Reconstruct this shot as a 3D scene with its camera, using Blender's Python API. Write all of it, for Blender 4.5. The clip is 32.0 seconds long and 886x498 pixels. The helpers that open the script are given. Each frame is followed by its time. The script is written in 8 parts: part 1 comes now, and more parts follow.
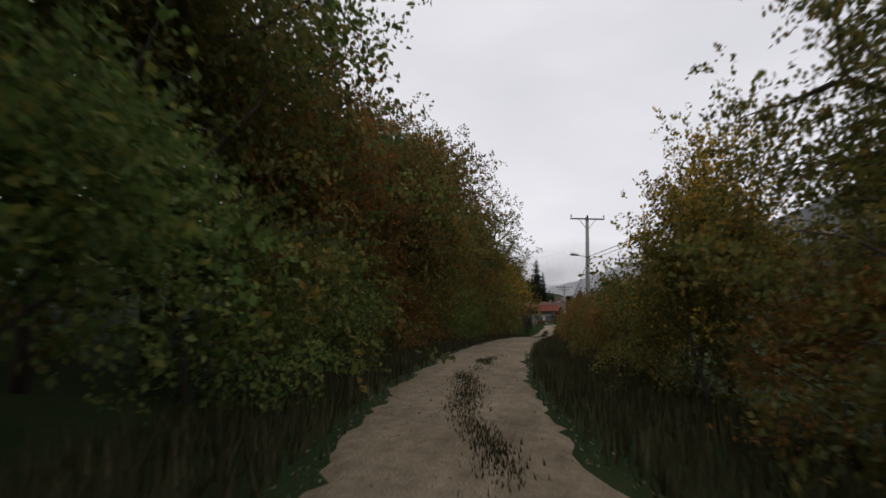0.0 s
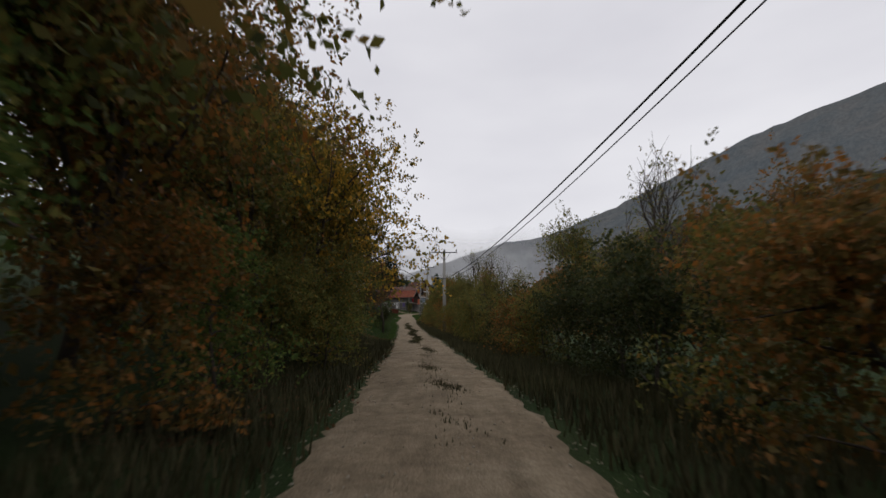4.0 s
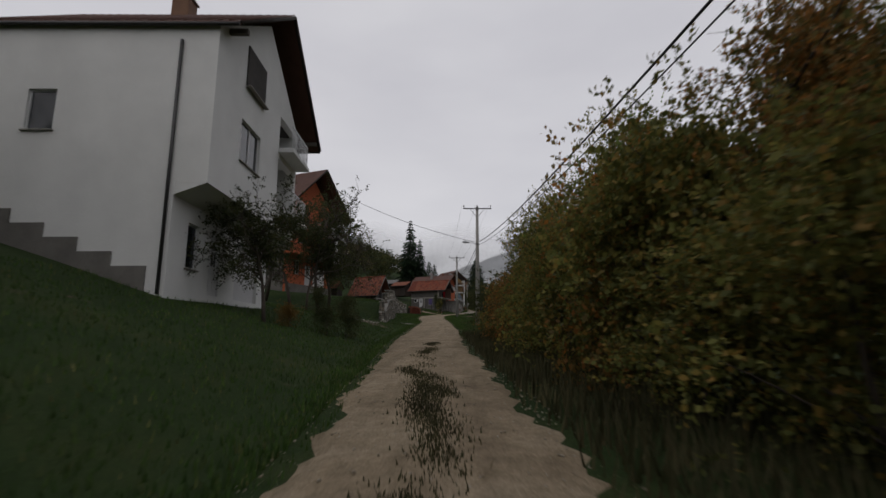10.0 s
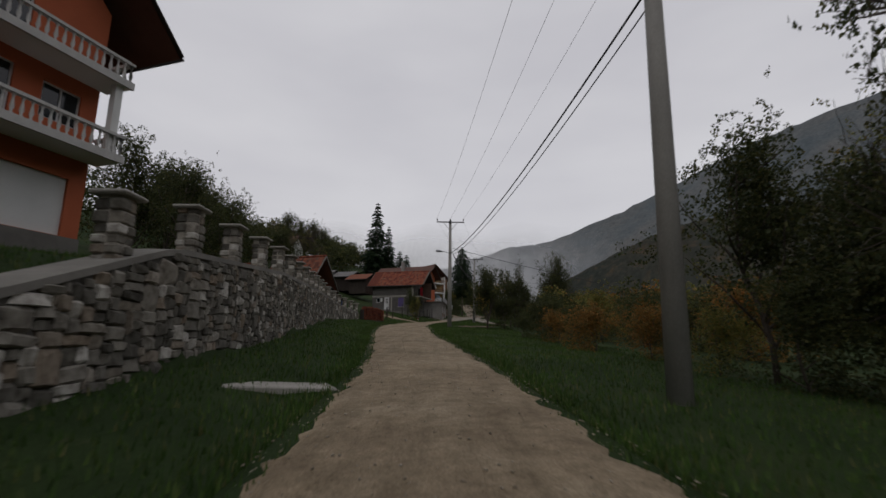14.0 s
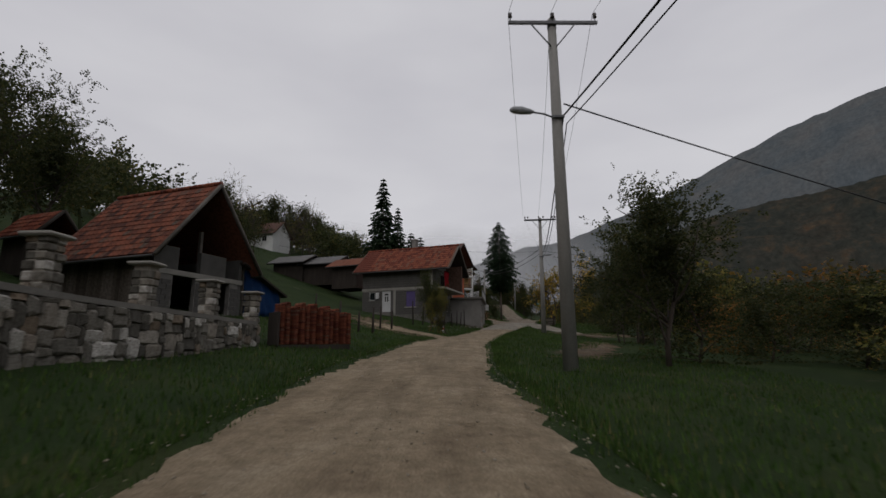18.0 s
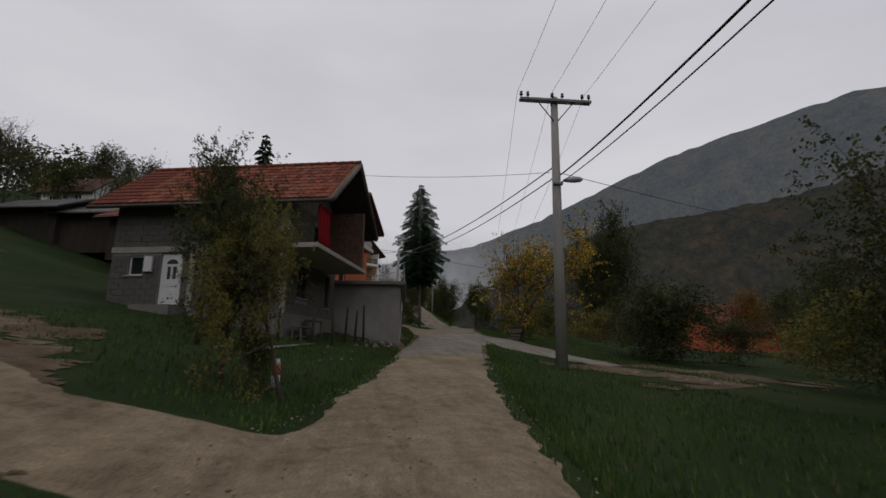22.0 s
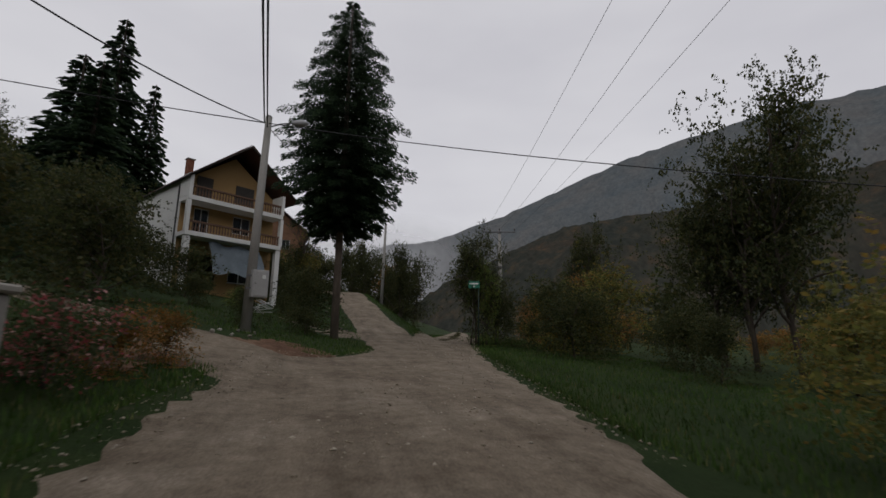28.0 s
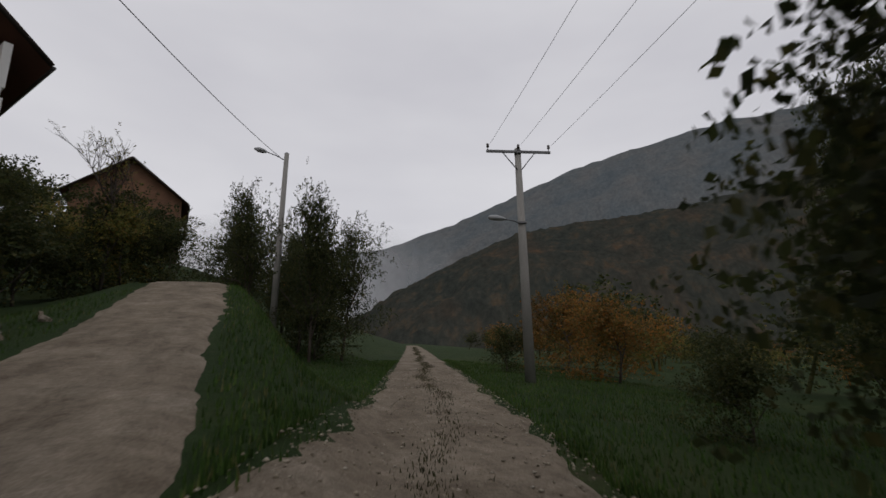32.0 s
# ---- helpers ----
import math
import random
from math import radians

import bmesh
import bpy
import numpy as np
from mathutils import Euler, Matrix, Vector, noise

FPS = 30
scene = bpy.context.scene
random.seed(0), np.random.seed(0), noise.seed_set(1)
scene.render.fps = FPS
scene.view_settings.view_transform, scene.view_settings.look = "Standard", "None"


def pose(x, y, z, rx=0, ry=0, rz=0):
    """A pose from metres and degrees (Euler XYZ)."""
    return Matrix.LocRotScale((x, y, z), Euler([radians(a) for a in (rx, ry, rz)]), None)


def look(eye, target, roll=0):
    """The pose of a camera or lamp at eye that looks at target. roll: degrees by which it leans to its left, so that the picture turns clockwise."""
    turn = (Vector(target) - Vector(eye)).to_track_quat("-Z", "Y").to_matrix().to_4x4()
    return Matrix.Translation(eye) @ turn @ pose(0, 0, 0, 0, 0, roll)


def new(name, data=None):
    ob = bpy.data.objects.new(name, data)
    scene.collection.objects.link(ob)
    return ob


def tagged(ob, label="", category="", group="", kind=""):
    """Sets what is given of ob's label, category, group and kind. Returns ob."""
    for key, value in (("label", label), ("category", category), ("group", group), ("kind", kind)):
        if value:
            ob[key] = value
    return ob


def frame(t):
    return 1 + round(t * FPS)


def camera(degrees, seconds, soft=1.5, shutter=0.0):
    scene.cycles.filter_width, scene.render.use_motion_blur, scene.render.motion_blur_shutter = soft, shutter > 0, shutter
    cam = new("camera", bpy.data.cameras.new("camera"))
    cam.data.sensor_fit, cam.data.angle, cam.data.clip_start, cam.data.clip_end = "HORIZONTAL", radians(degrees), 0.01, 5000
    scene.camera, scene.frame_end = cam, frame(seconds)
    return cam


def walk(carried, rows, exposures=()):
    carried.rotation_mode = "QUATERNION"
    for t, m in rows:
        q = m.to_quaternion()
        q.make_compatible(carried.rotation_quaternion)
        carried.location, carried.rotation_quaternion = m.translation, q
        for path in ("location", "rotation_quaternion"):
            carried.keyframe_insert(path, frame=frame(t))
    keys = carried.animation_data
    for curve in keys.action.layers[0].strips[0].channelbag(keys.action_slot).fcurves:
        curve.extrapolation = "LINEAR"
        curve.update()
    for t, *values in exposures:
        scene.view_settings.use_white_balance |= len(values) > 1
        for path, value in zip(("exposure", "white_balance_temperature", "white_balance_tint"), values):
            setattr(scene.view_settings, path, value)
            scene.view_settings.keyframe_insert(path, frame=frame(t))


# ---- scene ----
# The whole drive: one camera on a gravel village road, from a hedge lane past the houses to the fork.
cam = camera(85.7, 32.0, shutter=0.22)
PATH = [
    (0.0, (0.000, -0.000, 1.300), (-2.981, 9.346, 3.241), 2.20),
    (0.5, (-1.307, 3.944, 1.534), (-3.666, 13.468, 3.461), 0.79),
    (1.0, (-2.356, 7.980, 1.764), (-4.085, 17.649, 3.640), 0.43),
    (1.5, (-3.141, 12.108, 1.994), (-4.301, 21.868, 3.834), 0.25),
    (2.0, (-3.681, 16.300, 2.228), (-4.419, 26.099, 4.082), -0.68),
    (2.5, (-4.095, 20.512, 2.457), (-4.636, 30.328, 4.289), -1.72),
    (3.0, (-4.467, 24.729, 2.663), (-4.771, 34.555, 4.498), -0.94),
    (3.5, (-4.739, 28.961, 2.854), (-4.820, 38.797, 4.660), -0.38),
    (4.0, (-4.928, 33.214, 3.032), (-4.838, 43.054, 4.808), 0.10),
    (4.5, (-5.063, 37.491, 3.194), (-4.893, 47.337, 4.938), 0.59),
    (5.0, (-5.190, 41.801, 3.338), (-5.055, 51.651, 5.056), 0.72),
    (5.5, (-5.334, 46.142, 3.451), (-5.239, 56.023, 4.984), 0.43),
    (6.0, (-5.498, 50.501, 3.542), (-5.452, 60.384, 5.067), 0.03),
    (6.5, (-5.720, 54.856, 3.637), (-5.855, 64.733, 5.200), 0.40),
    (7.0, (-6.023, 59.187, 3.757), (-6.345, 69.048, 5.386), 0.28),
    (7.5, (-6.372, 63.475, 3.920), (-6.750, 73.298, 5.757), -0.64),
    (8.0, (-6.717, 67.709, 4.118), (-7.044, 77.538, 5.929), -2.18),
    (8.5, (-6.983, 71.917, 4.346), (-7.089, 81.716, 6.340), -1.76),
    (9.0, (-7.227, 76.235, 4.569), (-7.352, 86.067, 6.390), -1.82),
    (9.5, (-7.546, 80.668, 4.761), (-7.881, 90.506, 6.528), -1.34),
    (10.0, (-7.996, 85.149, 4.949), (-8.508, 94.968, 6.775), -0.47),
    (10.5, (-8.484, 89.693, 5.169), (-9.066, 99.513, 6.967), -0.14),
    (11.0, (-8.961, 94.274, 5.423), (-9.483, 104.085, 7.282), 0.14),
    (11.5, (-9.442, 98.798, 5.693), (-9.916, 108.612, 7.554), 0.01),
    (12.0, (-9.878, 103.168, 5.948), (-10.307, 112.980, 7.830), -0.58),
    (12.5, (-10.234, 107.396, 6.189), (-10.523, 117.200, 8.139), -0.92),
    (13.0, (-10.464, 111.402, 6.405), (-10.584, 121.190, 8.452), 0.07),
    (13.5, (-10.674, 115.187, 6.592), (-10.678, 124.982, 8.606), 1.40),
    (14.0, (-10.822, 118.930, 6.805), (-10.722, 128.741, 8.738), 0.32),
    (14.5, (-10.965, 122.763, 7.085), (-10.852, 132.550, 9.134), -0.25),
    (15.0, (-11.150, 126.648, 7.400), (-11.244, 136.414, 9.548), -0.23),
    (15.5, (-11.408, 130.556, 7.694), (-11.653, 140.335, 9.773), -0.24),
    (16.0, (-11.692, 134.442, 7.963), (-11.927, 144.235, 9.977), -0.30),
    (16.5, (-11.946, 138.258, 8.203), (-12.065, 148.064, 10.160), -0.44),
    (17.0, (-12.146, 141.954, 8.410), (-12.261, 151.772, 10.306), -0.98),
    (17.5, (-12.367, 145.510, 8.591), (-12.546, 155.319, 10.529), -0.65),
    (18.0, (-12.606, 148.927, 8.764), (-12.818, 158.726, 10.747), -0.64),
    (18.5, (-12.811, 152.153, 8.948), (-12.905, 161.934, 11.026), -0.90),
    (19.0, (-12.963, 155.182, 9.155), (-12.932, 164.945, 11.317), -0.83),
    (19.5, (-13.063, 158.021, 9.354), (-12.842, 167.805, 11.409), -0.46),
    (20.0, (-13.061, 160.910, 9.533), (-12.542, 170.711, 11.449), -0.95),
    (20.5, (-12.967, 163.814, 9.704), (-12.151, 173.578, 11.705), -0.84),
    (21.0, (-12.779, 166.665, 9.880), (-11.610, 176.389, 11.899), -0.71),
    (21.5, (-12.500, 169.351, 10.041), (-11.002, 179.033, 12.044), -0.58),
    (22.0, (-12.125, 171.979, 10.204), (-10.343, 181.605, 12.247), 0.26),
    (22.5, (-11.701, 174.452, 10.368), (-9.673, 184.015, 12.472), 0.32),
    (23.0, (-11.239, 176.851, 10.512), (-9.040, 186.410, 12.460), 0.65),
    (23.5, (-10.802, 179.154, 10.626), (-8.480, 188.678, 12.605), 0.11),
    (24.0, (-10.415, 181.297, 10.716), (-8.034, 190.810, 12.672), 0.03),
    (24.5, (-9.968, 183.696, 10.856), (-7.585, 193.189, 12.904), -0.13),
    (25.0, (-9.528, 186.034, 10.994), (-7.170, 195.553, 12.953), -0.11),
    (25.5, (-9.095, 188.236, 11.162), (-6.749, 197.738, 13.214), -0.40),
    (26.0, (-8.661, 190.419, 11.371), (-6.324, 199.860, 13.695), -0.24),
    (26.5, (-8.210, 192.647, 11.596), (-5.815, 202.078, 13.901), -0.08),
    (27.0, (-7.718, 194.979, 11.815), (-5.214, 204.405, 14.022), 0.09),
    (27.5, (-7.166, 197.470, 12.013), (-4.560, 206.920, 13.987), 0.30),
    (28.0, (-6.584, 200.178, 12.200), (-4.022, 209.648, 14.137), 0.85),
    (28.5, (-5.990, 202.867, 12.361), (-3.402, 212.330, 14.300), 2.19),
    (29.0, (-5.399, 205.470, 12.522), (-2.742, 214.900, 14.527), 3.39),
    (29.5, (-4.803, 208.003, 12.704), (-2.068, 217.418, 14.672), 0.75),
    (30.0, (-4.193, 210.458, 12.862), (-1.371, 219.862, 14.759), -0.32),
    (30.5, (-3.566, 212.858, 12.998), (-0.661, 222.223, 14.962), -0.01),
    (31.0, (-2.928, 215.183, 13.137), (0.028, 224.526, 15.131), 0.57),
    (31.5, (-2.262, 217.444, 13.281), (0.958, 226.714, 15.206), 0.59),
    (32.0, (-1.532, 219.742, 13.454), (2.012, 228.847, 15.582), -0.52),
]
EXPOSURES = [(0.0, 0.45), (2.5, 0.4), (6.0, 0.4), (7.5, 0.3), (9.0, 0.15), (13.0, 0.02), (19.0, 0.0), (23.0, 0.08), (32.0, 0.12)]
walk(cam, [(t, look(eye, target, roll)) for t, eye, target, roll in PATH], EXPOSURES)

# ---- world and light: an even overcast sky ----
world = bpy.data.worlds.new("overcast")
scene.world = world
world.use_nodes = True
wn, wl = world.node_tree.nodes, world.node_tree.links
wbg = wn["Background"]
sky = wn.new("ShaderNodeTexSky")
sky.sky_type, sky.sun_disc = "NISHITA", False
sky.sun_elevation, sky.sun_rotation = radians(38), radians(200)
sky.air_density, sky.dust_density = 1.0, 4.0
# cloud cover hides most of the blue
cover = wn.new("ShaderNodeMixRGB")
cover.inputs[0].default_value = 0.93
wtex = wn.new("ShaderNodeTexCoord")
wmap = wn.new("ShaderNodeMapping")
wmap.inputs["Scale"].default_value = (1.0, 1.0, 3.0)
wnoise = wn.new("ShaderNodeTexNoise")
wnoise.inputs["Scale"].default_value, wnoise.inputs["Detail"].default_value = 1.6, 4.0
wramp = wn.new("ShaderNodeValToRGB")
wramp.color_ramp.elements[0].position, wramp.color_ramp.elements[0].color = 0.3, (7.3, 7.2, 7.75, 1)
wramp.color_ramp.elements[1].position, wramp.color_ramp.elements[1].color = 0.7, (8.9, 8.8, 9.2, 1)
wl.new(wtex.outputs["Generated"], wmap.inputs[0])
wl.new(wmap.outputs[0], wnoise.inputs["Vector"])
wl.new(wnoise.outputs[0], wramp.inputs[0])
wl.new(sky.outputs[0], cover.inputs[1])
wl.new(wramp.outputs[0], cover.inputs[2])
wl.new(cover.outputs[0], wbg.inputs[0])
wbg.inputs[1].default_value = 0.072
sun = new("sun", bpy.data.lights.new("sun", "SUN"))
sun.data.energy, sun.data.angle, sun.data.color = 0.25, radians(60), (1.0, 0.97, 0.93)
sun.matrix_world = look((0, 0, 100), (20, 55, 0))

# ---- materials ----


class Mat:
    """A node material with one Principled shader and a few noise helpers."""

    def __init__(self, name, rough=0.8, metal=0.0, spec=0.3):
        self.m = bpy.data.materials.new(name)
        self.m.use_nodes = True
        self.n, self.l = self.m.node_tree.nodes, self.m.node_tree.links
        self.b = self.n["Principled BSDF"]
        self.b.inputs["Roughness"].default_value = rough
        self.b.inputs["Metallic"].default_value = metal
        self.b.inputs["Specular IOR Level"].default_value = spec
        self.co = self.n.new("ShaderNodeTexCoord").outputs["Object"]

    def world_co(self):
        self.co = self.n.new("ShaderNodeNewGeometry").outputs["Position"]
        return self

    def noise(self, scale, detail=4.0, rough=0.6, stretch=None, distort=0.0):
        t = self.n.new("ShaderNodeTexNoise")
        t.inputs["Scale"].default_value, t.inputs["Detail"].default_value = scale, detail
        t.inputs["Roughness"].default_value, t.inputs["Distortion"].default_value = rough, distort
        co = self.co
        if stretch:
            mp = self.n.new("ShaderNodeMapping")
            mp.inputs["Scale"].default_value = stretch
            self.l.new(co, mp.inputs[0])
            co = mp.outputs[0]
        self.l.new(co, t.inputs["Vector"])
        return t.outputs[0]

    def ramp(self, value, stops):
        r = self.n.new("ShaderNodeValToRGB")
        while len(r.color_ramp.elements) < len(stops):
            r.color_ramp.elements.new(0.5)
        for e, (pos, col) in zip(r.color_ramp.elements, stops):
            e.position, e.color = pos, (*col, 1)
        self.l.new(value, r.inputs[0])
        return r.outputs[0]

    def mix(self, a, b, fac, mode="MIX"):
        x = self.n.new("ShaderNodeMixRGB")
        x.blend_type = mode
        for sock, v in ((0, fac), (1, a), (2, b)):
            if isinstance(v, (int, float)):
                x.inputs[sock].default_value = v if sock == 0 else (v, v, v, 1)
            elif isinstance(v, tuple):
                x.inputs[sock].default_value = (*v, 1)
            else:
                self.l.new(v, x.inputs[sock])
        return x.outputs[0]

    def color(self, out):
        if isinstance(out, tuple):
            self.b.inputs["Base Color"].default_value = (*out, 1)
        else:
            self.l.new(out, self.b.inputs["Base Color"])
        return self

    def bump(self, height, strength=0.3, dist=0.02):
        bp = self.n.new("ShaderNodeBump")
        bp.inputs["Strength"].default_value, bp.inputs["Distance"].default_value = strength, dist
        self.l.new(height, bp.inputs["Height"])
        self.l.new(bp.outputs[0], self.b.inputs["Normal"])
        return self

    def rand(self):
        return self.n.new("ShaderNodeObjectInfo").outputs["Random"]

    def island(self):
        return self.n.new("ShaderNodeNewGeometry").outputs["Random Per Island"]


def shaded(name, base, vary=0.25, scale=3.0, fine=40.0, rough=0.8, bump=0.2, dist=0.01, metal=0.0, spec=0.3, stretch=None):
    """A surface with blotches at two scales round one colour."""
    m = Mat(name, rough, metal, spec)
    lo, hi = tuple(c * (1 - vary) for c in base), tuple(min(1, c * (1 + vary)) for c in base)
    a = m.ramp(m.noise(scale, 5, 0.6, stretch), [(0.3, lo), (0.7, hi)])
    f = m.noise(fine, 3, 0.6, stretch)
    m.color(m.mix(a, m.ramp(f, [(0.3, (0.6, 0.6, 0.6)), (0.7, (1, 1, 1))]), 0.5, "MULTIPLY")).bump(f, bump, dist)
    return m.m


def leaf_mat(name, stops, rough=0.65):
    m = Mat(name, rough, 0, 0.25)
    c = m.ramp(m.island(), stops)
    c = m.mix(c, m.ramp(m.noise(0.35, 2), [(0.35, (1.15, 1.15, 1.1)), (0.65, (2.2, 2.15, 2.0))]), 1.0, "MULTIPLY")
    m.color(c)
    t = m.n.new("ShaderNodeBsdfTranslucent")
    m.l.new(c, t.inputs[0])
    s = m.n.new("ShaderNodeMixShader")
    s.inputs[0].default_value = 0.5
    m.l.new(m.b.outputs[0], s.inputs[1])
    m.l.new(t.outputs[0], s.inputs[2])
    m.l.new(s.outputs[0], m.n["Material Output"].inputs[0])
    return m.m


GREEN = leaf_mat("leaves_green", [(0.0, (0.040, 0.066, 0.018)), (0.5, (0.075, 0.115, 0.029)), (0.85, (0.11, 0.135, 0.037)), (1.0, (0.17, 0.15, 0.035))])
OLIVE = leaf_mat("leaves_olive", [(0.0, (0.048, 0.053, 0.016)), (0.45, (0.088, 0.096, 0.027)), (0.8, (0.13, 0.112, 0.03)), (1.0, (0.16, 0.095, 0.024))])
RUST = leaf_mat("leaves_rust", [(0.0, (0.06, 0.045, 0.015)), (0.4, (0.10, 0.075, 0.022)), (0.75, (0.15, 0.075, 0.022)), (1.0, (0.22, 0.09, 0.02))])
YELLOW = leaf_mat("leaves_yellow", [(0.0, (0.06, 0.06, 0.015)), (0.4, (0.13, 0.11, 0.022)), (0.8, (0.29, 0.185, 0.03)), (1.0, (0.42, 0.24, 0.03))])
DARK = leaf_mat("leaves_dark", [(0.0, (0.018, 0.025, 0.010)), (0.6, (0.033, 0.041, 0.015)), (1.0, (0.057, 0.053, 0.018))])
NEEDLE = leaf_mat("needles", [(0.0, (0.010, 0.020, 0.012)), (0.6, (0.018, 0.034, 0.018)), (1.0, (0.032, 0.05, 0.022))])
BARK = shaded("bark", (0.075, 0.06, 0.048), 0.35, 4, 25, 0.9, 0.6, 0.02, stretch=(1, 1, 0.25))
BOLE = shaded("spruce_bark", (0.16, 0.13, 0.108), 0.3, 5, 30, 0.9, 0.6, 0.02, stretch=(1, 1, 0.3))
CONCRETE_POLE = shaded("pole_concrete", (0.30, 0.29, 0.27), 0.15, 2.0, 60, 0.85, 0.15, 0.004, stretch=(1, 1, 0.3))
STEEL = shaded("galvanised_steel", (0.16, 0.16, 0.165), 0.2, 6, 60, 0.55, 0.05, 0.002, 0.6, 0.5)
BLACK = shaded("black_cable", (0.02, 0.02, 0.022), 0.1, 5, 30, 0.6, 0.0)
PORCELAIN = shaded("insulator_brown", (0.05, 0.035, 0.03), 0.2, 10, 60, 0.3, 0.0, 0.002, 0, 0.5)


def ground_mat():
    m = Mat("meadow", 0.95, 0, 0.1).world_co()
    g = m.ramp(m.noise(0.35, 5, 0.65), [(0.3, (0.018, 0.033, 0.010)), (0.5, (0.027, 0.046, 0.014)), (0.7, (0.042, 0.054, 0.018))])
    soil = m.ramp(m.noise(2.5, 5), [(0.3, (0.055, 0.045, 0.03)), (0.7, (0.12, 0.10, 0.07))])
    patch = m.ramp(m.noise(0.6, 6, 0.7), [(0.62, (0, 0, 0)), (0.72, (1, 1, 1))])
    c = m.mix(g, soil, patch)
    f = m.noise(22, 4, 0.7)
    m.color(m.mix(c, m.ramp(f, [(0.25, (0.45, 0.45, 0.45)), (0.75, (1.2, 1.2, 1.2))]), 0.8, "MULTIPLY")).bump(f, 0.8, 0.06)
    return m.m


def gravel_mat(name, lo, mid, hi, fine=70):
    m = Mat(name, 0.92, 0, 0.15).world_co()
    a = m.ramp(m.noise(0.9, 6, 0.65), [(0.3, lo), (0.5, mid), (0.72, hi)])
    v = m.n.new("ShaderNodeTexVoronoi")
    v.inputs["Scale"].default_value = fine * 0.5
    m.l.new(m.co, v.inputs["Vector"])
    f = m.noise(fine, 4, 0.7)
    peb = m.ramp(v.outputs["Distance"], [(0.1, (1.1, 1.1, 1.1)), (0.75, (0.7, 0.68, 0.66))])
    c = m.mix(a, peb, 0.75, "MULTIPLY")
    c = m.mix(c, m.ramp(m.noise(5, 5, 0.7), [(0.35, (0.7, 0.68, 0.64)), (0.62, (1.08, 1.07, 1.05))]), 0.8, "MULTIPLY")
    tracks = m.noise(2.2, 5, 0.7, (1.0, 0.10, 1.0))
    c = m.mix(c, m.ramp(tracks, [(0.34, (0.62, 0.60, 0.56)), (0.5, (0.95, 0.94, 0.92)), (0.66, (1.18, 1.17, 1.14))]), 0.65, "MULTIPLY")
    pits = m.ramp(m.noise(1.7, 6, 0.75, (1.0, 0.55, 1.0), 0.6), [(0.60, (1, 1, 1)), (0.68, (0.58, 0.55, 0.5))])
    c = m.mix(c, pits, 0.7, "MULTIPLY")
    m.color(c).bump(m.mix(f, v.outputs["Distance"], 0.5), 0.9, 0.03)
    return m.m


MEADOW = ground_mat()
GRAVEL = gravel_mat("pale_gravel", (0.215, 0.168, 0.116), (0.29, 0.234, 0.163), (0.365, 0.305, 0.222))
FORK_GRAVEL = gravel_mat("grey_fork_gravel", (0.16, 0.13, 0.098), (0.235, 0.198, 0.155), (0.31, 0.27, 0.22))
CONCRETE_ROAD = gravel_mat("worn_concrete", (0.235, 0.215, 0.185), (0.285, 0.265, 0.232), (0.335, 0.315, 0.28), 160)


def forest_mat(name, cols, scale, patches=0.0, depth=0.5):
    """Wooded slope seen from afar, mapped along the slope: lighter and darker noise for stands, rusty patches and
    crowns.
    """
    m = Mat(name, 1.0, 0, 0.0)
    m.co = m.n.new("ShaderNodeTexCoord").outputs["UV"]
    a = m.ramp(m.noise(scale * 0.06, 6, 0.62), [(0.34, cols[0]), (0.5, cols[1]), (0.66, cols[2])])
    rusty = m.ramp(m.noise(scale * 0.3, 5, 0.7), [(0.52, (1.0, 1.0, 1.0)), (0.68, (1.6, 1.14, 0.9))])
    a = m.mix(a, rusty, patches, "MULTIPLY")
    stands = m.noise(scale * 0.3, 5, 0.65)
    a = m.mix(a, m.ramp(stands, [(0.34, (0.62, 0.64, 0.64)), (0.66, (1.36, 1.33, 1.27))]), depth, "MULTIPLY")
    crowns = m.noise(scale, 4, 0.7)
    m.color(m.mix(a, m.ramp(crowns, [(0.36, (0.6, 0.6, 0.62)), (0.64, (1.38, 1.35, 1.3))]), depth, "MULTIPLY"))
    return m.m


# distance haze is put into these paler, bluer colours and the low contrast
FOREST_FAR = forest_mat("far_forest_hazed", [(0.085, 0.10, 0.11), (0.10, 0.11, 0.115), (0.115, 0.117, 0.117)], 0.12, 0.0, 0.35)
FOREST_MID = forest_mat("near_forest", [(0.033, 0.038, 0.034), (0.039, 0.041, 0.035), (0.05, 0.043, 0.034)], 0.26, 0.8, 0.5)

# ---- mesh helpers ----


def mesh_of(name, verts, faces, mat, smooth=False):
    me = bpy.data.meshes.new(name)
    me.from_pydata([tuple(v) for v in verts], [], faces)
    me.materials.append(mat)
    if smooth:
        me.polygons.foreach_set("use_smooth", [True] * len(me.polygons))
    me.update()
    return me


def part(name, bm, material, parent=None, label=""):
    """Links a bmesh or a mesh as one object, under a thing or a part."""
    if isinstance(bm, bmesh.types.BMesh):
        me = bpy.data.meshes.new(name)
        bm.to_mesh(me)
        bm.free()
        me.materials.append(material)
    else:
        me = bm
    ob = new(name, me)
    ob.parent = parent
    if label:
        ob["label"] = label
    return ob


def empty(name, m, label="", category="", group="", kind=""):
    ob = new(name)
    ob.matrix_basis = m
    ob.empty_display_size = 0.2
    return tagged(ob, label, category, group, kind)


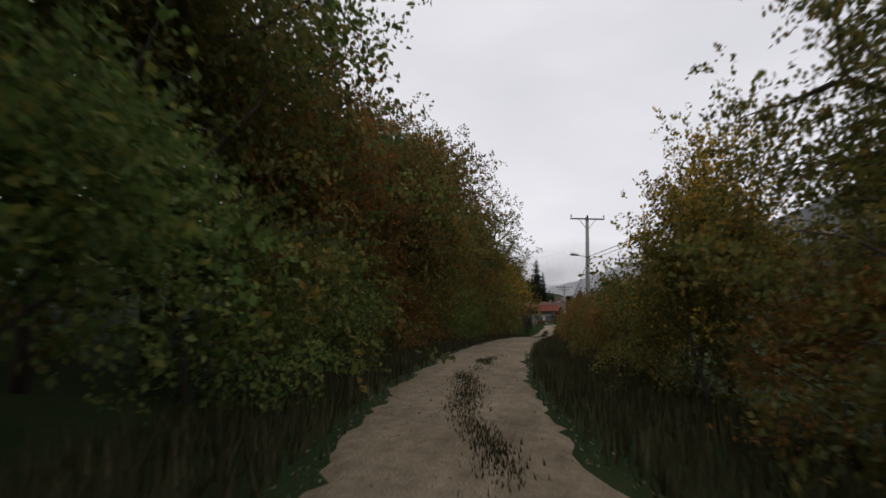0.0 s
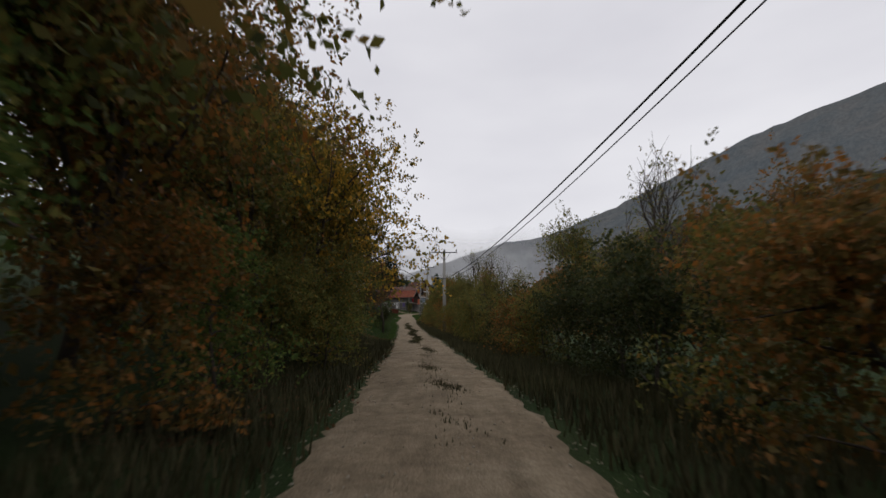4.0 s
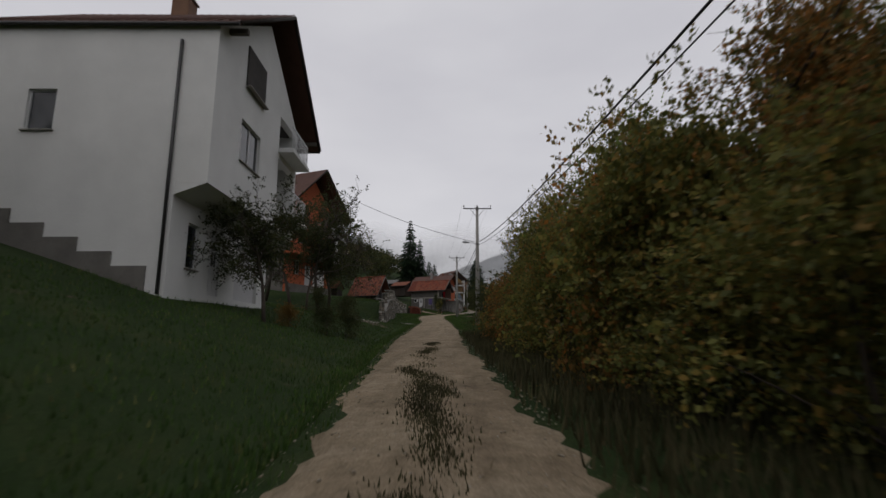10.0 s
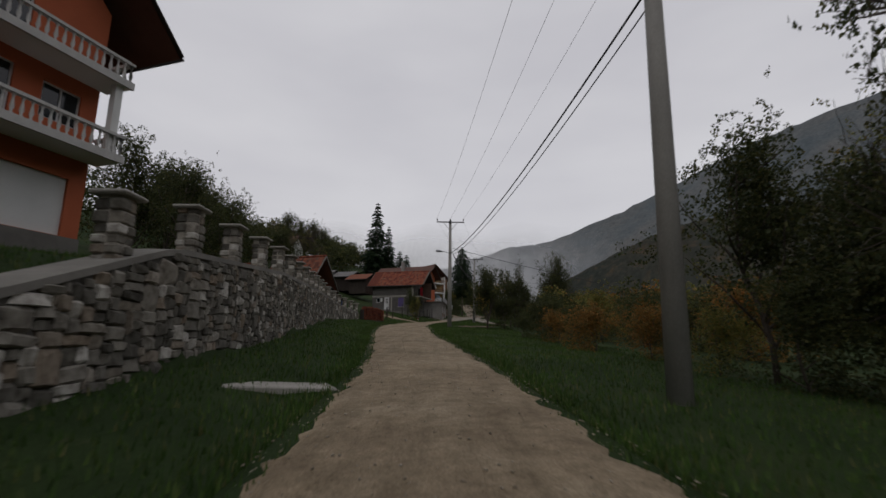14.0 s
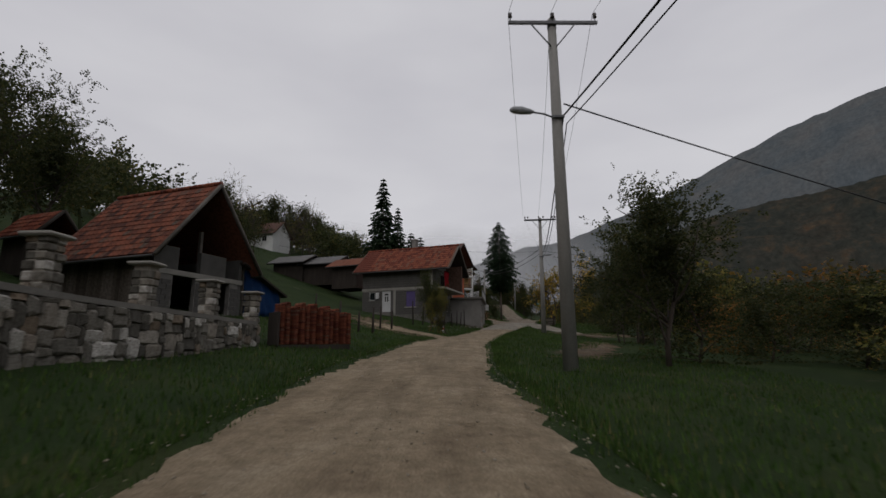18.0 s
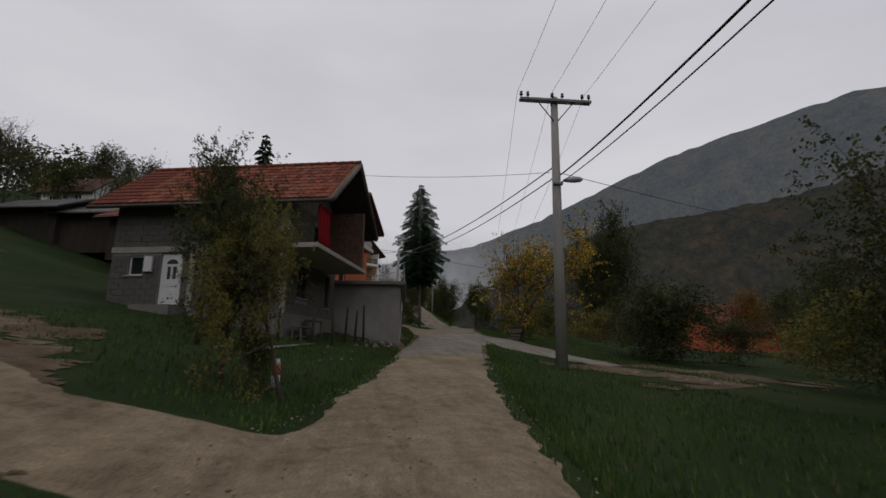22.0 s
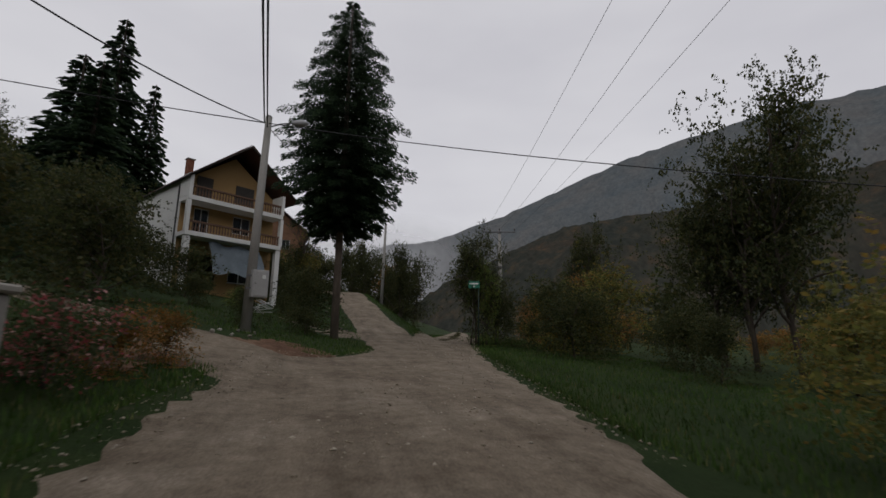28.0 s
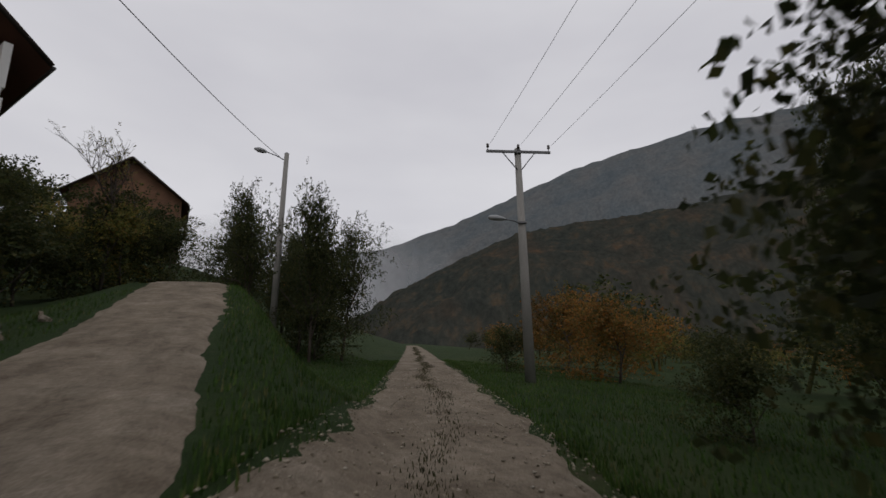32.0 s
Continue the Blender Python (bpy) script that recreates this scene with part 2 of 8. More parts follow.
def add_box(bm, lo, hi, m=None, bevel=0.0):
    c = [(a + b) / 2 for a, b in zip(lo, hi)]
    s = [max(1e-4, b - a) for a, b in zip(lo, hi)]
    r = bmesh.ops.create_cube(bm, size=1.0, matrix=Matrix.Translation(c) @ Matrix.Diagonal((*s, 1)))
    if bevel:
        es = list({e for v in r["verts"] for e in v.link_edges})
        k = bmesh.ops.bevel(bm, geom=es, offset=bevel, segments=1, affect="EDGES")
        vs = list({v for f in k["faces"] for v in f.verts} | {v for v in r["verts"] if v.is_valid})
    else:
        vs = r["verts"]
    if m is not None:
        bmesh.ops.transform(bm, matrix=m, verts=vs)
    return vs


def box(lo, hi, m=None, bevel=0.0):
    bm = bmesh.new()
    add_box(bm, lo, hi, m, bevel)
    return bm


def add_tube(bm, pts, radii, sides=8, cap=True):
    """A tube through points, with a radius at each."""
    rings = []
    pts = [Vector(q) for q in pts]
    for i, q in enumerate(pts):
        d = (pts[min(i + 1, len(pts) - 1)] - pts[max(i - 1, 0)]).normalized()
        a = d.orthogonal().normalized() if abs(d.z) < 0.95 else d.cross(Vector((0, 1, 0))).normalized()
        b = d.cross(a)
        rr = radii[i] if isinstance(radii, (list, tuple)) else radii
        rings.append([bm.verts.new(q + rr * (math.cos(k * math.tau / sides) * a + math.sin(k * math.tau / sides) * b)) for k in range(sides)])
    for r0, r1 in zip(rings, rings[1:]):
        for k in range(sides):
            bm.faces.new((r0[k], r0[(k + 1) % sides], r1[(k + 1) % sides], r1[k])).smooth = True
    if cap:
        bm.faces.new(rings[0][::-1])
        bm.faces.new(rings[-1])


def tube(pts, radii, sides=8):
    bm = bmesh.new()
    add_tube(bm, pts, radii, sides)
    return bm


# ---- the plan: road line and lie of the land ----
ROAD_Y = [-60, 0, 4, 8, 12, 16, 20, 30, 40, 60, 80, 100, 115, 130, 145, 160, 170, 180, 190, 200, 210, 220, 226, 234, 250, 300, 420]
ROAD_X = [26, 0, -1.32, -2.36, -3.12, -3.65, -4.05, -4.8, -5.14, -6.09, -7.5, -9.56, -10.66, -11.37, -12.34, -13.06, -12.41, -10.65, -8.74, -6.62, -4.31, -1.53, 0.7, 3.3, 8.4, 24.0, 60]
ROAD_Z = [-3.2, 0, 0.23, 0.46, 0.69, 0.91, 1.13, 1.6, 1.98, 2.49, 3.43, 4.46, 5.28, 6.35, 7.27, 8.18, 8.78, 9.36, 10.03, 10.89, 11.53, 12.16, 12.33, 12.55, 13.0, 14.4, 17.5]


def smooth_table(xs, ys):
    fine = np.arange(xs[0], xs[-1] + 1, 1.0)
    v = np.interp(fine, xs, ys)
    k = np.hanning(7)
    v[3:-3] = np.convolve(v, k / k.sum(), "valid")
    return fine, v


_X, _Z = smooth_table(ROAD_Y, ROAD_X), smooth_table(ROAD_Y, ROAD_Z)


def xc(y):
    return np.interp(y, *_X)


def zr(y):
    return np.interp(y, *_Z)


EDGE_Y = [-60, 0, 55, 64, 69, 76, 83, 90, 99, 108.7, 116.6, 121, 129.4, 138, 147, 153, 161, 166, 172, 176, 180, 186, 192, 200, 206, 212, 213.6, 215.2, 217, 224, 300]
EDGE_L = [1.15, 1.15, 1.2, 1.5, 1.3, 1.45, 1.3, 1.11, 1.15, 1.4, 1.2, 1.2, 1.08, 1.5, 2.1, 2.35, 2.4, 2.3, 2.3, 2.15, 1.8, 1.6, 1.6, 1.9, 3.1, 3.6, 2.7, 2.1, 2.05, 1.3, 1.2]
EDGE_R = [1.6, 1.6, 1.65, 1.65, 1.35, 1.25, 1.3, 1.49, 1.7, 1.9, 2.2, 1.95, 1.68, 1.5, 1.35, 1.5, 1.3, 1.3, 1.2, 1.15, 1.12, 1.4, 1.7, 2.2, 2.4, 1.95, 1.8, 1.7, 1.65, 1.7, 1.6]

# left land: distance where it starts to rise, rise per metre, highest rise
LEFT_Y = [-60, 20, 55, 70, 85, 98, 108, 122, 150, 165, 180, 200, 215, 230, 300, 420]
LEFT_FLAT = [3.0, 3.0, 2.6, 2.2, 2.2, 2.2, 2.2, 1.9, 1.9, 1.9, 1.9, 1.9, 2.6, 3.0, 3.0, 3.0]
LEFT_RISE = [0.22, 0.22, 0.25, 0.34, 0.40, 0.36, 0.30, 0.19, 0.19, 0.17, 0.17, 0.19, 0.20, 0.19, 0.25, 0.3]
# retaining wall along the left verge
WALL_Y = [122.0, 126, 133, 143, 150, 156, 162.1]
WALL_X = [-14.5, -14.85, -15.5, -17.0, -18.0, -18.2, -17.95]
WALL_TOP = [6.85, 8.1, 8.75, 9.35, 9.6, 9.45, 9.35]


def wall_x(y):
    return np.interp(y, WALL_Y, WALL_X)


def wall_top(y):
    return np.interp(y, WALL_Y, WALL_TOP)


def sstep(v, a, b):
    t = np.clip((v - a) / (b - a), 0, 1)
    return t * t * (3 - 2 * t)


def wall_rise(y):
    """How strongly the wall holds the ground up at y."""
    return sstep(y, 120.8, 125.5) * (1 - sstep(y, 161.8, 165.0))


# branch that climbs left from the fork
BR = [(-3.2, 216.5), (-3.15, 222), (-3.35, 228), (-3.6, 234), (-4.0, 240), (-5.5, 246), (-10, 252)]
BR_Z = [11.8, 12.4, 13.5, 14.8, 16.1, 16.7, 17.2]


def ground_z(x, y):
    x, y = np.asarray(x, float), np.asarray(y, float)
    o = x - xc(y)
    d = -o
    base = zr(y)
    flat, rise = np.interp(y, LEFT_Y, LEFT_FLAT), np.interp(y, LEFT_Y, LEFT_RISE)
    up = np.maximum(0, d - flat)
    left = rise * up * np.clip(1.0 - up / 260, 0.25, 1) + 0.02 * np.minimum(up, 1) + 0.17 * np.clip(up - 16, 0, 70) * sstep(y, 95, 140)
    held = np.maximum(wall_top(y) - 0.3 - base, 0) + 0.13 * np.maximum(0, wall_x(y) - x)
    left = left + np.maximum(0, held - left) * wall_rise(y) * sstep(wall_x(y) - x, 0.05, 0.4)
    ro = np.maximum(0, o - 3.2)
    right = -0.055 * np.minimum(ro, 45) * np.interp(y, [-60, 100, 150, 420], [0.6, 0.6, 1.2, 1.2]) - 0.10 * sstep(o, 1.8, 3.0)
    z = base + np.where(o < 0, left, right)
    # the climbing branch cuts its own shelf
    bz, bx = np.interp(y, [q[1] for q in BR], BR_Z), np.interp(y, [q[1] for q in BR], [q[0] for q in BR])
    w = sstep(y, 217, 222) * (1 - sstep(bx - x, 1.8, 5.0)) * (1 - sstep(x - bx, 1.5, np.clip((y - 214) * 0.3, 1.7, 4.2)))
    z = z * (1 - w) + bz * w
    n = 0.05 * np.sin(x * 0.9 + 1.3 * np.sin(y * 0.37)) * np.cos(y * 0.7 + x * 0.21)
    return z + n * sstep(np.abs(o), 2.4, 4.5)


def gz(x, y):
    return float(ground_z(x, y))


def grid_sheet(name, xs_of, ys, z_of, mat):
    """A sheet of quads: xs_of(y) gives one row of x for each y."""
    rows = [np.asarray(xs_of(y), float) for y in ys]
    n = len(rows[0])
    verts = np.concatenate([np.stack([r, np.full(n, y), z_of(r, np.full(n, y))], 1) for r, y in zip(rows, ys)])
    faces = [(j * n + i, j * n + i + 1, (j + 1) * n + i + 1, (j + 1) * n + i) for j in range(len(ys) - 1) for i in range(n - 1)]
    return mesh_of(name, verts.tolist(), faces, mat, True)


OFFS = np.concatenate([-np.geomspace(1500, 12, 30), np.arange(-11.5, 9, 0.4), np.geomspace(9.4, 1500, 26)])
YS = np.concatenate([-np.geomspace(900, 32, 12), np.arange(-30, 300, 1.0), np.geomspace(301, 1600, 16)])
ground = part("ground", grid_sheet("ground", lambda y: xc(y) + OFFS, YS, ground_z, MEADOW), MEADOW)
tagged(ground, "grassy valley ground with verges, banks and meadows", "ground", kind="structure")


def road_strip(name, y0, y1, lift, mat, left, right, seed, step=0.22, cols=11):
    """A draped strip with ragged edges. left, right: distance of its edges from the road line."""
    rng = np.random.RandomState(seed)
    ys = np.arange(y0, y1 + 0.01, step)
    jl, jr = ((np.convolve(rng.uniform(-1, 1, len(ys) + 8), np.ones(5) / 5, "same")[4:-4] * 0.24 + rng.uniform(-1, 1, len(ys)) * 0.08) for _ in range(2))
    rows = []
    for j, y in enumerate(ys):
        l, r = left(y) + jl[j], right(y) + jr[j]
        f = np.linspace(0, 1, cols)
        o = -l + (l + r) * f
        x = xc(y) + o
        crown = lift + 0.035 * np.sin(np.pi * f) - 0.02 * (np.exp(-((o + 0.5) / 0.22) ** 2) + np.exp(-((o - 0.95) / 0.22) ** 2))
        crown -= (lift + 0.03) * max(0.0, 1 - j / 3.0)
        crown[0] = crown[-1] = -0.03
        rows.append(np.stack([x, np.full(cols, y), ground_z(x, np.full(cols, y)) + crown], 1))
    v = np.concatenate(rows)
    fs = [(j * cols + i, j * cols + i + 1, (j + 1) * cols + i + 1, (j + 1) * cols + i) for j in range(len(ys) - 1) for i in range(cols - 1)]
    return mesh_of(name, v.tolist(), fs, mat, True)


edge_l, edge_r = (lambda y: float(np.interp(y, EDGE_Y, EDGE_L))), (lambda y: float(np.interp(y, EDGE_Y, EDGE_R)))
road = part("road", road_strip("road", -40, 202.9, 0.05, GRAVEL, edge_l, edge_r, 3), GRAVEL)
tagged(road, "single-track road of pale compacted gravel with worn wheel ruts", "road", kind="structure")
fork_road = part("road", road_strip("road", 202.0, 330, 0.056, FORK_GRAVEL, edge_l, edge_r, 13), FORK_GRAVEL)
tagged(fork_road, "greyish rough gravel road at the fork with loose stones", "road", kind="structure")


# ---- mountains ----
def mountain(name, az_el, r0, r1, mat, label, base=0.0, rough=18.0, back=0.6, seed=1):
    """A wooded slope that climbs from r0 to a ridge at r1, whose height is given by bearing."""
    cx, cy = -8.0, 140.0
    azs = np.linspace(az_el[0][0], az_el[-1][0], 320)
    els = np.interp(azs, [a for a, _ in az_el], [e for _, e in az_el])
    fr = np.concatenate([np.linspace(0, 1, 26), [1.12, 1.4]])
    v = []
    for a, e in zip(azs, els):
        top = 9 + r1 * math.tan(radians(e))
        for f in fr:
            r = r0 + (r1 - r0) * f
            h = base + (top - base) * (f ** 0.85 if f <= 1 else 1 - (f - 1) * back)
            x, y = cx + r * math.sin(radians(a)), cy + r * math.cos(radians(a))
            amp = rough * min(1, 3 * f) * (0.35 if 0.9 < f < 1.1 else 1)
            h += amp * noise.fractal(Vector((x, y, seed * 50)) / 120, 1.0, 2.0, 4)
            h += 0.006 * r1 * noise.noise(Vector((x, y, 7)) / 9)
            v.append((x, y, h))
    n = len(fr)
    fs = [(j * n + i, j * n + i + 1, (j + 1) * n + i + 1, (j + 1) * n + i) for j in range(len(azs) - 1) for i in range(n - 1)]
    me = mesh_of(name, v, fs, mat, True)
    uv = me.uv_layers.new(name="slope")
    span, rise = radians(azs[1] - azs[0]) * (r0 + r1) / 2, (r1 - r0) * 0.38
    for loop in me.loops:
        uv.data[loop.index].uv = (loop.vertex_index // n * span, fr[loop.vertex_index % n] * rise)
    return tagged(part(name, me, mat), label, "mountain", kind="structure")


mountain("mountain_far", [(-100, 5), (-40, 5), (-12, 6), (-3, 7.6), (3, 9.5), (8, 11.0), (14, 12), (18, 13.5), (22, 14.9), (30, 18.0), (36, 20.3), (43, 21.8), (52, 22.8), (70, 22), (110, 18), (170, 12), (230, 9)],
         800, 2300, FOREST_FAR, "long wooded mountain ridge under low cloud, haze put into its colours")
NEAR_RIDGE = [(9, 3), (14, 6.5), (22, 10.6), (27, 12.6), (34, 13.8), (45, 14.4), (55, 16.0), (75, 16.4), (110, 12), (150, 5)]
mountain("mountain_near", NEAR_RIDGE,
         260, 640, FOREST_MID, "lower wooded foothill in late autumn colours", -3.0, 10.0, 0.4, 2)


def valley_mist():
    """Low cloud and haze as a see-through sheet across the head of the valley, thinning out to its edges."""
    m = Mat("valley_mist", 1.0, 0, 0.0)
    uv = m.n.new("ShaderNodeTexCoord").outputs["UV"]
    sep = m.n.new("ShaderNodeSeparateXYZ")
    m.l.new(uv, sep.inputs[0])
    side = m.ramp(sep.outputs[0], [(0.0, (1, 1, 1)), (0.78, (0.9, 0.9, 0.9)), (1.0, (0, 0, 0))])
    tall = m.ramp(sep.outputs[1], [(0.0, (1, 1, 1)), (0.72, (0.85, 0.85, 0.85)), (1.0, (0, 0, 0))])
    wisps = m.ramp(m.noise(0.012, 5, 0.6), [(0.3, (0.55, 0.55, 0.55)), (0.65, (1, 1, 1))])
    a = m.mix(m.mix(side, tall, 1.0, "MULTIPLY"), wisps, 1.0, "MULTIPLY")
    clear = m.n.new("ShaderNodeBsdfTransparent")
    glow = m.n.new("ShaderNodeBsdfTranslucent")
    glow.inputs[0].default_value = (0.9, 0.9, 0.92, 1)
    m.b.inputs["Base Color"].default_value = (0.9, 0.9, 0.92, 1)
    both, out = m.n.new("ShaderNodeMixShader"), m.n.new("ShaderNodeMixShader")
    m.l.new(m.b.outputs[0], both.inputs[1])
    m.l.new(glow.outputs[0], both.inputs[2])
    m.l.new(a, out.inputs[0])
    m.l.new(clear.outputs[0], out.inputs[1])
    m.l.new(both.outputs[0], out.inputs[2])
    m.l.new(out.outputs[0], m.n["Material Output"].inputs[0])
    v, uvs = [], []
    nu, nv = 40, 10
    for j in range(nv + 1):
        for i in range(nu + 1):
            az = radians(-45 + 67 * i / nu)
            r = 760 + 25 * math.sin(i * 0.9)
            v.append((-8 + r * math.sin(az), 140 + r * math.cos(az), -10 + 210 * j / nv))
            uvs.append((i / nu, j / nv))
    fs = [(j * (nu + 1) + i, j * (nu + 1) + i + 1, (j + 1) * (nu + 1) + i + 1, (j + 1) * (nu + 1) + i) for j in range(nv) for i in range(nu)]
    me = mesh_of("mist", v, fs, m.m, True)
    lay = me.uv_layers.new(name="UVMap")
    for loop in me.loops:
        lay.data[loop.index].uv = uvs[loop.vertex_index]
    ob = part("valley_mist", me, None)
    ob.visible_shadow = False
    return tagged(ob, "pale low mist hanging at the head of the valley", "mist", kind="structure")


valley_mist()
# ---- electricity poles and cables ----
INSULATORS = (-1.18, 0.0, 1.18)


def crossarm_pole(x, y, top, yaw, lamp_side=-1, lamp_drop=2.9, double=False, lean=0.0, label="", reach=1.0):
    """Tapered concrete pole with a steel crossarm, braces, insulators and a street lamp on an arm."""
    z0 = gz(x, y) - 0.15
    h = top - z0
    t = empty("utility_pole", pose(x, y, z0, lean * 0.4, lean, yaw), label or "grey concrete power pole with steel crossarm and street lamp", "utility pole", "power line poles")
    part("shaft", tube([(0, 0, 0), (0, 0, h * 0.5), (0, 0, h - 0.05)], [0.19, 0.155, 0.115], 14), CONCRETE_POLE, t)
    part("collar", tube([(0, 0, h - 0.32), (0, 0, h - 0.12)], 0.13, 12), STEEL, t)
    for s in ((-0.07, 0.07) if double else (0.0,)):
        part("crossarm", box((-1.24, s - 0.035 - 0.13, h - 0.28), (1.24, s + 0.035 - 0.13, h - 0.18), bevel=0.008), STEEL, t)
    for s in (-1, 1):
        part("brace", tube([(s * 0.62, -0.14, h - 0.27), (s * 0.08, -0.12, h - 0.95)], 0.02, 6), STEEL, t)
    spots = (-1.18, -0.95, -0.1, 0.25, 0.95, 1.18) if double else INSULATORS
    for s in spots:
        bm = bmesh.new()
        add_tube(bm, [(s, -0.13, h - 0.18), (s, -0.13, h - 0.08)], 0.014, 6)
        add_tube(bm, [(s, -0.13, h - 0.09), (s, -0.13, h - 0.06), (s, -0.13, h), (s, -0.13, h + 0.05), (s, -0.13, h + 0.08)], [0.03, 0.06, 0.045, 0.055, 0.02], 10)
        part("insulator", bm, PORCELAIN, t)
    zl = h - lamp_drop
    arm = part("lamp_arm", tube([(0, -0.1, zl - 0.05), (lamp_side * 0.4 * reach, -0.18, zl + 0.06), (lamp_side * 0.75 * reach, -0.2, zl + 0.1)], 0.025, 8), STEEL, t)
    bm = bmesh.new()
    add_tube(bm, [(lamp_side * (0.75 * reach - 0.75 + 0.65), -0.2, zl + 0.1), (lamp_side * (0.75 * reach - 0.75 + 0.75), -0.2, zl + 0.11), (lamp_side * (0.75 * reach - 0.75 + 1.0), -0.21, zl + 0.14), (lamp_side * (0.75 * reach - 0.75 + 1.22), -0.22, zl + 0.15), (lamp_side * (0.75 * reach - 0.75 + 1.3), -0.22, zl + 0.15)], [0.03, 0.07, 0.11, 0.09, 0.03], 10)
    part("lamp_head", bm, LAMP_GREY, arm, "grey street lamp head, unlit")
    bk = part("bracket", box((-0.16, -0.2, zl - 0.05), (0.16, -0.1, zl + 0.03), bevel=0.01), STEEL, t)
    return t, h


LAMP_GREY = shaded("lamp_grey", (0.32, 0.33, 0.34), 0.1, 8, 50, 0.45, 0.0, 0.001, 0.1, 0.5)
# x, y, height of the top, turn about the vertical
POLES = [(-0.4, 36.0, 11.0, 12), (-4.35, 78.6, 11.1, 2), (-7.25, 126.2, 16.35, 2), (-9.8, 160.9, 17.75, 2), (-5.75, 186.2, 18.75, -6), (7.4, 234.5, 21.1, -15)]
tops = []
for i, (px_, py_, pt_, pw_) in enumerate(POLES):
    if i == 4:
        crossarm_pole(px_, py_, pt_, pw_, 1, 3.2, True, 0.8, "grey concrete power pole with double crossarm, street lamp and cable branch", 0.35)
    else:
        crossarm_pole(px_, py_, pt_, pw_, -1, (3.1, 2.75, 3.4, 3.05, 3.0, 3.0)[i], False, (0.5, -0.4, 0.9, 0.3, 0, -0.6)[i])
    tops.append((px_, py_, pt_, pw_))


def plain_pole(name, x, y, top, lamp, label):
    z0 = gz(x, y) - 0.15
    h = top - z0
    t = empty(name, pose(x, y, z0, 0, 1.0, 0), label, "street lamp")
    part("shaft", tube([(0, 0, 0), (0, 0, h)], [0.15, 0.10], 12), CONCRETE_POLE, t)
    part("cap", tube([(0, 0, h), (0, 0, h + 0.06)], [0.11, 0.05], 12), STEEL, t)
    d = Vector(lamp)
    arm = part("lamp_arm", tube([(0, 0, h - 0.35), tuple(d * 0.5 + Vector((0, 0, h - 0.22))), tuple(d + Vector((0, 0, h - 0.18)))], 0.025, 8), STEEL, t)
    p0 = d + Vector((0, 0, h - 0.18))
    u = d.normalized()
    part("lamp_head", tube([tuple(p0 - u * 0.05), tuple(p0 + u * 0.08), tuple(p0 + u * 0.3), tuple(p0 + u * 0.5)], [0.04, 0.1, 0.12, 0.03], 10), LAMP_GREY, arm, "grey street lamp head, unlit")
    return t, h


plain_pole("service_pole", -8.4, 215.1, 19.1, (0.75, -0.1, 0.05), "concrete pole with a grey meter cabinet, lamp and service cables")
plain_pole("street_lamp", -0.9, 241.3, 22.4, (-0.9, -0.1, 0.1), "slender concrete street lamp on the grassy bank")


def cable(a, b, sag, r, name="power_cable", label="black overhead power cable", sides=5, n=18):
    a, b = Vector(a), Vector(b)
    pts = [a.lerp(b, k / n) - Vector((0, 0, 4 * sag * (k / n) * (1 - k / n))) for k in range(n + 1)]
    ob = part(name, tube(pts, r, sides), BLACK)
    return tagged(ob, label, "cable", "overhead cables")


def tip(i, off, drop, back=0.0):
    x, y, z, w = tops[i]
    c, s = math.cos(radians(w)), math.sin(radians(w))
    return (x + off * c - back * s, y + off * s + back * c, z - drop)


START = (13.2, -14, 6.3)
for a, b in zip([None, 0, 1, 2, 3], [0, 1, 2, 3, 4]):
    for off, dd, r in ((0.22, 0.0, 0.024), (0.30, 0.22, 0.015)):
        drop_a, drop_b = (3.0, 2.65, 3.2, 2.95, 2.85)[a if a is not None else 0] + dd, (3.0, 2.65, 3.2, 2.95, 2.85)[b] + dd
        p0 = tip(a, off, drop_a) if a is not None else (START[0] + off, START[1], START[2] - dd)
        cable(p0, tip(b, off, drop_b), 0.7, r)
for a, b in ((3, 4), (2, 3)):
    for off in INSULATORS:
        cable(tip(a, off, -0.05, -0.13), tip(b, off, -0.05, -0.13), 0.5, 0.006, "bare_wire", "thin bare overhead wire")
for off in INSULATORS:
    cable(tip(4, off, -0.05, -0.13), tip(5, off, -0.05, -0.13), 0.8, 0.006, "bare_wire", "thin bare overhead wire")
mp = (-8.4, 215.1, 18.9)
cable(tip(4, 0.1, 2.5), mp, 0.7, 0.022)
cable(tip(4, 0.2, 2.8), (mp[0] + 0.1, mp[1], mp[2] - 0.15), 0.8, 0.02)
cable(mp, (-0.9, 241.3, 22.1), 0.6, 0.012)
cable(tip(2, -0.1, 3.2), (-21.6, 132.4, 20.1), 0.5, 0.022, "service_cable", "sagging service cable to a house")
cable(tip(3, 0.25, 2.6), (40, 176, 8.5), 0.7, 0.022, "service_cable", "sagging service cable across the meadow")
cable(tip(4, -0.1, 2.75), (-12.1, 190.3, 16.95), 0.12, 0.008, "service_cable", "service cable to a house gable")
cable(tip(4, 0.2, 2.75), (45, 197, 15.5), 0.9, 0.011, "service_cable", "sagging service cable across the meadow")
cable(mp, (-40, 222, 24.5), 0.4, 0.018, "service_cable", "service cable to a house on the slope")
cable(mp, (-12.5, 206.5, 17.6), 0.3, 0.018, "service_cable", "service cable to a house gable")
cable(mp, (16.0, 200.0, 13.8), 0.6, 0.014, "service_cable", "sagging service cable across the meadow")

# ---- trees: a few grown shapes, each planted many times ----


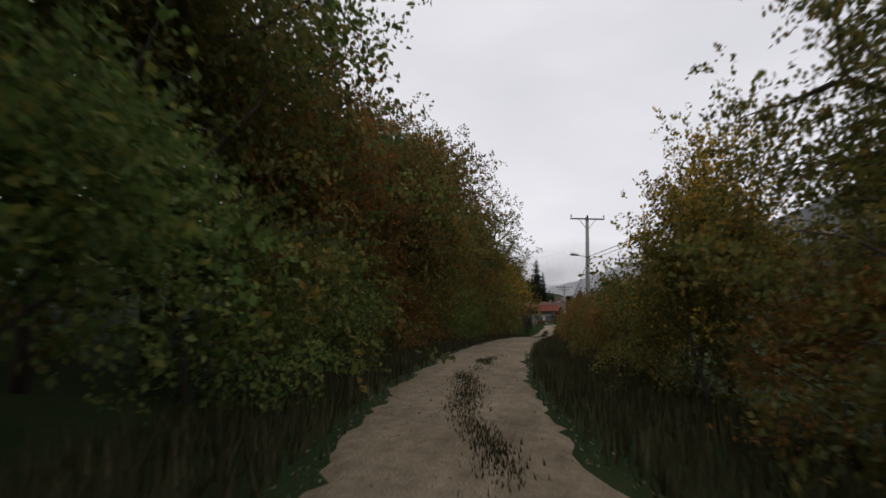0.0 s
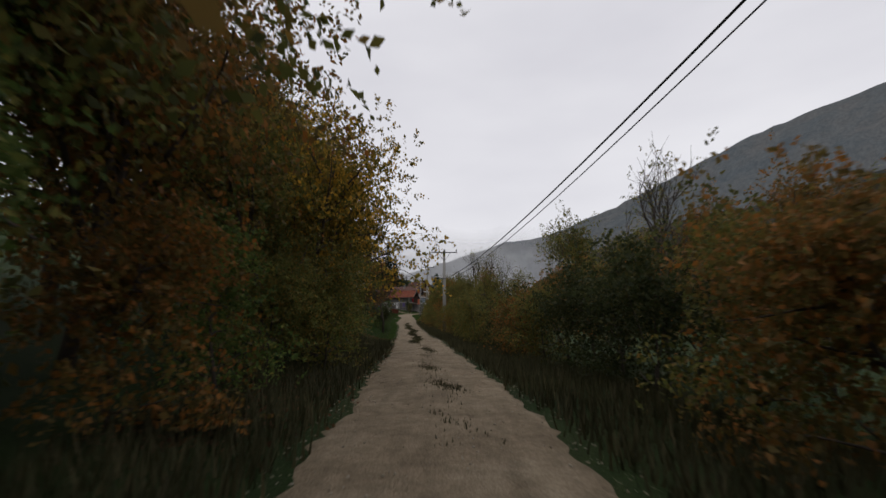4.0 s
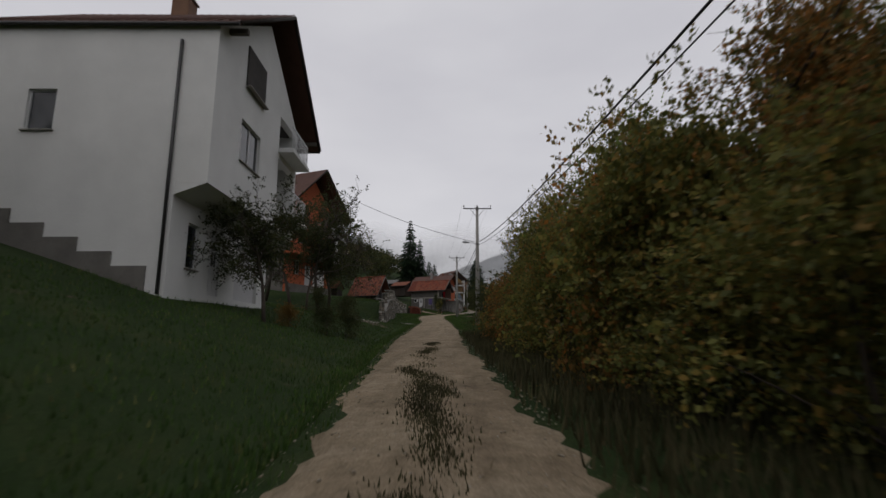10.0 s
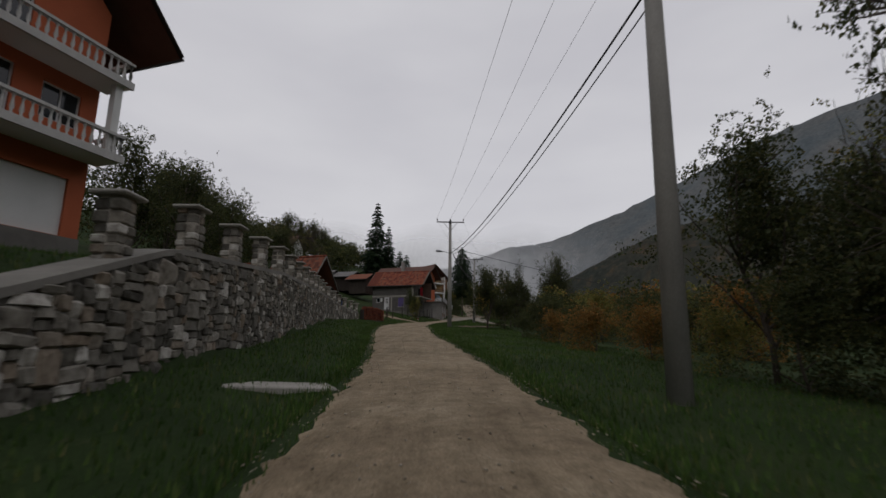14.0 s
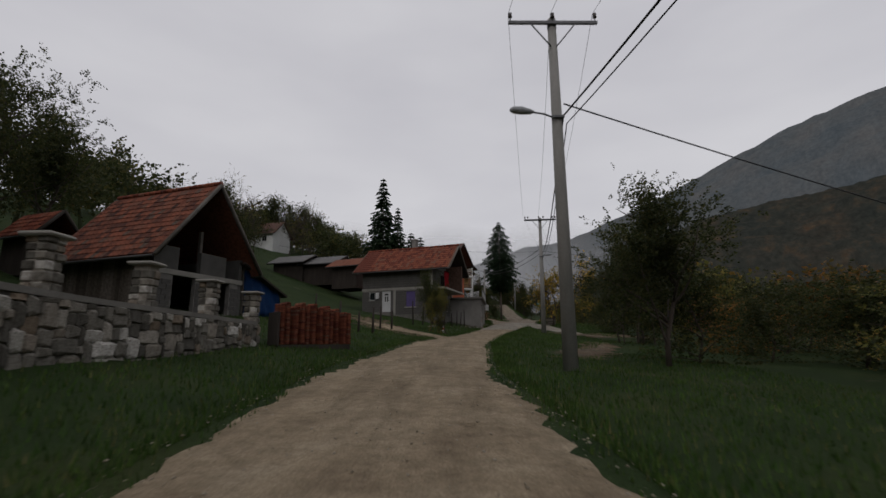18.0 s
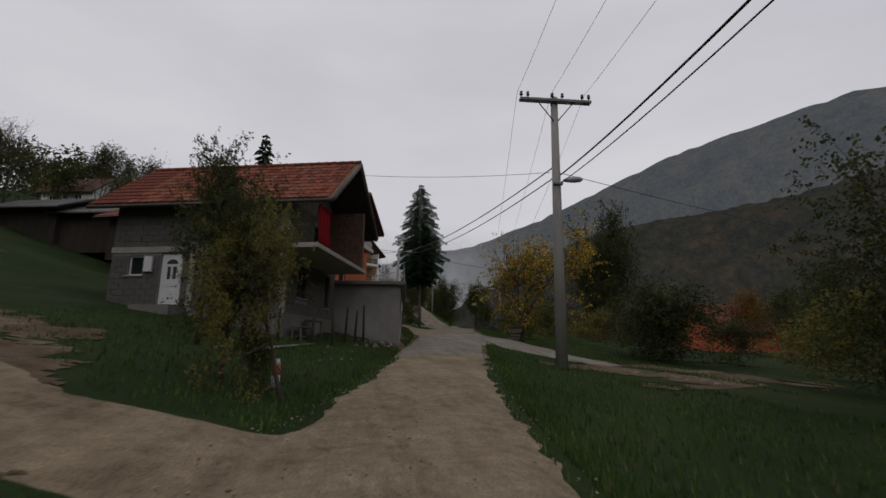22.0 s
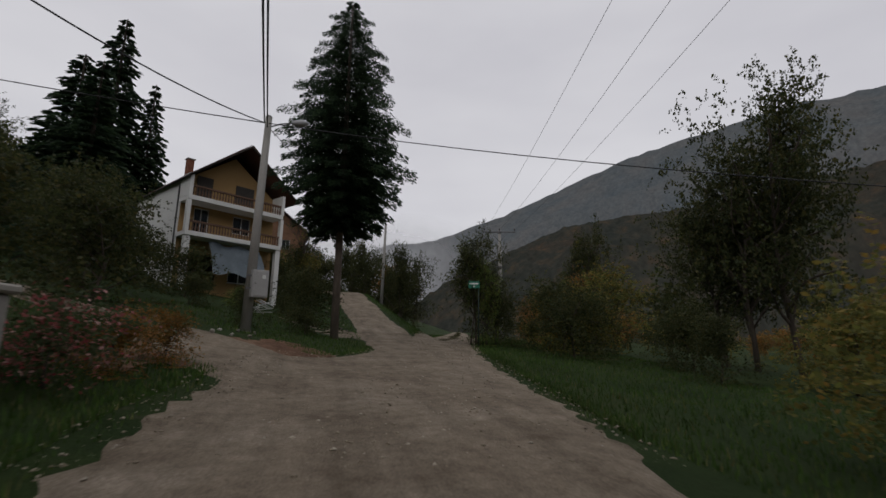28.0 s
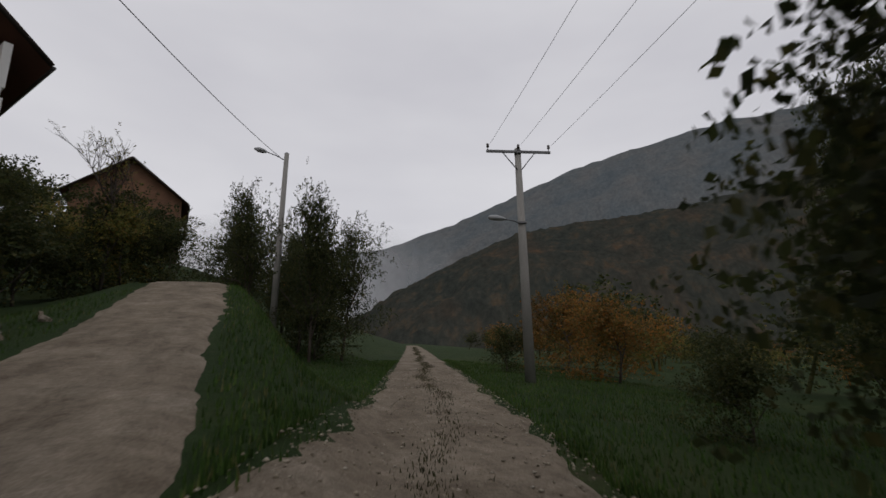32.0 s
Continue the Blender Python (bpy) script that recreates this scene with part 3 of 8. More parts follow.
def leaf_quads(pts, size, rng, flat=0.0, axis=None):
    """Small folded leaves at the points: arrays of vertices and faces."""
    n = len(pts)
    a = rng.normal(size=(n, 3)) if axis is None else axis
    a[:, 2] *= 1 - flat
    a /= np.linalg.norm(a, axis=1, keepdims=True)
    b = np.cross(a, rng.normal(size=(n, 3)))
    b /= np.linalg.norm(b, axis=1, keepdims=True) + 1e-9
    s = size * rng.uniform(0.6, 1.3, (n, 1))
    c = np.cross(a, b) * s * 0.12
    v = np.stack([pts - a * s * 0.5, pts + b * s * 0.33 + c, pts + a * s * 0.5, pts - b * s * 0.33 + c], 1).reshape(-1, 3)
    f = np.arange(4 * n).reshape(n, 4)
    return v, f


def np_mesh(name, v, f, mat):
    me = bpy.data.meshes.new(name)
    n, k = f.shape
    me.vertices.add(len(v))
    me.vertices.foreach_set("co", v.astype(np.float32).ravel())
    me.loops.add(n * k)
    me.loops.foreach_set("vertex_index", f.astype(np.int32).ravel())
    me.polygons.add(n)
    me.polygons.foreach_set("loop_start", np.arange(0, n * k, k, dtype=np.int32))
    me.materials.append(mat)
    me.update(calc_edges=True)
    me.validate()
    return me


def grow(rng, h, spread, levels, first=0.25, count=9, up=0.5, r0=0.14):
    """Limbs of a tree: a list of (points, radii), and the points where twigs end."""
    limbs, tips = [], []

    def limb(start, way, length, r, level):
        pts, q, w = [start], start.copy(), way.copy()
        steps = 5 if level < 2 else 3
        for _ in range(steps):
            w = (w + Vector(rng.normal(0, 0.16, 3)) + Vector((0, 0, 0.08 * up))).normalized()
            q = q + w * (length / steps)
            pts.append(q.copy())
        limbs.append((pts, [max(0.006, r * (1 - 0.8 * k / steps)) for k in range(steps + 1)], level))
        if level >= levels:
            tips.extend(pts[1:])
            return
        for k in range(count if level == 0 else 5 if level == 1 else 4):
            f = rng.uniform(first if level == 0 else 0.25, 1.0)
            i = min(steps - 1, int(f * steps))
            s = pts[i].lerp(pts[i + 1], f * steps - i)
            ang = rng.uniform(0, math.tau)
            side = w.orthogonal().normalized()
            side.rotate(Matrix.Rotation(ang, 3, w))
            nw = (side * spread + w * up + Vector((0, 0, 0.2))).normalized()
            limb(s, nw, length * rng.uniform(0.42, 0.62) * (1.15 - 0.55 * f * (level == 0)), r * 0.5, level + 1)

    limb(Vector((0, 0, 0)), Vector((0, 0, 1)), h * 0.8, r0, 0)
    return limbs, tips


def wood_mesh(name, limbs, limit=2):
    bm = bmesh.new()
    for pts, rad, level in limbs:
        if level <= limit:
            add_tube(bm, pts, rad, (8, 5, 3, 3)[level], level == 0)
    me = bpy.data.meshes.new(name)
    bm.to_mesh(me)
    bm.free()
    me.materials.append(BARK)
    return me


def tree_shape(seed, h, spread, n_leaf, leaf, mat, levels=2, first=0.25, count=9, up=0.5, r0=0.14, puff=0.45, droop=0.0, limit=2, heart=0.0):
    """A trunk-and-limbs mesh and a crown of leaf sprays round the twigs; heart: share of large inner leaves."""
    rng = np.random.RandomState(seed)
    limbs, tips = grow(rng, h, spread, levels, first, count, up, r0)
    tp = np.array([tuple(q) for q in tips])
    per = 8
    n = n_leaf // per
    start = tp[rng.randint(0, len(tp), n)] + rng.normal(0, puff * 0.8, (n, 3)) * [1, 1, 0.8]
    out = start - [0, 0, h * 0.4]
    out /= np.linalg.norm(out, axis=1, keepdims=True) + 1e-9
    way = out + rng.normal(0, 0.65, (n, 3))
    way /= np.linalg.norm(way, axis=1, keepdims=True) + 1e-9
    side = np.cross(way, rng.normal(size=(n, 3)))
    side /= np.linalg.norm(side, axis=1, keepdims=True) + 1e-9
    run = leaf * rng.uniform(2.4, 5.0, (n, 1, 1))
    t = ((np.arange(per) + 0.5) / per)[None, :, None]
    alt = np.where(np.arange(per) % 2, 1.0, -1.0)[None, :, None]
    pts = start[:, None] + way[:, None] * run * t + side[:, None] * alt * leaf * 0.42 + rng.normal(0, leaf * 0.22, (n, per, 3))
    pts[..., 2] -= droop * rng.uniform(0, 1, (n, 1)) + run[..., 0] * t[..., 0] ** 2 * 0.3
    axis = way[:, None] * 0.55 + side[:, None] * alt * 0.8 + rng.normal(0, 0.4, (n, per, 3))
    pts, axis = pts.reshape(-1, 3), axis.reshape(-1, 3)
    pts[:, 2] = np.maximum(pts[:, 2], 0.15)
    v, f = leaf_quads(pts, leaf, rng, axis=axis)
    if heart:
        k = int(n_leaf * heart)
        deep = tp[rng.randint(0, len(tp), k)] * np.stack([rng.uniform(0.25, 0.75, k)] * 2 + [rng.uniform(0.8, 0.98, k)], 1) + rng.normal(0, puff * 0.5, (k, 3))
        deep[:, 2] = np.maximum(deep[:, 2], 0.15)
        v2, f2 = leaf_quads(deep, leaf * 1.35, rng)
        v, f = np.concatenate([v, v2]), np.concatenate([f, f2 + len(v)])
    return wood_mesh("trunk", limbs, limit), np_mesh("crown", v, f, mat)


def spruce_shape(seed, h, r, mat, n_layers=34, bare=0.08, fine=1.0, thick=1.0, full=False):
    """Whorls of drooping boughs with hanging needle sprays round a straight trunk."""
    rng = np.random.RandomState(seed)
    bm = bmesh.new()
    add_tube(bm, [(0, 0, 0), (0, 0, h * 0.5), (0, 0, h * 0.98)], [0.0125 * h, 0.009 * h, 0.003 * h], 10)
    vs, fs, base = [], [], 0
    for k in range(n_layers):
        f = (k + rng.uniform(-0.3, 0.3)) / n_layers
        z = h * (bare + (1 - bare) * f)
        shape = float(np.interp(f, [0, 0.07, 0.21, 0.38, 0.62, 0.81, 0.93, 1], [0.4, 0.54, 0.78, 1.0, 0.76, 0.52, 0.24, 0.03])) if full else (1 - max(0, f)) ** 0.85
        reach = r * shape * rng.uniform(0.8, 1.12) + 0.12
        boughs = int(11 - 5 * f)
        for b in range(boughs):
            a = math.tau * (b + rng.uniform(-0.4, 0.4)) / boughs + k * 1.9
            L = reach * rng.uniform(0.72, 1.12)
            dr = np.array([math.cos(a), math.sin(a)])
            if k % 2 == 0:
                add_tube(bm, [(0, 0, z), (*(dr * L * 0.9), z - 0.28 * L)], [0.006 * h * (1 - f) + 0.01, 0.006], 3, False)
            m = max(9, int(78 * thick * (L / r) ** 0.55))
            t = rng.uniform(0.12, 1.0, m)
            q = np.stack([dr[0] * L * t, dr[1] * L * t, z - 0.12 * L * t - 0.22 * L * t * t + 0.16 * L * np.maximum(0, t - 0.8)], 1)
            side = np.array([-dr[1], dr[0]])
            w = (0.26 * L * (1.15 - t) + 0.05) * rng.uniform(-1, 1, m)
            q[:, :2] += side * w[:, None]
            q[:, 2] -= rng.uniform(0, 0.22, m) * (0.3 + L / r)
            s = 0.055 * fine * h * (1 - 0.45 * f) * rng.uniform(0.5, 1.0, m)
            out = np.stack([dr[0] + side[0] * w * 1.4, dr[1] + side[1] * w * 1.4, np.full(m, -0.55)], 1)
            out /= np.linalg.norm(out, axis=1, keepdims=True)
            acr = np.cross(out, rng.normal(size=(m, 3)))
            acr /= np.linalg.norm(acr, axis=1, keepdims=True)
            v4 = np.stack([q, q + out * s[:, None] * 0.5 + acr * s[:, None] * 0.16, q + out * s[:, None], q + out * s[:, None] * 0.5 - acr * s[:, None] * 0.16], 1).reshape(-1, 3)
            vs.append(v4)
            fs.append(np.arange(4 * m).reshape(m, 4) + base)
            base += 4 * m
    me = bpy.data.meshes.new("trunk")
    bm.to_mesh(me)
    bm.free()
    me.materials.append(mat)
    me.materials.append(BOLE if full else BARK)
    for p in me.polygons:
        p.material_index = 1 if math.hypot(p.center.x, p.center.y) < 0.0127 * h else 0
    return me, np_mesh("crown", np.concatenate(vs), np.concatenate(fs), mat)


SHAPES = {}
for nm, mat in (("green", GREEN), ("olive", OLIVE), ("rust", RUST), ("yellow", YELLOW), ("dark", DARK)):
    # a dense roadside bush 4 m high, and a leafy tree 10 m high
    SHAPES["bush", nm] = [tree_shape(11 + k + len(nm) * 7, 3.6, 0.9, 6200, 0.095, mat, 2, 0.05, 13, 0.45, 0.05, 0.34, 0.25, 1, 0.2) for k in range(2)]
    SHAPES["tree", nm] = [tree_shape(31 + k + len(nm) * 5, 9.6, 0.75, 12400, 0.145, mat, 2, 0.14, 19, 0.5, 0.15, 0.48, 0.5, 1, 0.25) for k in range(2)]
SHAPES["thin", "dark"] = [tree_shape(71 + k, 7.0, 0.85, 4200, 0.115, DARK, 3, 0.28, 9, 0.5, 0.12, 0.22, 0.1, 3) for k in range(2)]
SHAPES["thin", "yellow"] = [tree_shape(81 + k, 7.4, 0.85, 4200, 0.16, YELLOW, 3, 0.2, 10, 0.5, 0.13, 0.3, 0.1, 3) for k in range(1)]
SHAPES["thin", "rust"] = [tree_shape(91 + k, 7.0, 0.75, 3800, 0.15, RUST, 3, 0.25, 9, 0.55, 0.10, 0.25, 0.1, 3) for k in range(1)]
SHAPES["bare", "dark"] = [tree_shape(95 + k, 8.0, 0.65, 1500, 0.09, OLIVE, 3, 0.22, 10, 0.7, 0.12, 0.2, 0.0, 3) for k in range(2)]
SHAPES["spruce", "needle"] = [spruce_shape(5, 15.0, 3.1, NEEDLE, 34, 0.08, 0.8, 1.3)]
SHAPES["spruce", "bole"] = [spruce_shape(6, 15.0, 3.2, NEEDLE, 46, 0.30, 0.26, 7.0, True)]
for nm, mat in (("dark", DARK), ("olive", OLIVE), ("green", GREEN)):
    # a finely leaved tree for places close to the road
    SHAPES["fine", nm] = [tree_shape(201 + len(nm), 7.0, 0.85, 14000, 0.115, mat, 3, 0.2, 11, 0.5, 0.12, 0.26, 0.1, 3, 0.07)]
TALL = {"fine": 8.2, "bush": 3.9, "tree": 11.0, "thin": 8.2, "bare": 9.0, "spruce": 15.0}
WORDS = {"fine": ("tree", "tree"), "bush": ("bush", "bush"), "tree": ("tree", "tree"), "thin": ("tree", "tree"), "bare": ("tree", "tree"), "spruce": ("spruce_tree", "tree")}
LABELS = {
    ("bush", "green"): "dense green roadside bush with small leaves", ("bush", "olive"): "tangled olive-green bush turning brown",
    ("bush", "rust"): "rust-brown autumn bush by the road", ("bush", "yellow"): "yellowing hazel bush in autumn leaf", ("bush", "dark"): "dark evergreen shrub with dense small leaves",
    ("tree", "green"): "leafy green broadleaf tree, still dense", ("tree", "olive"): "tall olive-green broadleaf tree in early autumn",
    ("tree", "rust"): "broadleaf tree with rust-brown autumn leaves", ("tree", "yellow"): "broadleaf tree with golden yellow leaves", ("tree", "dark"): "dark dense tree on the slope",
    ("thin", "dark"): "old fruit tree with sparse dark leaves", ("thin", "yellow"): "walnut tree with thinning yellow leaves", ("thin", "rust"): "young tree with sparse reddish leaves",
    ("fine", "dark"): "old fruit tree with dense small dark leaves", ("fine", "olive"): "young tree with olive-brown small leaves", ("fine", "green"): "small-leaved green tree beside the road",
    ("bare", "dark"): "almost bare tree with fine grey twigs", ("spruce", "needle"): "tall dark green spruce with drooping boughs",
    ("spruce", "bole"): "tall dark spruce with a bare lower trunk beside the fork"}
_count = [0]


def plant(kind, tone, x, y, h, wide=1.0, turn=None, z=None):
    """One tree or bush, with its trunk and crown, rooted in the ground."""
    _count[0] += 1
    k = _count[0]
    shapes = SHAPES[kind, tone]
    wood, crown = shapes[k % len(shapes)]
    s = h / TALL[kind]
    m = pose(x, y, (gz(x, y) if z is None else z) - 0.08, 0, 0, (k * 137.5) % 360 if turn is None else turn) @ Matrix.Diagonal((s * wide, s * wide, s, 1))
    t = empty(WORDS[kind][0], m, LABELS[kind, tone], WORDS[kind][1], "roadside greenery" if kind == "bush" else "")
    part("trunk", wood, BARK, t)
    part("crown", crown, None, t)
    return t


def belt(y0, y1, off, step, kinds, h, jitter, seed, wide=1.0):
    """A row of planting along the road at an offset from its line (negative: left)."""
    rng = random.Random(seed)
    y = y0
    while y < y1:
        kind, tone = kinds[rng.randrange(len(kinds))]
        x = float(xc(y)) + off + rng.uniform(-jitter, jitter)
        plant(kind, tone, x, y, h * rng.uniform(0.8, 1.2), wide * rng.uniform(0.9, 1.15))
        y += step * rng.uniform(0.75, 1.25)



# ---- building materials ----
WHITE = shaded("white_render", (0.76, 0.76, 0.74), 0.08, 0.5, 40, 0.9, 0.15, 0.004)
ORANGE = shaded("orange_render", (0.50, 0.135, 0.062), 0.12, 0.6, 40, 0.9, 0.15, 0.004)
OCHRE = shaded("ochre_render", (0.36, 0.23, 0.10), 0.1, 0.6, 40, 0.9, 0.15, 0.004)
GREY_PLASTER = shaded("grey_plaster", (0.255, 0.242, 0.225), 0.3, 0.6, 30, 0.95, 0.25, 0.006)
BLOCK = shaded("concrete_block", (0.105, 0.10, 0.093), 0.18, 1.5, 45, 0.95, 0.35, 0.008)
MORTAR = shaded("mortar", (0.19, 0.18, 0.165), 0.2, 3.0, 60, 0.95, 0.4, 0.008)
CAST = shaded("cast_concrete", (0.30, 0.285, 0.255), 0.14, 1.2, 50, 0.9, 0.2, 0.005)
PLINTH = shaded("plinth_concrete", (0.17, 0.16, 0.145), 0.2, 1.0, 50, 0.95, 0.3, 0.006)
BROWN_ROOF = shaded("brown_roof_sheet", (0.115, 0.055, 0.04), 0.2, 1.0, 30, 0.7, 0.1, 0.004)
DARK_WOOD = shaded("weathered_dark_wood", (0.045, 0.036, 0.03), 0.3, 2.0, 40, 0.9, 0.4, 0.006, stretch=(1, 1, 0.2))
GREY_WOOD = shaded("weathered_grey_wood", (0.13, 0.115, 0.10), 0.3, 2.0, 40, 0.9, 0.4, 0.006, stretch=(0.2, 1, 1))
PVC = shaded("white_plastic", (0.62, 0.62, 0.62), 0.04, 3, 40, 0.4, 0.02, 0.001, 0, 0.5)
BALUSTER = shaded("white_cast_stone", (0.52, 0.51, 0.49), 0.1, 3, 40, 0.8, 0.1, 0.003)
BROWN_BALUSTER = shaded("brown_cast_stone", (0.16, 0.095, 0.065), 0.15, 3, 40, 0.8, 0.1, 0.003)
PURPLE = shaded("purple_shutter", (0.10, 0.075, 0.20), 0.12, 2, 30, 0.7, 0.05, 0.002)
RED_CLOTH = shaded("red_cloth", (0.36, 0.010, 0.020), 0.15, 2, 30, 0.85, 0.2, 0.01)
BLUE_TARP = shaded("blue_tarpaulin", (0.018, 0.075, 0.24), 0.2, 1.5, 20, 0.6, 0.3, 0.02)
PALE_TARP = shaded("pale_tarpaulin", (0.24, 0.29, 0.33), 0.2, 1.2, 20, 0.55, 0.3, 0.02)
GARAGE_DOOR = shaded("rusty_garage_door", (0.20, 0.105, 0.06), 0.25, 1.2, 40, 0.7, 0.1, 0.003)
GUTTER = shaded("dark_gutter", (0.03, 0.028, 0.027), 0.15, 4, 40, 0.5, 0.0, 0.001, 0, 0.5)
CABINET_GREY = shaded("cabinet_grey", (0.36, 0.36, 0.35), 0.08, 3, 40, 0.5, 0.05, 0.002, 0, 0.5)
SIGN_GREEN = shaded("sign_green", (0.008, 0.17, 0.10), 0.08, 3, 40, 0.45, 0.0, 0.001, 0, 0.5)
SIGN_POST = shaded("sign_post_green", (0.006, 0.025, 0.018), 0.2, 3, 40, 0.5, 0.0, 0.001, 0, 0.4)
SIGN_WHITE = shaded("sign_white", (0.7, 0.72, 0.7), 0.05, 3, 40, 0.45, 0.0)
# shade of unlit rooms, put into a dark colour
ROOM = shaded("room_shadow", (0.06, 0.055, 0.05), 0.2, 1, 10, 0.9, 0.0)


def tile_material(name, cols):
    m = Mat(name, 0.85, 0, 0.2)
    c = m.ramp(m.rand(), cols)
    c = m.mix(c, m.ramp(m.noise(9, 4), [(0.35, (0.45, 0.42, 0.40)), (0.6, (1.05, 1.05, 1.05))]), 0.8, "MULTIPLY")
    m.color(c).bump(m.noise(60, 3), 0.3, 0.004)
    return m.m


CLAY = tile_material("clay_tile", [(0.0, (0.12, 0.036, 0.024)), (0.4, (0.20, 0.058, 0.034)), (0.8, (0.27, 0.085, 0.046)), (1.0, (0.18, 0.10, 0.07))])
OLD_CLAY = tile_material("old_clay_tile", [(0.0, (0.06, 0.03, 0.024)), (0.35, (0.15, 0.055, 0.035)), (0.75, (0.25, 0.085, 0.05)), (1.0, (0.10, 0.075, 0.06))])
STONE = tile_material("field_stone", [(0.0, (0.085, 0.08, 0.068)), (0.35, (0.155, 0.146, 0.125)), (0.7, (0.235, 0.22, 0.188)), (0.82, (0.21, 0.165, 0.12)), (0.9, (0.38, 0.365, 0.325)), (1.0, (0.55, 0.53, 0.49))])


def stone_joined():
    m = Mat("field_stone_far", 0.9, 0, 0.2)
    c = m.ramp(m.island(), [(0.0, (0.085, 0.08, 0.068)), (0.35, (0.155, 0.146, 0.125)), (0.7, (0.235, 0.22, 0.188)), (0.82, (0.21, 0.165, 0.12)), (0.9, (0.38, 0.365, 0.325)), (1.0, (0.55, 0.53, 0.49))])
    c = m.mix(c, m.ramp(m.noise(9, 4), [(0.35, (0.45, 0.42, 0.40)), (0.6, (1.05, 1.05, 1.05))]), 0.8, "MULTIPLY")
    m.color(c).bump(m.noise(40, 3), 0.4, 0.006)
    return m.m


STONE_JOINED = stone_joined()
COPING = shaded("weathered_coping", (0.20, 0.19, 0.17), 0.22, 1.4, 40, 0.95, 0.3, 0.006)


def glass_mat():
    m = Mat("window_glass", 0.06, 0, 0.5)
    m.color((0.02, 0.025, 0.03))
    m.b.inputs["Transmission Weight"].default_value = 0.35
    return m.m


GLASS = glass_mat()


BLIND = shaded("pale_blind", (0.62, 0.64, 0.61), 0.06, 2, 30, 0.8, 0.05, 0.002)


# ---- building kit: local x along the front, y inwards, z up ----
def face_matrix(face, L, D):
    if face == "f":
        return Matrix.Identity(4)
    if face == "b":
        return pose(L, D, 0, 0, 0, 180)
    if face == "l":
        return pose(0, D, 0, 0, 0, -90)
    return pose(L, 0, 0, 0, 0, 90)


def panel(bm, L, z0, z1, holes, th, m=None):
    """A wall with rectangular holes (u0, u1, z0, z1), as one joined skin."""
    m = m or Matrix.Identity(4)
    hs = [(max(0, h[0]), min(L, h[1]), max(z0, h[2]), min(z1, h[3])) for h in holes]
    xs = sorted({0.0, L, *[h[0] for h in hs], *[h[1] for h in hs]})
    zs = sorted({z0, z1, *[h[2] for h in hs], *[h[3] for h in hs]})
    vert = {}

    def at(i, j, k):
        if (i, j, k) not in vert:
            vert[i, j, k] = bm.verts.new(m @ Vector((xs[i], th * k, zs[j])))
        return vert[i, j, k]

    def solid(i, j):
        if not (0 <= i < len(xs) - 1 and 0 <= j < len(zs) - 1):
            return False
        x, z = (xs[i] + xs[i + 1]) / 2, (zs[j] + zs[j + 1]) / 2
        return not any(h[0] < x < h[1] and h[2] < z < h[3] for h in hs)

    for i in range(len(xs) - 1):
        for j in range(len(zs) - 1):
            if not solid(i, j):
                continue
            bm.faces.new((at(i, j, 0), at(i + 1, j, 0), at(i + 1, j + 1, 0), at(i, j + 1, 0)))
            bm.faces.new((at(i, j + 1, 1), at(i + 1, j + 1, 1), at(i + 1, j, 1), at(i, j, 1)))
            for di, dj, (p, q) in ((-1, 0, ((i, j), (i, j + 1))), (1, 0, ((i + 1, j + 1), (i + 1, j))), (0, -1, ((i + 1, j), (i, j))), (0, 1, ((i, j + 1), (i + 1, j + 1)))):
                if not solid(i + di, j + dj):
                    bm.faces.new((at(*p, 0), at(*q, 0), at(*q, 1), at(*p, 1)))


def child(name, bm, mat, parent, m, label=""):
    ob = part(name, bm, mat, parent, label)
    ob.matrix_basis = m
    return ob


def window(parent, m, u0, u1, z0, z1, mull=1, frame=None, pane_mat=None, sill=True, label="", blind=False):
    """A window in an opening: frame with mullions, one pane a field, a sill."""
    frame = frame or PVC
    bm = bmesh.new()
    y0, y1, w = 0.08, 0.15, 0.055
    for lo, hi in (((u0, y0, z0), (u1, y1, z0 + w)), ((u0, y0, z1 - w), (u1, y1, z1)), ((u0, y0, z0 + w), (u0 + w, y1, z1 - w)), ((u1 - w, y0, z0 + w), (u1, y1, z1 - w))):
        add_box(bm, lo, hi)
    xs = [u0 + w + (u1 - u0 - 2 * w) * k / (mull + 1) for k in range(mull + 2)]
    for x in xs[1:-1]:
        add_box(bm, (x - w / 2, y0, z0 + w), (x + w / 2, y1, z1 - w))
    win = child("window", bm, frame, parent, m, label)
    for a, b in zip(xs, xs[1:]):
        part("pane", box((a, y0 + 0.03, z0 + w), (b, y0 + 0.045, z1 - w)), pane_mat or GLASS, win)
    if blind:
        part("blind", box((u0 + w, y0 + 0.055, z0 + w), (u1 - w, y0 + 0.065, z1 - w)), BLIND, win, "pale drawn blind")
    if sill:
        part("sill", box((u0 - 0.06, -0.07, z0 - 0.05), (u1 + 0.06, y0, z0 - 0.003), bevel=0.01), CAST, win)
    return win


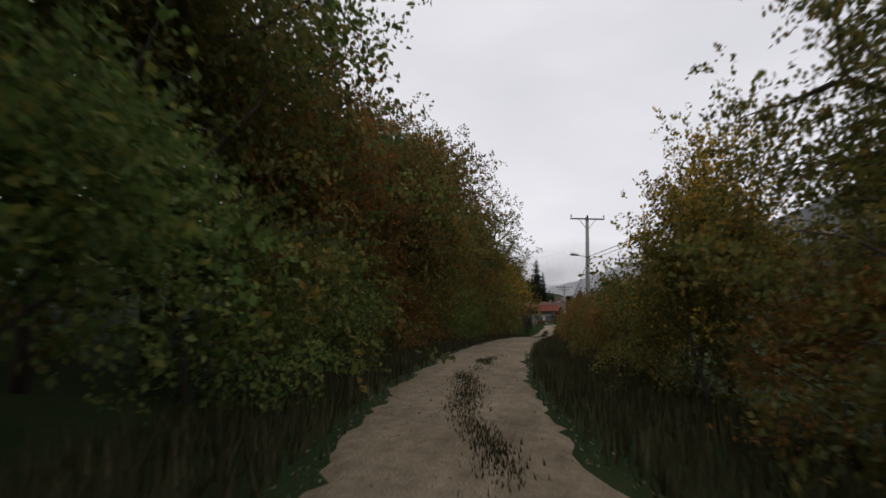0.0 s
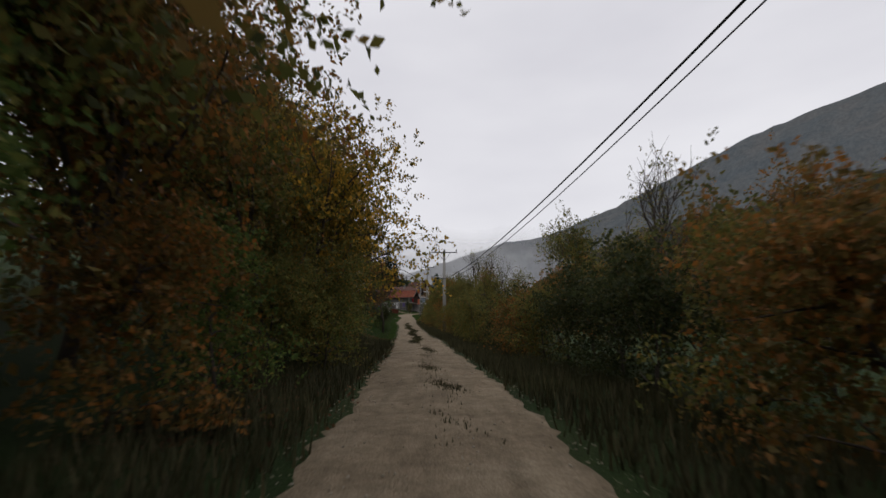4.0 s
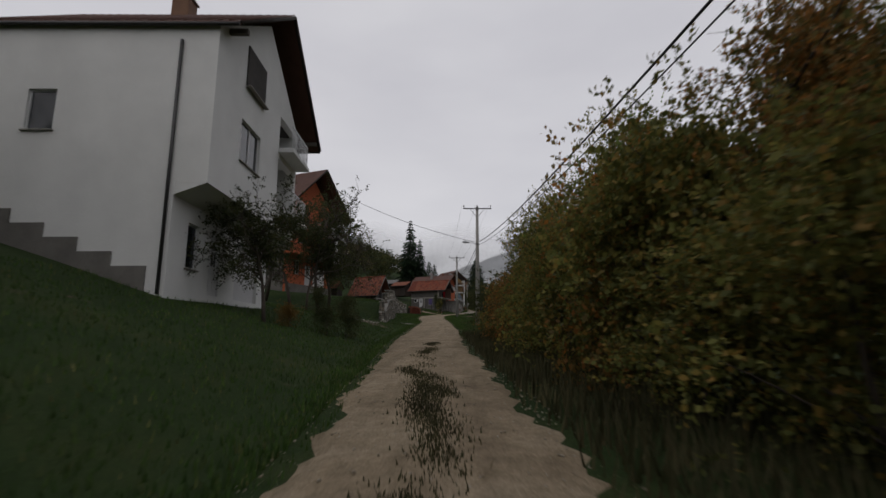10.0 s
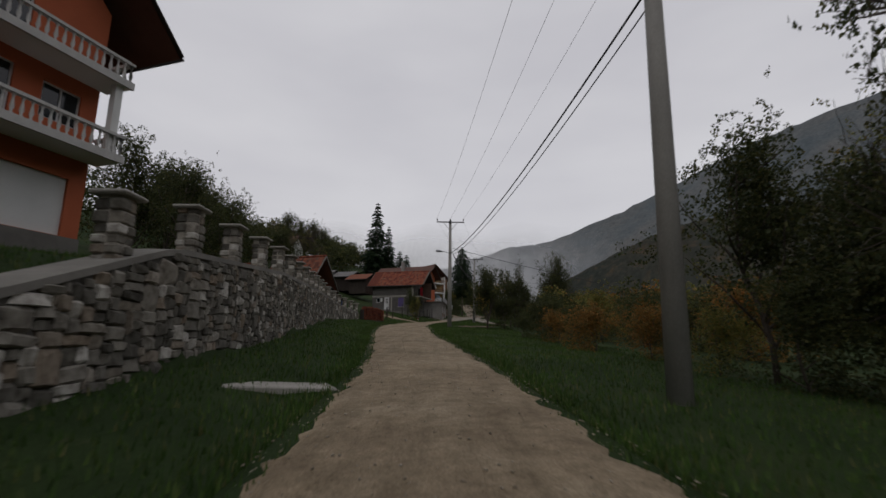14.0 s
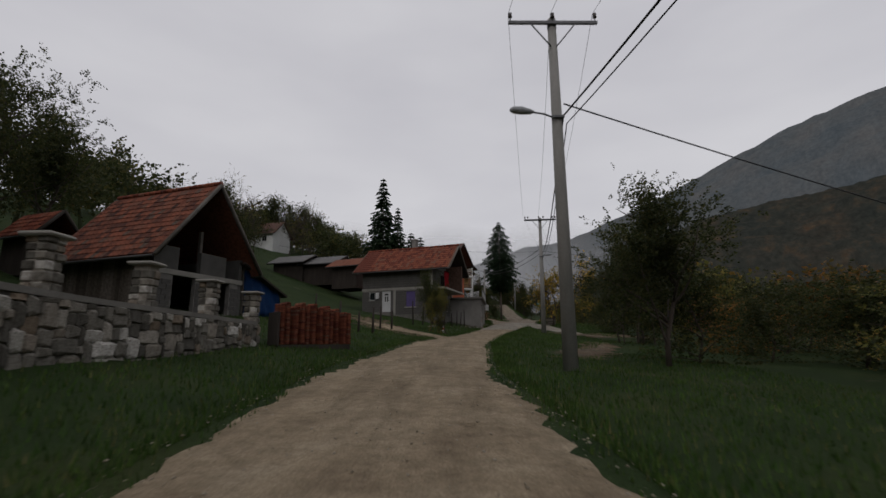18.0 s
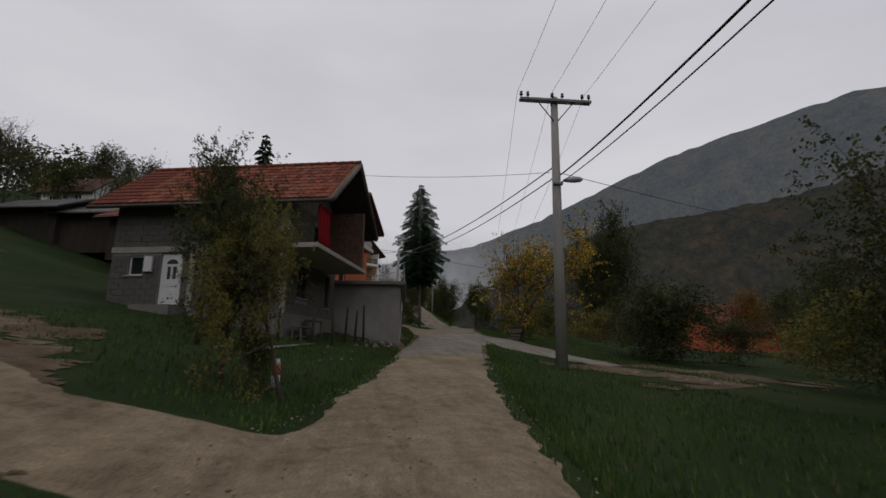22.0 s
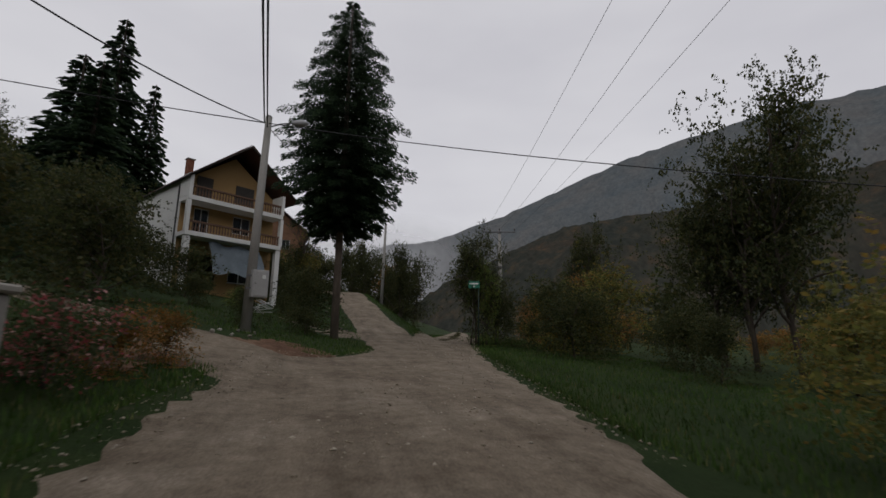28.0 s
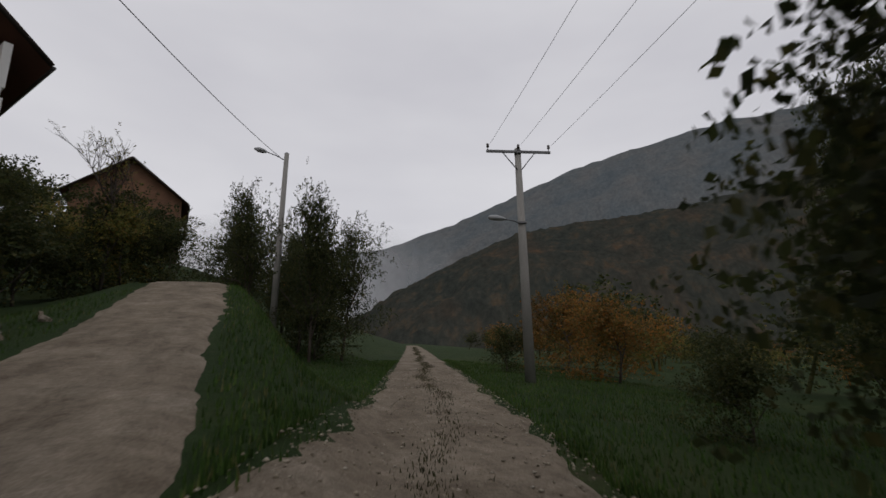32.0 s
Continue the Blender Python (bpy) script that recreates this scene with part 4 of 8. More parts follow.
def panel_door(parent, m, u0, u1, z0, z1, mat, label):
    """A door leaf with raised panels, arched light and handle."""
    d = child("door", box((u0, 0.06, z0), (u1, 0.12, z1), bevel=0.006), mat, parent, m, label)
    w, h = u1 - u0, z1 - z0
    part("door_frame", panel_frame(u0, u1, z0, z1), mat, d)
    for a, b, c, e in ((0.18, 0.44, 0.08, 0.3), (0.56, 0.82, 0.08, 0.3), (0.18, 0.82, 0.36, 0.44)):
        part("raised_panel", box((u0 + w * a, 0.045, z0 + h * c), (u0 + w * b, 0.06, z0 + h * e), bevel=0.008), mat, d)
    for a in (0.3, 0.56):
        part("light", box((u0 + w * a, 0.05, z0 + h * 0.5), (u0 + w * (a + 0.14), 0.0585, z0 + h * 0.74)), GUTTER, d, "dark glazed slot")
    bm = bmesh.new()
    n = 9
    cx, cz, r = (u0 + u1) / 2, z0 + h * 0.79, w * 0.26
    ring = [(cx + r * math.cos(math.pi * k / n), cz + r * 0.8 * math.sin(math.pi * k / n)) for k in range(n + 1)]
    f0 = [bm.verts.new((x, 0.05, z)) for x, z in ring]
    f1 = [bm.verts.new((x, 0.0585, z)) for x, z in ring]
    bm.faces.new(f0)
    bm.faces.new(f1[::-1])
    for k in range(n + 1):
        bm.faces.new((f0[k], f1[k], f1[(k + 1) % (n + 1)], f0[(k + 1) % (n + 1)]))
    part("fanlight", bm, GUTTER, d, "dark arched light")
    part("handle", tube([(u1 - 0.1, 0.06, z0 + 1.0), (u1 - 0.1, 0.0, z0 + 1.0), (u1 - 0.2, 0.0, z0 + 1.0)], 0.012, 6), STEEL, d)
    return d


def panel_frame(u0, u1, z0, z1, w=0.07):
    bm = bmesh.new()
    add_box(bm, (u0 - w, 0.02, z0), (u0, 0.14, z1 + w))
    add_box(bm, (u1, 0.02, z0), (u1 + w, 0.14, z1 + w))
    add_box(bm, (u0, 0.02, z1), (u1, 0.14, z1 + w))
    return bm


def shell(house, L, D, z1, holes, mat, th=0.3, z0=0.0, apex=None, ridge="y"):
    """Four walls with holes, the gables closed up to the apex, and slabs inside coloured dark like an unlit room."""
    for face, run in (("f", L), ("b", L), ("l", D), ("r", D)):
        bm = bmesh.new()
        m = face_matrix(face, L, D)
        inset = th if face in "lr" else 0
        hs = holes.get(face, [])
        cuts = [(h[0] - inset, h[1] - inset, h[2], h[3]) for h in hs]
        panel(bm, run - 2 * inset, z0, z1, cuts, th, m @ pose(inset, 0, 0))
        if apex and ((ridge == "y") == (face in "fb")):
            a = [m @ Vector(q) for q in ((0, 0, z1), (run, 0, z1), (run / 2, 0, apex), (0, th, z1), (run, th, z1), (run / 2, th, apex))]
            v = [bm.verts.new(q) for q in a]
            for f in ((0, 1, 2), (5, 4, 3), (0, 2, 5, 3), (2, 1, 4, 5), (0, 3, 4, 1)):
                bm.faces.new([v[i] for i in f])
        part("wall", bm, mat, house)
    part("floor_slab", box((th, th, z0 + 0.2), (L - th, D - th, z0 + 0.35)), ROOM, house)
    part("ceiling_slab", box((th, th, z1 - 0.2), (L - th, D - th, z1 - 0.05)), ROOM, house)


def gable_roof(house, L, D, ze, za, mat, ridge="y", front=0.6, back=0.4, side=0.5, th=0.14, ribs=0.0, fascia=None):
    """Two slabs over the walls. front/back: overhang at the gables; side: past the eaves."""
    run, depth = (L, D) if ridge == "y" else (D, L)
    half = run / 2
    rise = (za - ze) / half
    out = []
    for s in (-1, 1):
        bm = bmesh.new()
        e = half + side
        prof = [(0, za), (s * e, za - rise * e), (s * e, za - rise * e + th), (0, za + th)]

        def at(x, y, z):
            return (half + x, y, z) if ridge == "y" else (y, half + x, z)

        v0 = [bm.verts.new(at(x, -front, z)) for x, z in prof]
        v1 = [bm.verts.new(at(x, depth + back, z)) for x, z in prof]
        bm.faces.new(v0)
        bm.faces.new(v1[::-1])
        for k in range(4):
            bm.faces.new((v0[k], v1[k], v1[(k + 1) % 4], v0[(k + 1) % 4]))
        bmesh.ops.recalc_face_normals(bm, faces=bm.faces)
        r = part("roof", bm, mat, house)
        if ribs:
            n = int((depth + front + back) / ribs)
            rm = bpy.data.meshes.new("rib")
            rt = tube([at(s * 0.05, 0, za + th + 0.01), at(s * (e - 0.02), 0, za - rise * (e - 0.02) + th + 0.01)], 0.022, 4)
            rt.to_mesh(rm)
            rt.free()
            rm.materials.append(mat)
            for k in range(n + 1):
                y = -front + (depth + front + back) * k / n
                o = part("rib", rm, None, r)
                o.location = (0, y, 0) if ridge == "y" else (y, 0, 0)
        for y in (-front, depth + back):
            b2 = tube([at(0, y, za + th * 0.4), at(s * e, y, za - rise * e + th * 0.4)], 0.085, 4)
            part("bargeboard", b2, fascia or DARK_WOOD, r)
        b3 = tube([at(s * (e + 0.05), -front, za - rise * e), at(s * (e + 0.05), depth + back, za - rise * e)], 0.06, 8)
        part("gutter", b3, GUTTER, r)
        out.append(r)
    return out


def chimney(house, x, y, z0, z1, mat, w=0.28):
    c = part("chimney", box((x - w, y - w, z0), (x + w, y + w, z1), bevel=0.015), mat, house)
    part("chimney_cap", box((x - w - 0.07, y - w - 0.07, z1), (x + w + 0.07, y + w + 0.07, z1 + 0.09), bevel=0.02), CAST, c)


_bal = {}


def baluster_mesh(mat, h=0.62):
    key = (mat.name, h)
    if key not in _bal:
        bm = tube([(0, 0, 0), (0, 0, 0.05), (0, 0, 0.09), (0, 0, 0.22), (0, 0, 0.38), (0, 0, 0.5), (0, 0, h - 0.05), (0, 0, h)], [0.055, 0.055, 0.03, 0.062, 0.04, 0.026, 0.05, 0.055], 7)
        me = bpy.data.meshes.new("baluster")
        bm.to_mesh(me)
        bm.free()
        me.materials.append(mat)
        _bal[key] = me
    return _bal[key]


def bar_mesh(mat, h, r=0.012):
    key = (mat.name, h, r)
    if key not in _bal:
        bm = tube([(0, 0, 0), (0, 0, h)], r, 4)
        me = bpy.data.meshes.new("bar")
        bm.to_mesh(me)
        bm.free()
        me.materials.append(mat)
        _bal[key] = me
    return _bal[key]


def balcony(house, pts, slab_lo, slab_hi, mat, slab_mat, step=0.2, h=0.62, name="baluster", bars=False, lip=None):
    """A slab, with uprights and a top rail along the corner points of its open sides (at the slab's top)."""
    slab = part("balcony", box(slab_lo, slab_hi, bevel=0.015), slab_mat, house)
    z = slab_hi[2]
    if lip:
        part("fascia", box((slab_lo[0] - 0.004, slab_lo[1] - 0.02, slab_lo[2] - lip), (slab_hi[0] + 0.004, slab_lo[1] + 0.08, slab_hi[2] + 0.004)), mat, slab)
    me = bar_mesh(mat, h) if bars else baluster_mesh(mat, h)
    for a, b in zip(pts, pts[1:]):
        a, b = Vector((*a, z)), Vector((*b, z))
        n = max(2, int((b - a).length / step))
        for k in range(n + 1):
            o = part("bar" if bars else name, me, None, slab)
            o.location = a.lerp(b, k / n)
        bm = bmesh.new()
        w = 0.025 if bars else 0.085
        d = (b - a).normalized()
        s = Vector((-d.y, d.x, 0)) * w
        for lo, hi in ((h, h + (0.05 if bars else 0.1)),):
            v = [bm.verts.new(q + Vector((0, 0, zz))) for zz in (lo, hi) for q in (a - s - d * w, b - s + d * w, b + s + d * w, a + s - d * w)]
            for f in ((3, 2, 1, 0), (4, 5, 6, 7), (0, 1, 5, 4), (1, 2, 6, 5), (2, 3, 7, 6), (3, 0, 4, 7)):
                bm.faces.new([v[i] for i in f])
        part("handrail", bm, mat, slab)
    return slab


def tile_mesh(w, l, mat):
    """A pan tile: a curved plate with a rolled edge."""
    bm = bmesh.new()
    prof = [(0.0, 0.0), (0.16, 0.035), (0.34, 0.012), (0.62, 0.006), (0.84, 0.03), (1.02, 0.0)]
    rows = []
    for y, dz in ((0.0, 0.028), (1.1, 0.0)):
        rows.append([bm.verts.new((x * w, y * l, z + dz + 0.004)) for x, z in prof])
    low = [bm.verts.new((x * w, 0.0, z + 0.004)) for x, z in prof]
    for k in range(len(prof) - 1):
        bm.faces.new((rows[0][k], rows[0][k + 1], rows[1][k + 1], rows[1][k]))
        bm.faces.new((low[k], low[k + 1], rows[0][k + 1], rows[0][k]))
    me = bpy.data.meshes.new("tile")
    bm.to_mesh(me)
    bm.free()
    me.materials.append(mat)
    return me


def tile_slope(roof, m, width, length, w, l, mat, most=300, right_first=True, seed=0, miss=0.0):
    """Tiles laid on a slope whose frame m has x along the eave and y up the roof. Past `most` they are joined."""
    rng = random.Random(seed)
    me = tile_mesh(w, l, mat)
    nx, ny = int(width / w), int(length / l)
    cells = [(i, j) for i in range(nx) for j in range(ny)]
    cells.sort(key=lambda c: -c[0] if right_first else c[0])
    rest = []
    for k, (i, j) in enumerate(cells):
        if rng.random() < miss:
            continue
        mm = m @ pose(i * w, j * l, 0.0, rng.uniform(-1.0, 1.0), rng.uniform(-1, 1), rng.uniform(-1.2, 1.2))
        if k < most:
            o = part("tile", me, None, roof)
            o.matrix_basis = mm
        else:
            rest.append(mm)
    if rest:
        bv = np.array([v.co[:] for v in me.vertices])
        bf = [tuple(p.vertices) for p in me.polygons]
        vs, fs = [], []
        for q in rest:
            a = np.array(q)
            base = len(vs) * len(bv)
            vs.append(bv @ a[:3, :3].T + a[:3, 3])
            fs += [tuple(i + base for i in f) for f in bf]
        o = part("tiles", mesh_of("tiles", np.concatenate(vs).tolist(), fs, mat), None, roof)
        tagged(o, kind="stuff")


def slope_frame(D, ze, za, side, front, th):
    """Frame on a slab of a roof with its ridge along x: x along the eave, y up the slope."""
    half = D / 2
    rise = (za - ze) / half
    e = half + side
    ang = math.degrees(math.atan(rise))
    return pose(-front, half - e, za - rise * e + th + 0.01, ang, 0, 0), e / math.cos(radians(ang))


def SIDE(w):
    """A hole on the left face, given by its distance from the front."""
    return (7.75 - w[1], 7.75 - w[0], w[2], w[3])


# ---- white house with the overhanging bay ----
wz = 5.4
WL, WD = 8.4, 7.75
white_house = empty("white_house", pose(-15.52, 98.07, wz, 0, 0, 94), "three-storey white rendered house with brown gable roof and two balconies", "house")
# local x runs north, y west; storeys: ground floor set back under the bay
side_window = (4.7, 5.55, 5.7, 7.0)
shell(white_house, WL, WD, 9.14, {"f": [(2.04, 3.8, 5.55, 7.05), (5.9, 8.1, 4.75, 7.1), (5.9, 8.1, 7.55, 9.0)], "l": [SIDE(side_window)]}, WHITE, 0.3, 4.05, 12.1)
low_holes = [(1.0, 1.7, 1.7, 3.1), (2.5, 3.3, 1.0, 3.0), (4.6, 6.9, 1.0, 3.1)]
shell_low = bmesh.new()
panel(shell_low, 7.9, 0.0, 4.05, low_holes, 0.3, pose(0, 0.95, 0))
part("ground_floor_front", shell_low, WHITE, white_house)
part("ground_floor_side", box((0, 1.25, 0), (0.3, WD, 4.05)), WHITE, white_house)
part("ground_floor_side", box((7.6, 1.25, 0), (7.9, WD, 4.05)), WHITE, white_house)
part("ground_floor_back", box((0.3, WD - 0.3, 0), (7.6, WD, 4.05)), WHITE, white_house)
bay = bmesh.new()
v = [bay.verts.new(q) for q in ((0, 0, 4.045), (0, 0.945, 3.69), (0, 0.945, 4.045), (WL, 0, 4.045), (WL, 0.945, 3.69), (WL, 0.945, 4.045))]
for f in ((0, 3, 4, 1), (0, 1, 2), (3, 5, 4), (1, 4, 5, 2), (0, 2, 5, 3)):
    bay.faces.new([v[i] for i in f])
part("bay_soffit", bay, WHITE, white_house)
mf = Matrix.Identity(4)
window(white_house, mf, 2.04, 3.8, 5.55, 7.05, mull=1, blind=True)
window(white_house, pose(0, -0.12, 0), 2.2, 3.9, 8.35, 9.85, mull=1, label="upper white window in the gable", blind=True)
# dark sheet behind the panes in place of an unlit room
part("gable_room_shade", box((2.17, -0.05, 8.32), (3.93, 0.0, 9.88)), ROOM, white_house)
window(white_house, face_matrix("l", WL, WD), *SIDE(side_window), mull=0)
window(white_house, pose(0, 0.95, 0), *low_holes[0], mull=0)
panel_door(white_house, pose(0, 0.95, 0), *low_holes[1], PVC, "white ground-floor door")
part("garage_leaf", box((4.6, 1.1, 1.0), (6.9, 1.15, 3.1)), PVC, white_house, "white garage door")
part("recess_wall", box((5.8, 1.3, 4.05), (8.1, 1.5, 9.0)), WHITE, white_house)
for z in (4.72, 7.52):
    balcony(white_house, [(5.9, -0.55), (8.3, -0.55), (8.3, 0.0)], (5.85, -0.65, z - 0.18), (8.38, 1.25, z), PVC, WHITE, 0.12, 0.95, bars=True)
for r in gable_roof(white_house, 9.6, WD, 9.36, 13.06, BROWN_ROOF, "y", 0.65, 0.4, 0.35, 0.14, 0.35, fascia=DARK_WOOD):
    r.location.x += 0.25
for x in (0.6, 9.6):
    part("purlin", box((x, -0.6, 13.0 - 0.77 * abs(x - 5.05) - 0.3), (x + 0.14, 0.3, 13.0 - 0.77 * abs(x - 5.05) - 0.12)), GREY_WOOD, white_house)
chimney(white_house, 4.9, 4.0, 11.9, 13.75, GARAGE_DOOR, 0.35)
part("downpipe", tube([(-0.06, 1.1, 8.6), (-0.06, 1.1, 0.8)], 0.05, 8), GUTTER, white_house, "dark downpipe")
for k in range(6):
    part("plinth_step", box((-0.05, 1.5 + k * 1.0, 0.2 + k * 0.42), (0.0, 2.5 + k * 1.0, 1.6 + k * 0.42)), PLINTH, white_house)

# ---- orange house above the stone wall ----
oz = 9.2
OL = 6.65
orange_house = empty("orange_house", pose(-24.8, 128.14, oz, 0, 0, 72), "three-storey house with orange walls, brown roof and white balustrades", "house")
ho = [(1.1, 1.87, 1.85, 3.2), (2.75, 3.65, 0.9, 2.85), (4.05, 6.1, 0.9, 2.8), (3.2, 4.1, 3.85, 5.8), (4.9, 6.1, 4.5, 5.7), (3.4, 4.3, 6.6, 8.5)]
shell(orange_house, OL, 9.5, 9.2, {"f": ho}, ORANGE, 0.3, 0.0, 12.2)
window(orange_house, mf, *ho[0], mull=1)
panel_door(orange_house, mf, *ho[1], PVC, "white panelled front door with arched light")
part("garage_leaf", box((4.05, 0.1, 0.9), (6.1, 0.16, 2.8)), WHITE, orange_house, "pale roller garage door")
for w in ho[3:]:
    window(orange_house, mf, *w, mull=1 if w[1] - w[0] > 1.1 else 0, sill=False)
part("south_cladding", box((-0.03, 0.3, 0.0), (-0.004, 9.5, 9.1)), PLINTH, orange_house, "raw unrendered side wall")
bay = bmesh.new()
panel(bay, 3.4, 3.5, 8.7, [(0.8, 2.0, 4.6, 6.0), (0.8, 2.0, 7.2, 8.4)], 0.25, pose(-0.7, -1.15, 0))
part("bay", bay, ORANGE, orange_house, "projecting orange upper storeys")
part("bay_floor", box((-0.7, -0.9, 3.5), (2.7, -0.002, 3.72)), ORANGE, orange_house)
part("bay_side", box((2.45, -0.9, 3.72), (2.7, -0.002, 8.7)), ORANGE, orange_house)
part("bay_side", box((-0.7, -0.9, 3.72), (-0.45, 1.0, 8.7)), PLINTH, orange_house)
for w in ((0.8, 2.0, 4.6, 6.0), (0.8, 2.0, 7.2, 8.4)):
    window(orange_house, pose(-0.7, -1.15, 0), *w, mull=1)
for z in (3.72, 6.42):
    balcony(orange_house, [(2.85, -1.15), (OL + 0.15, -1.15), (OL + 0.15, 0.0)], (2.72, -1.25, z - 0.22), (OL + 0.25, 0.0, z), BALUSTER, WHITE, 0.24, 0.62, lip=0.03)
part("corner_column", box((OL - 0.25, -1.1, 3.74), (OL, -0.85, 6.2)), WHITE, orange_house)
for r in gable_roof(orange_house, OL, 9.5, 9.6, 12.7, BROWN_ROOF, "y", 1.5, 0.4, 1.4, 0.14, 0.35, fascia=DARK_WOOD):
    r.location.x += 0.4
chimney(orange_house, 3.0, 5.0, 11.0, 13.6, GARAGE_DOOR, 0.3)
part("plinth", box((-0.04, -0.05, -0.6), (OL + 0.04, 0.0, 0.88)), PLINTH, orange_house)

# ---- unplastered block house with the clay-tile roof ----
bz = 10.8
RL, RD = 6.45, 4.8
block_house = empty("block_house", pose(-20.57, 190.36, bz, 0, 0, -16.85), "unplastered grey block house with red clay-tile roof and bare balcony slab", "house")
hf = [(0.65, 1.2, 1.85, 2.55), (1.88, 2.68, 0.8, 2.62), (4.09, 4.95, 1.2, 2.52)]
hr = [(0.9, 1.9, 1.15, 2.35), (3.7, 4.15, 1.0, 2.35), (2.2, 3.6, 2.95, 4.1)]
shell(block_house, RL, RD, 4.6, {"f": hf, "r": hr}, MORTAR, 0.25, 0.0, 6.45, "x")


def block_courses(house, m, L, z0, z1, holes, h=0.2, w=0.42, mat=None, seed=1, most=150):
    """Concrete blocks proud of the mortar, cut round the holes."""
    rng = random.Random(seed)
    base = bmesh.new()
    add_box(base, (0, -0.018, 0), (1, 0, 1), None, 0.0)
    me = bpy.data.meshes.new("block")
    base.to_mesh(me)
    base.free()
    me.materials.append(mat or BLOCK)
    made, rest, z, row = 0, bmesh.new(), z0, 0
    while z + h <= z1 + 0.01:
        x = -(row % 2) * w / 2
        while x < L:
            a, b = max(0.0, x) + 0.008, min(L, x + w) - 0.008
            cuts = [hh for hh in holes if hh[0] - 0.02 < b and hh[1] + 0.02 > a and hh[2] - 0.02 < z + h and hh[3] + 0.02 > z]
            for hh in cuts:
                if hh[0] > a:
                    b = min(b, hh[0] - 0.03)
                else:
                    a = max(a, hh[1] + 0.03)
            if b - a > 0.06:
                d = rng.uniform(-0.004, 0.006)
                if made < most:
                    o = part("block", me, None, house)
                    o.matrix_basis = m @ pose(a, -d, z + 0.008) @ Matrix.Diagonal((b - a, 1, h - 0.016, 1))
                    made += 1
                else:
                    add_box(rest, (a, -0.018 - d, z + 0.008), (b, -d, z + h - 0.008), m)
            x += w
        z += h
        row += 1
    if rest.verts:
        tagged(part("blocks", rest, mat or BLOCK, house), kind="stuff")
    else:
        rest.free()


mr = face_matrix("r", RL, RD)
block_courses(block_house, mf, RL - 0.3, 0.55, 2.6, hf, seed=3)
block_courses(block_house, mf, RL - 0.3, 2.85, 4.5, [], seed=4, most=0)
block_courses(block_house, mr, RD, 0.55, 2.6, hr, seed=5, most=150)
block_courses(block_house, mr, RD, 2.85, 4.5, hr, seed=6, most=0)
part("ring_beam", box((-0.03, -0.035, 2.64), (RL + 0.03, 0.0, 2.85)), CAST, block_house)
part("corner_column", box((RL - 0.28, -0.04, 0.0), (RL + 0.04, 0.0, 4.6)), CAST, block_house)
part("mid_column", box((2.95, -0.03, 0.55), (3.15, 0.0, 2.64)), CAST, block_house)
part("plinth", box((-0.05, -0.06, -0.8), (RL + 0.05, 0.0, 0.53)), PLINTH, block_house)
part("plinth", box((RL, -0.06, -0.8), (RL + 0.06, RD, 0.53)), PLINTH, block_house)
part("concrete_step", box((1.6, -0.9, -0.6), (3.0, -0.06, 0.76)), PLINTH, block_house)
panel_door(block_house, mf, 1.88, 2.68, 0.8, 2.62, PVC, "new white plastic front door with arched light")
window(block_house, mf, 0.65, 1.2, 1.85, 2.55, mull=0)
part("shutter", box((4.11, 0.05, 1.22), (4.93, 0.09, 2.5)), PURPLE, block_house, "purple sheet closing the window")
part("sill", box((4.0, -0.1, 1.1), (5.05, 0.1, 1.197), bevel=0.01), CAST, block_house)
window(block_house, mr, *hr[0], mull=1, frame=DARK_WOOD)
window(block_house, mr, *hr[1], mull=0, frame=DARK_WOOD)
window(block_house, mr, *hr[2], mull=1, frame=DARK_WOOD, sill=False)
part("meter_box", box((1.33, -0.14, 1.95), (1.63, -0.03, 2.5), bevel=0.015), PVC, block_house, "white meter box")
part("balcony", box((RL + 0.02, -1.45, 2.42), (RL + 1.6, 4.05, 2.57), bevel=0.01), CAST, block_house, "bare concrete balcony slab without railing")
part("wing_wall", box((RL + 0.02, 3.7, 2.575), (RL + 1.5, 3.95, 4.95)), OLD_CLAY, block_house, "brown brick wing wall at the balcony end")
cloth = bmesh.new()
rows = [[cloth.verts.new((RL + 1.52 + 0.04 * math.sin(f * 21 + k), -1.3 + 1.1 * f, 2.59 + 1.25 * k / 6)) for f in [i / 16 for i in range(17)]] for k in range(7)]
for r0, r1 in zip(rows, rows[1:]):
    for k in range(16):
        cloth.faces.new((r0[k], r0[k + 1], r1[k + 1], r1[k])).smooth = True
bmesh.ops.solidify(cloth, geom=cloth.faces[:], thickness=0.012)
tagged(part("red_curtain", cloth, RED_CLOTH, block_house), "red cloth hung across the balcony end")
roofs = gable_roof(block_house, RL, RD, 4.62, 6.55, CLAY, "x", 0.7, 1.69, 0.55, 0.1, 0.0, fascia=GREY_WOOD)
fm, flen = slope_frame(RD, 4.62, 6.55, 0.55, 0.7, 0.1)
tile_slope(roofs[0], fm, RL + 2.39, flen, 0.24, 0.36, CLAY, 300, True, 11)
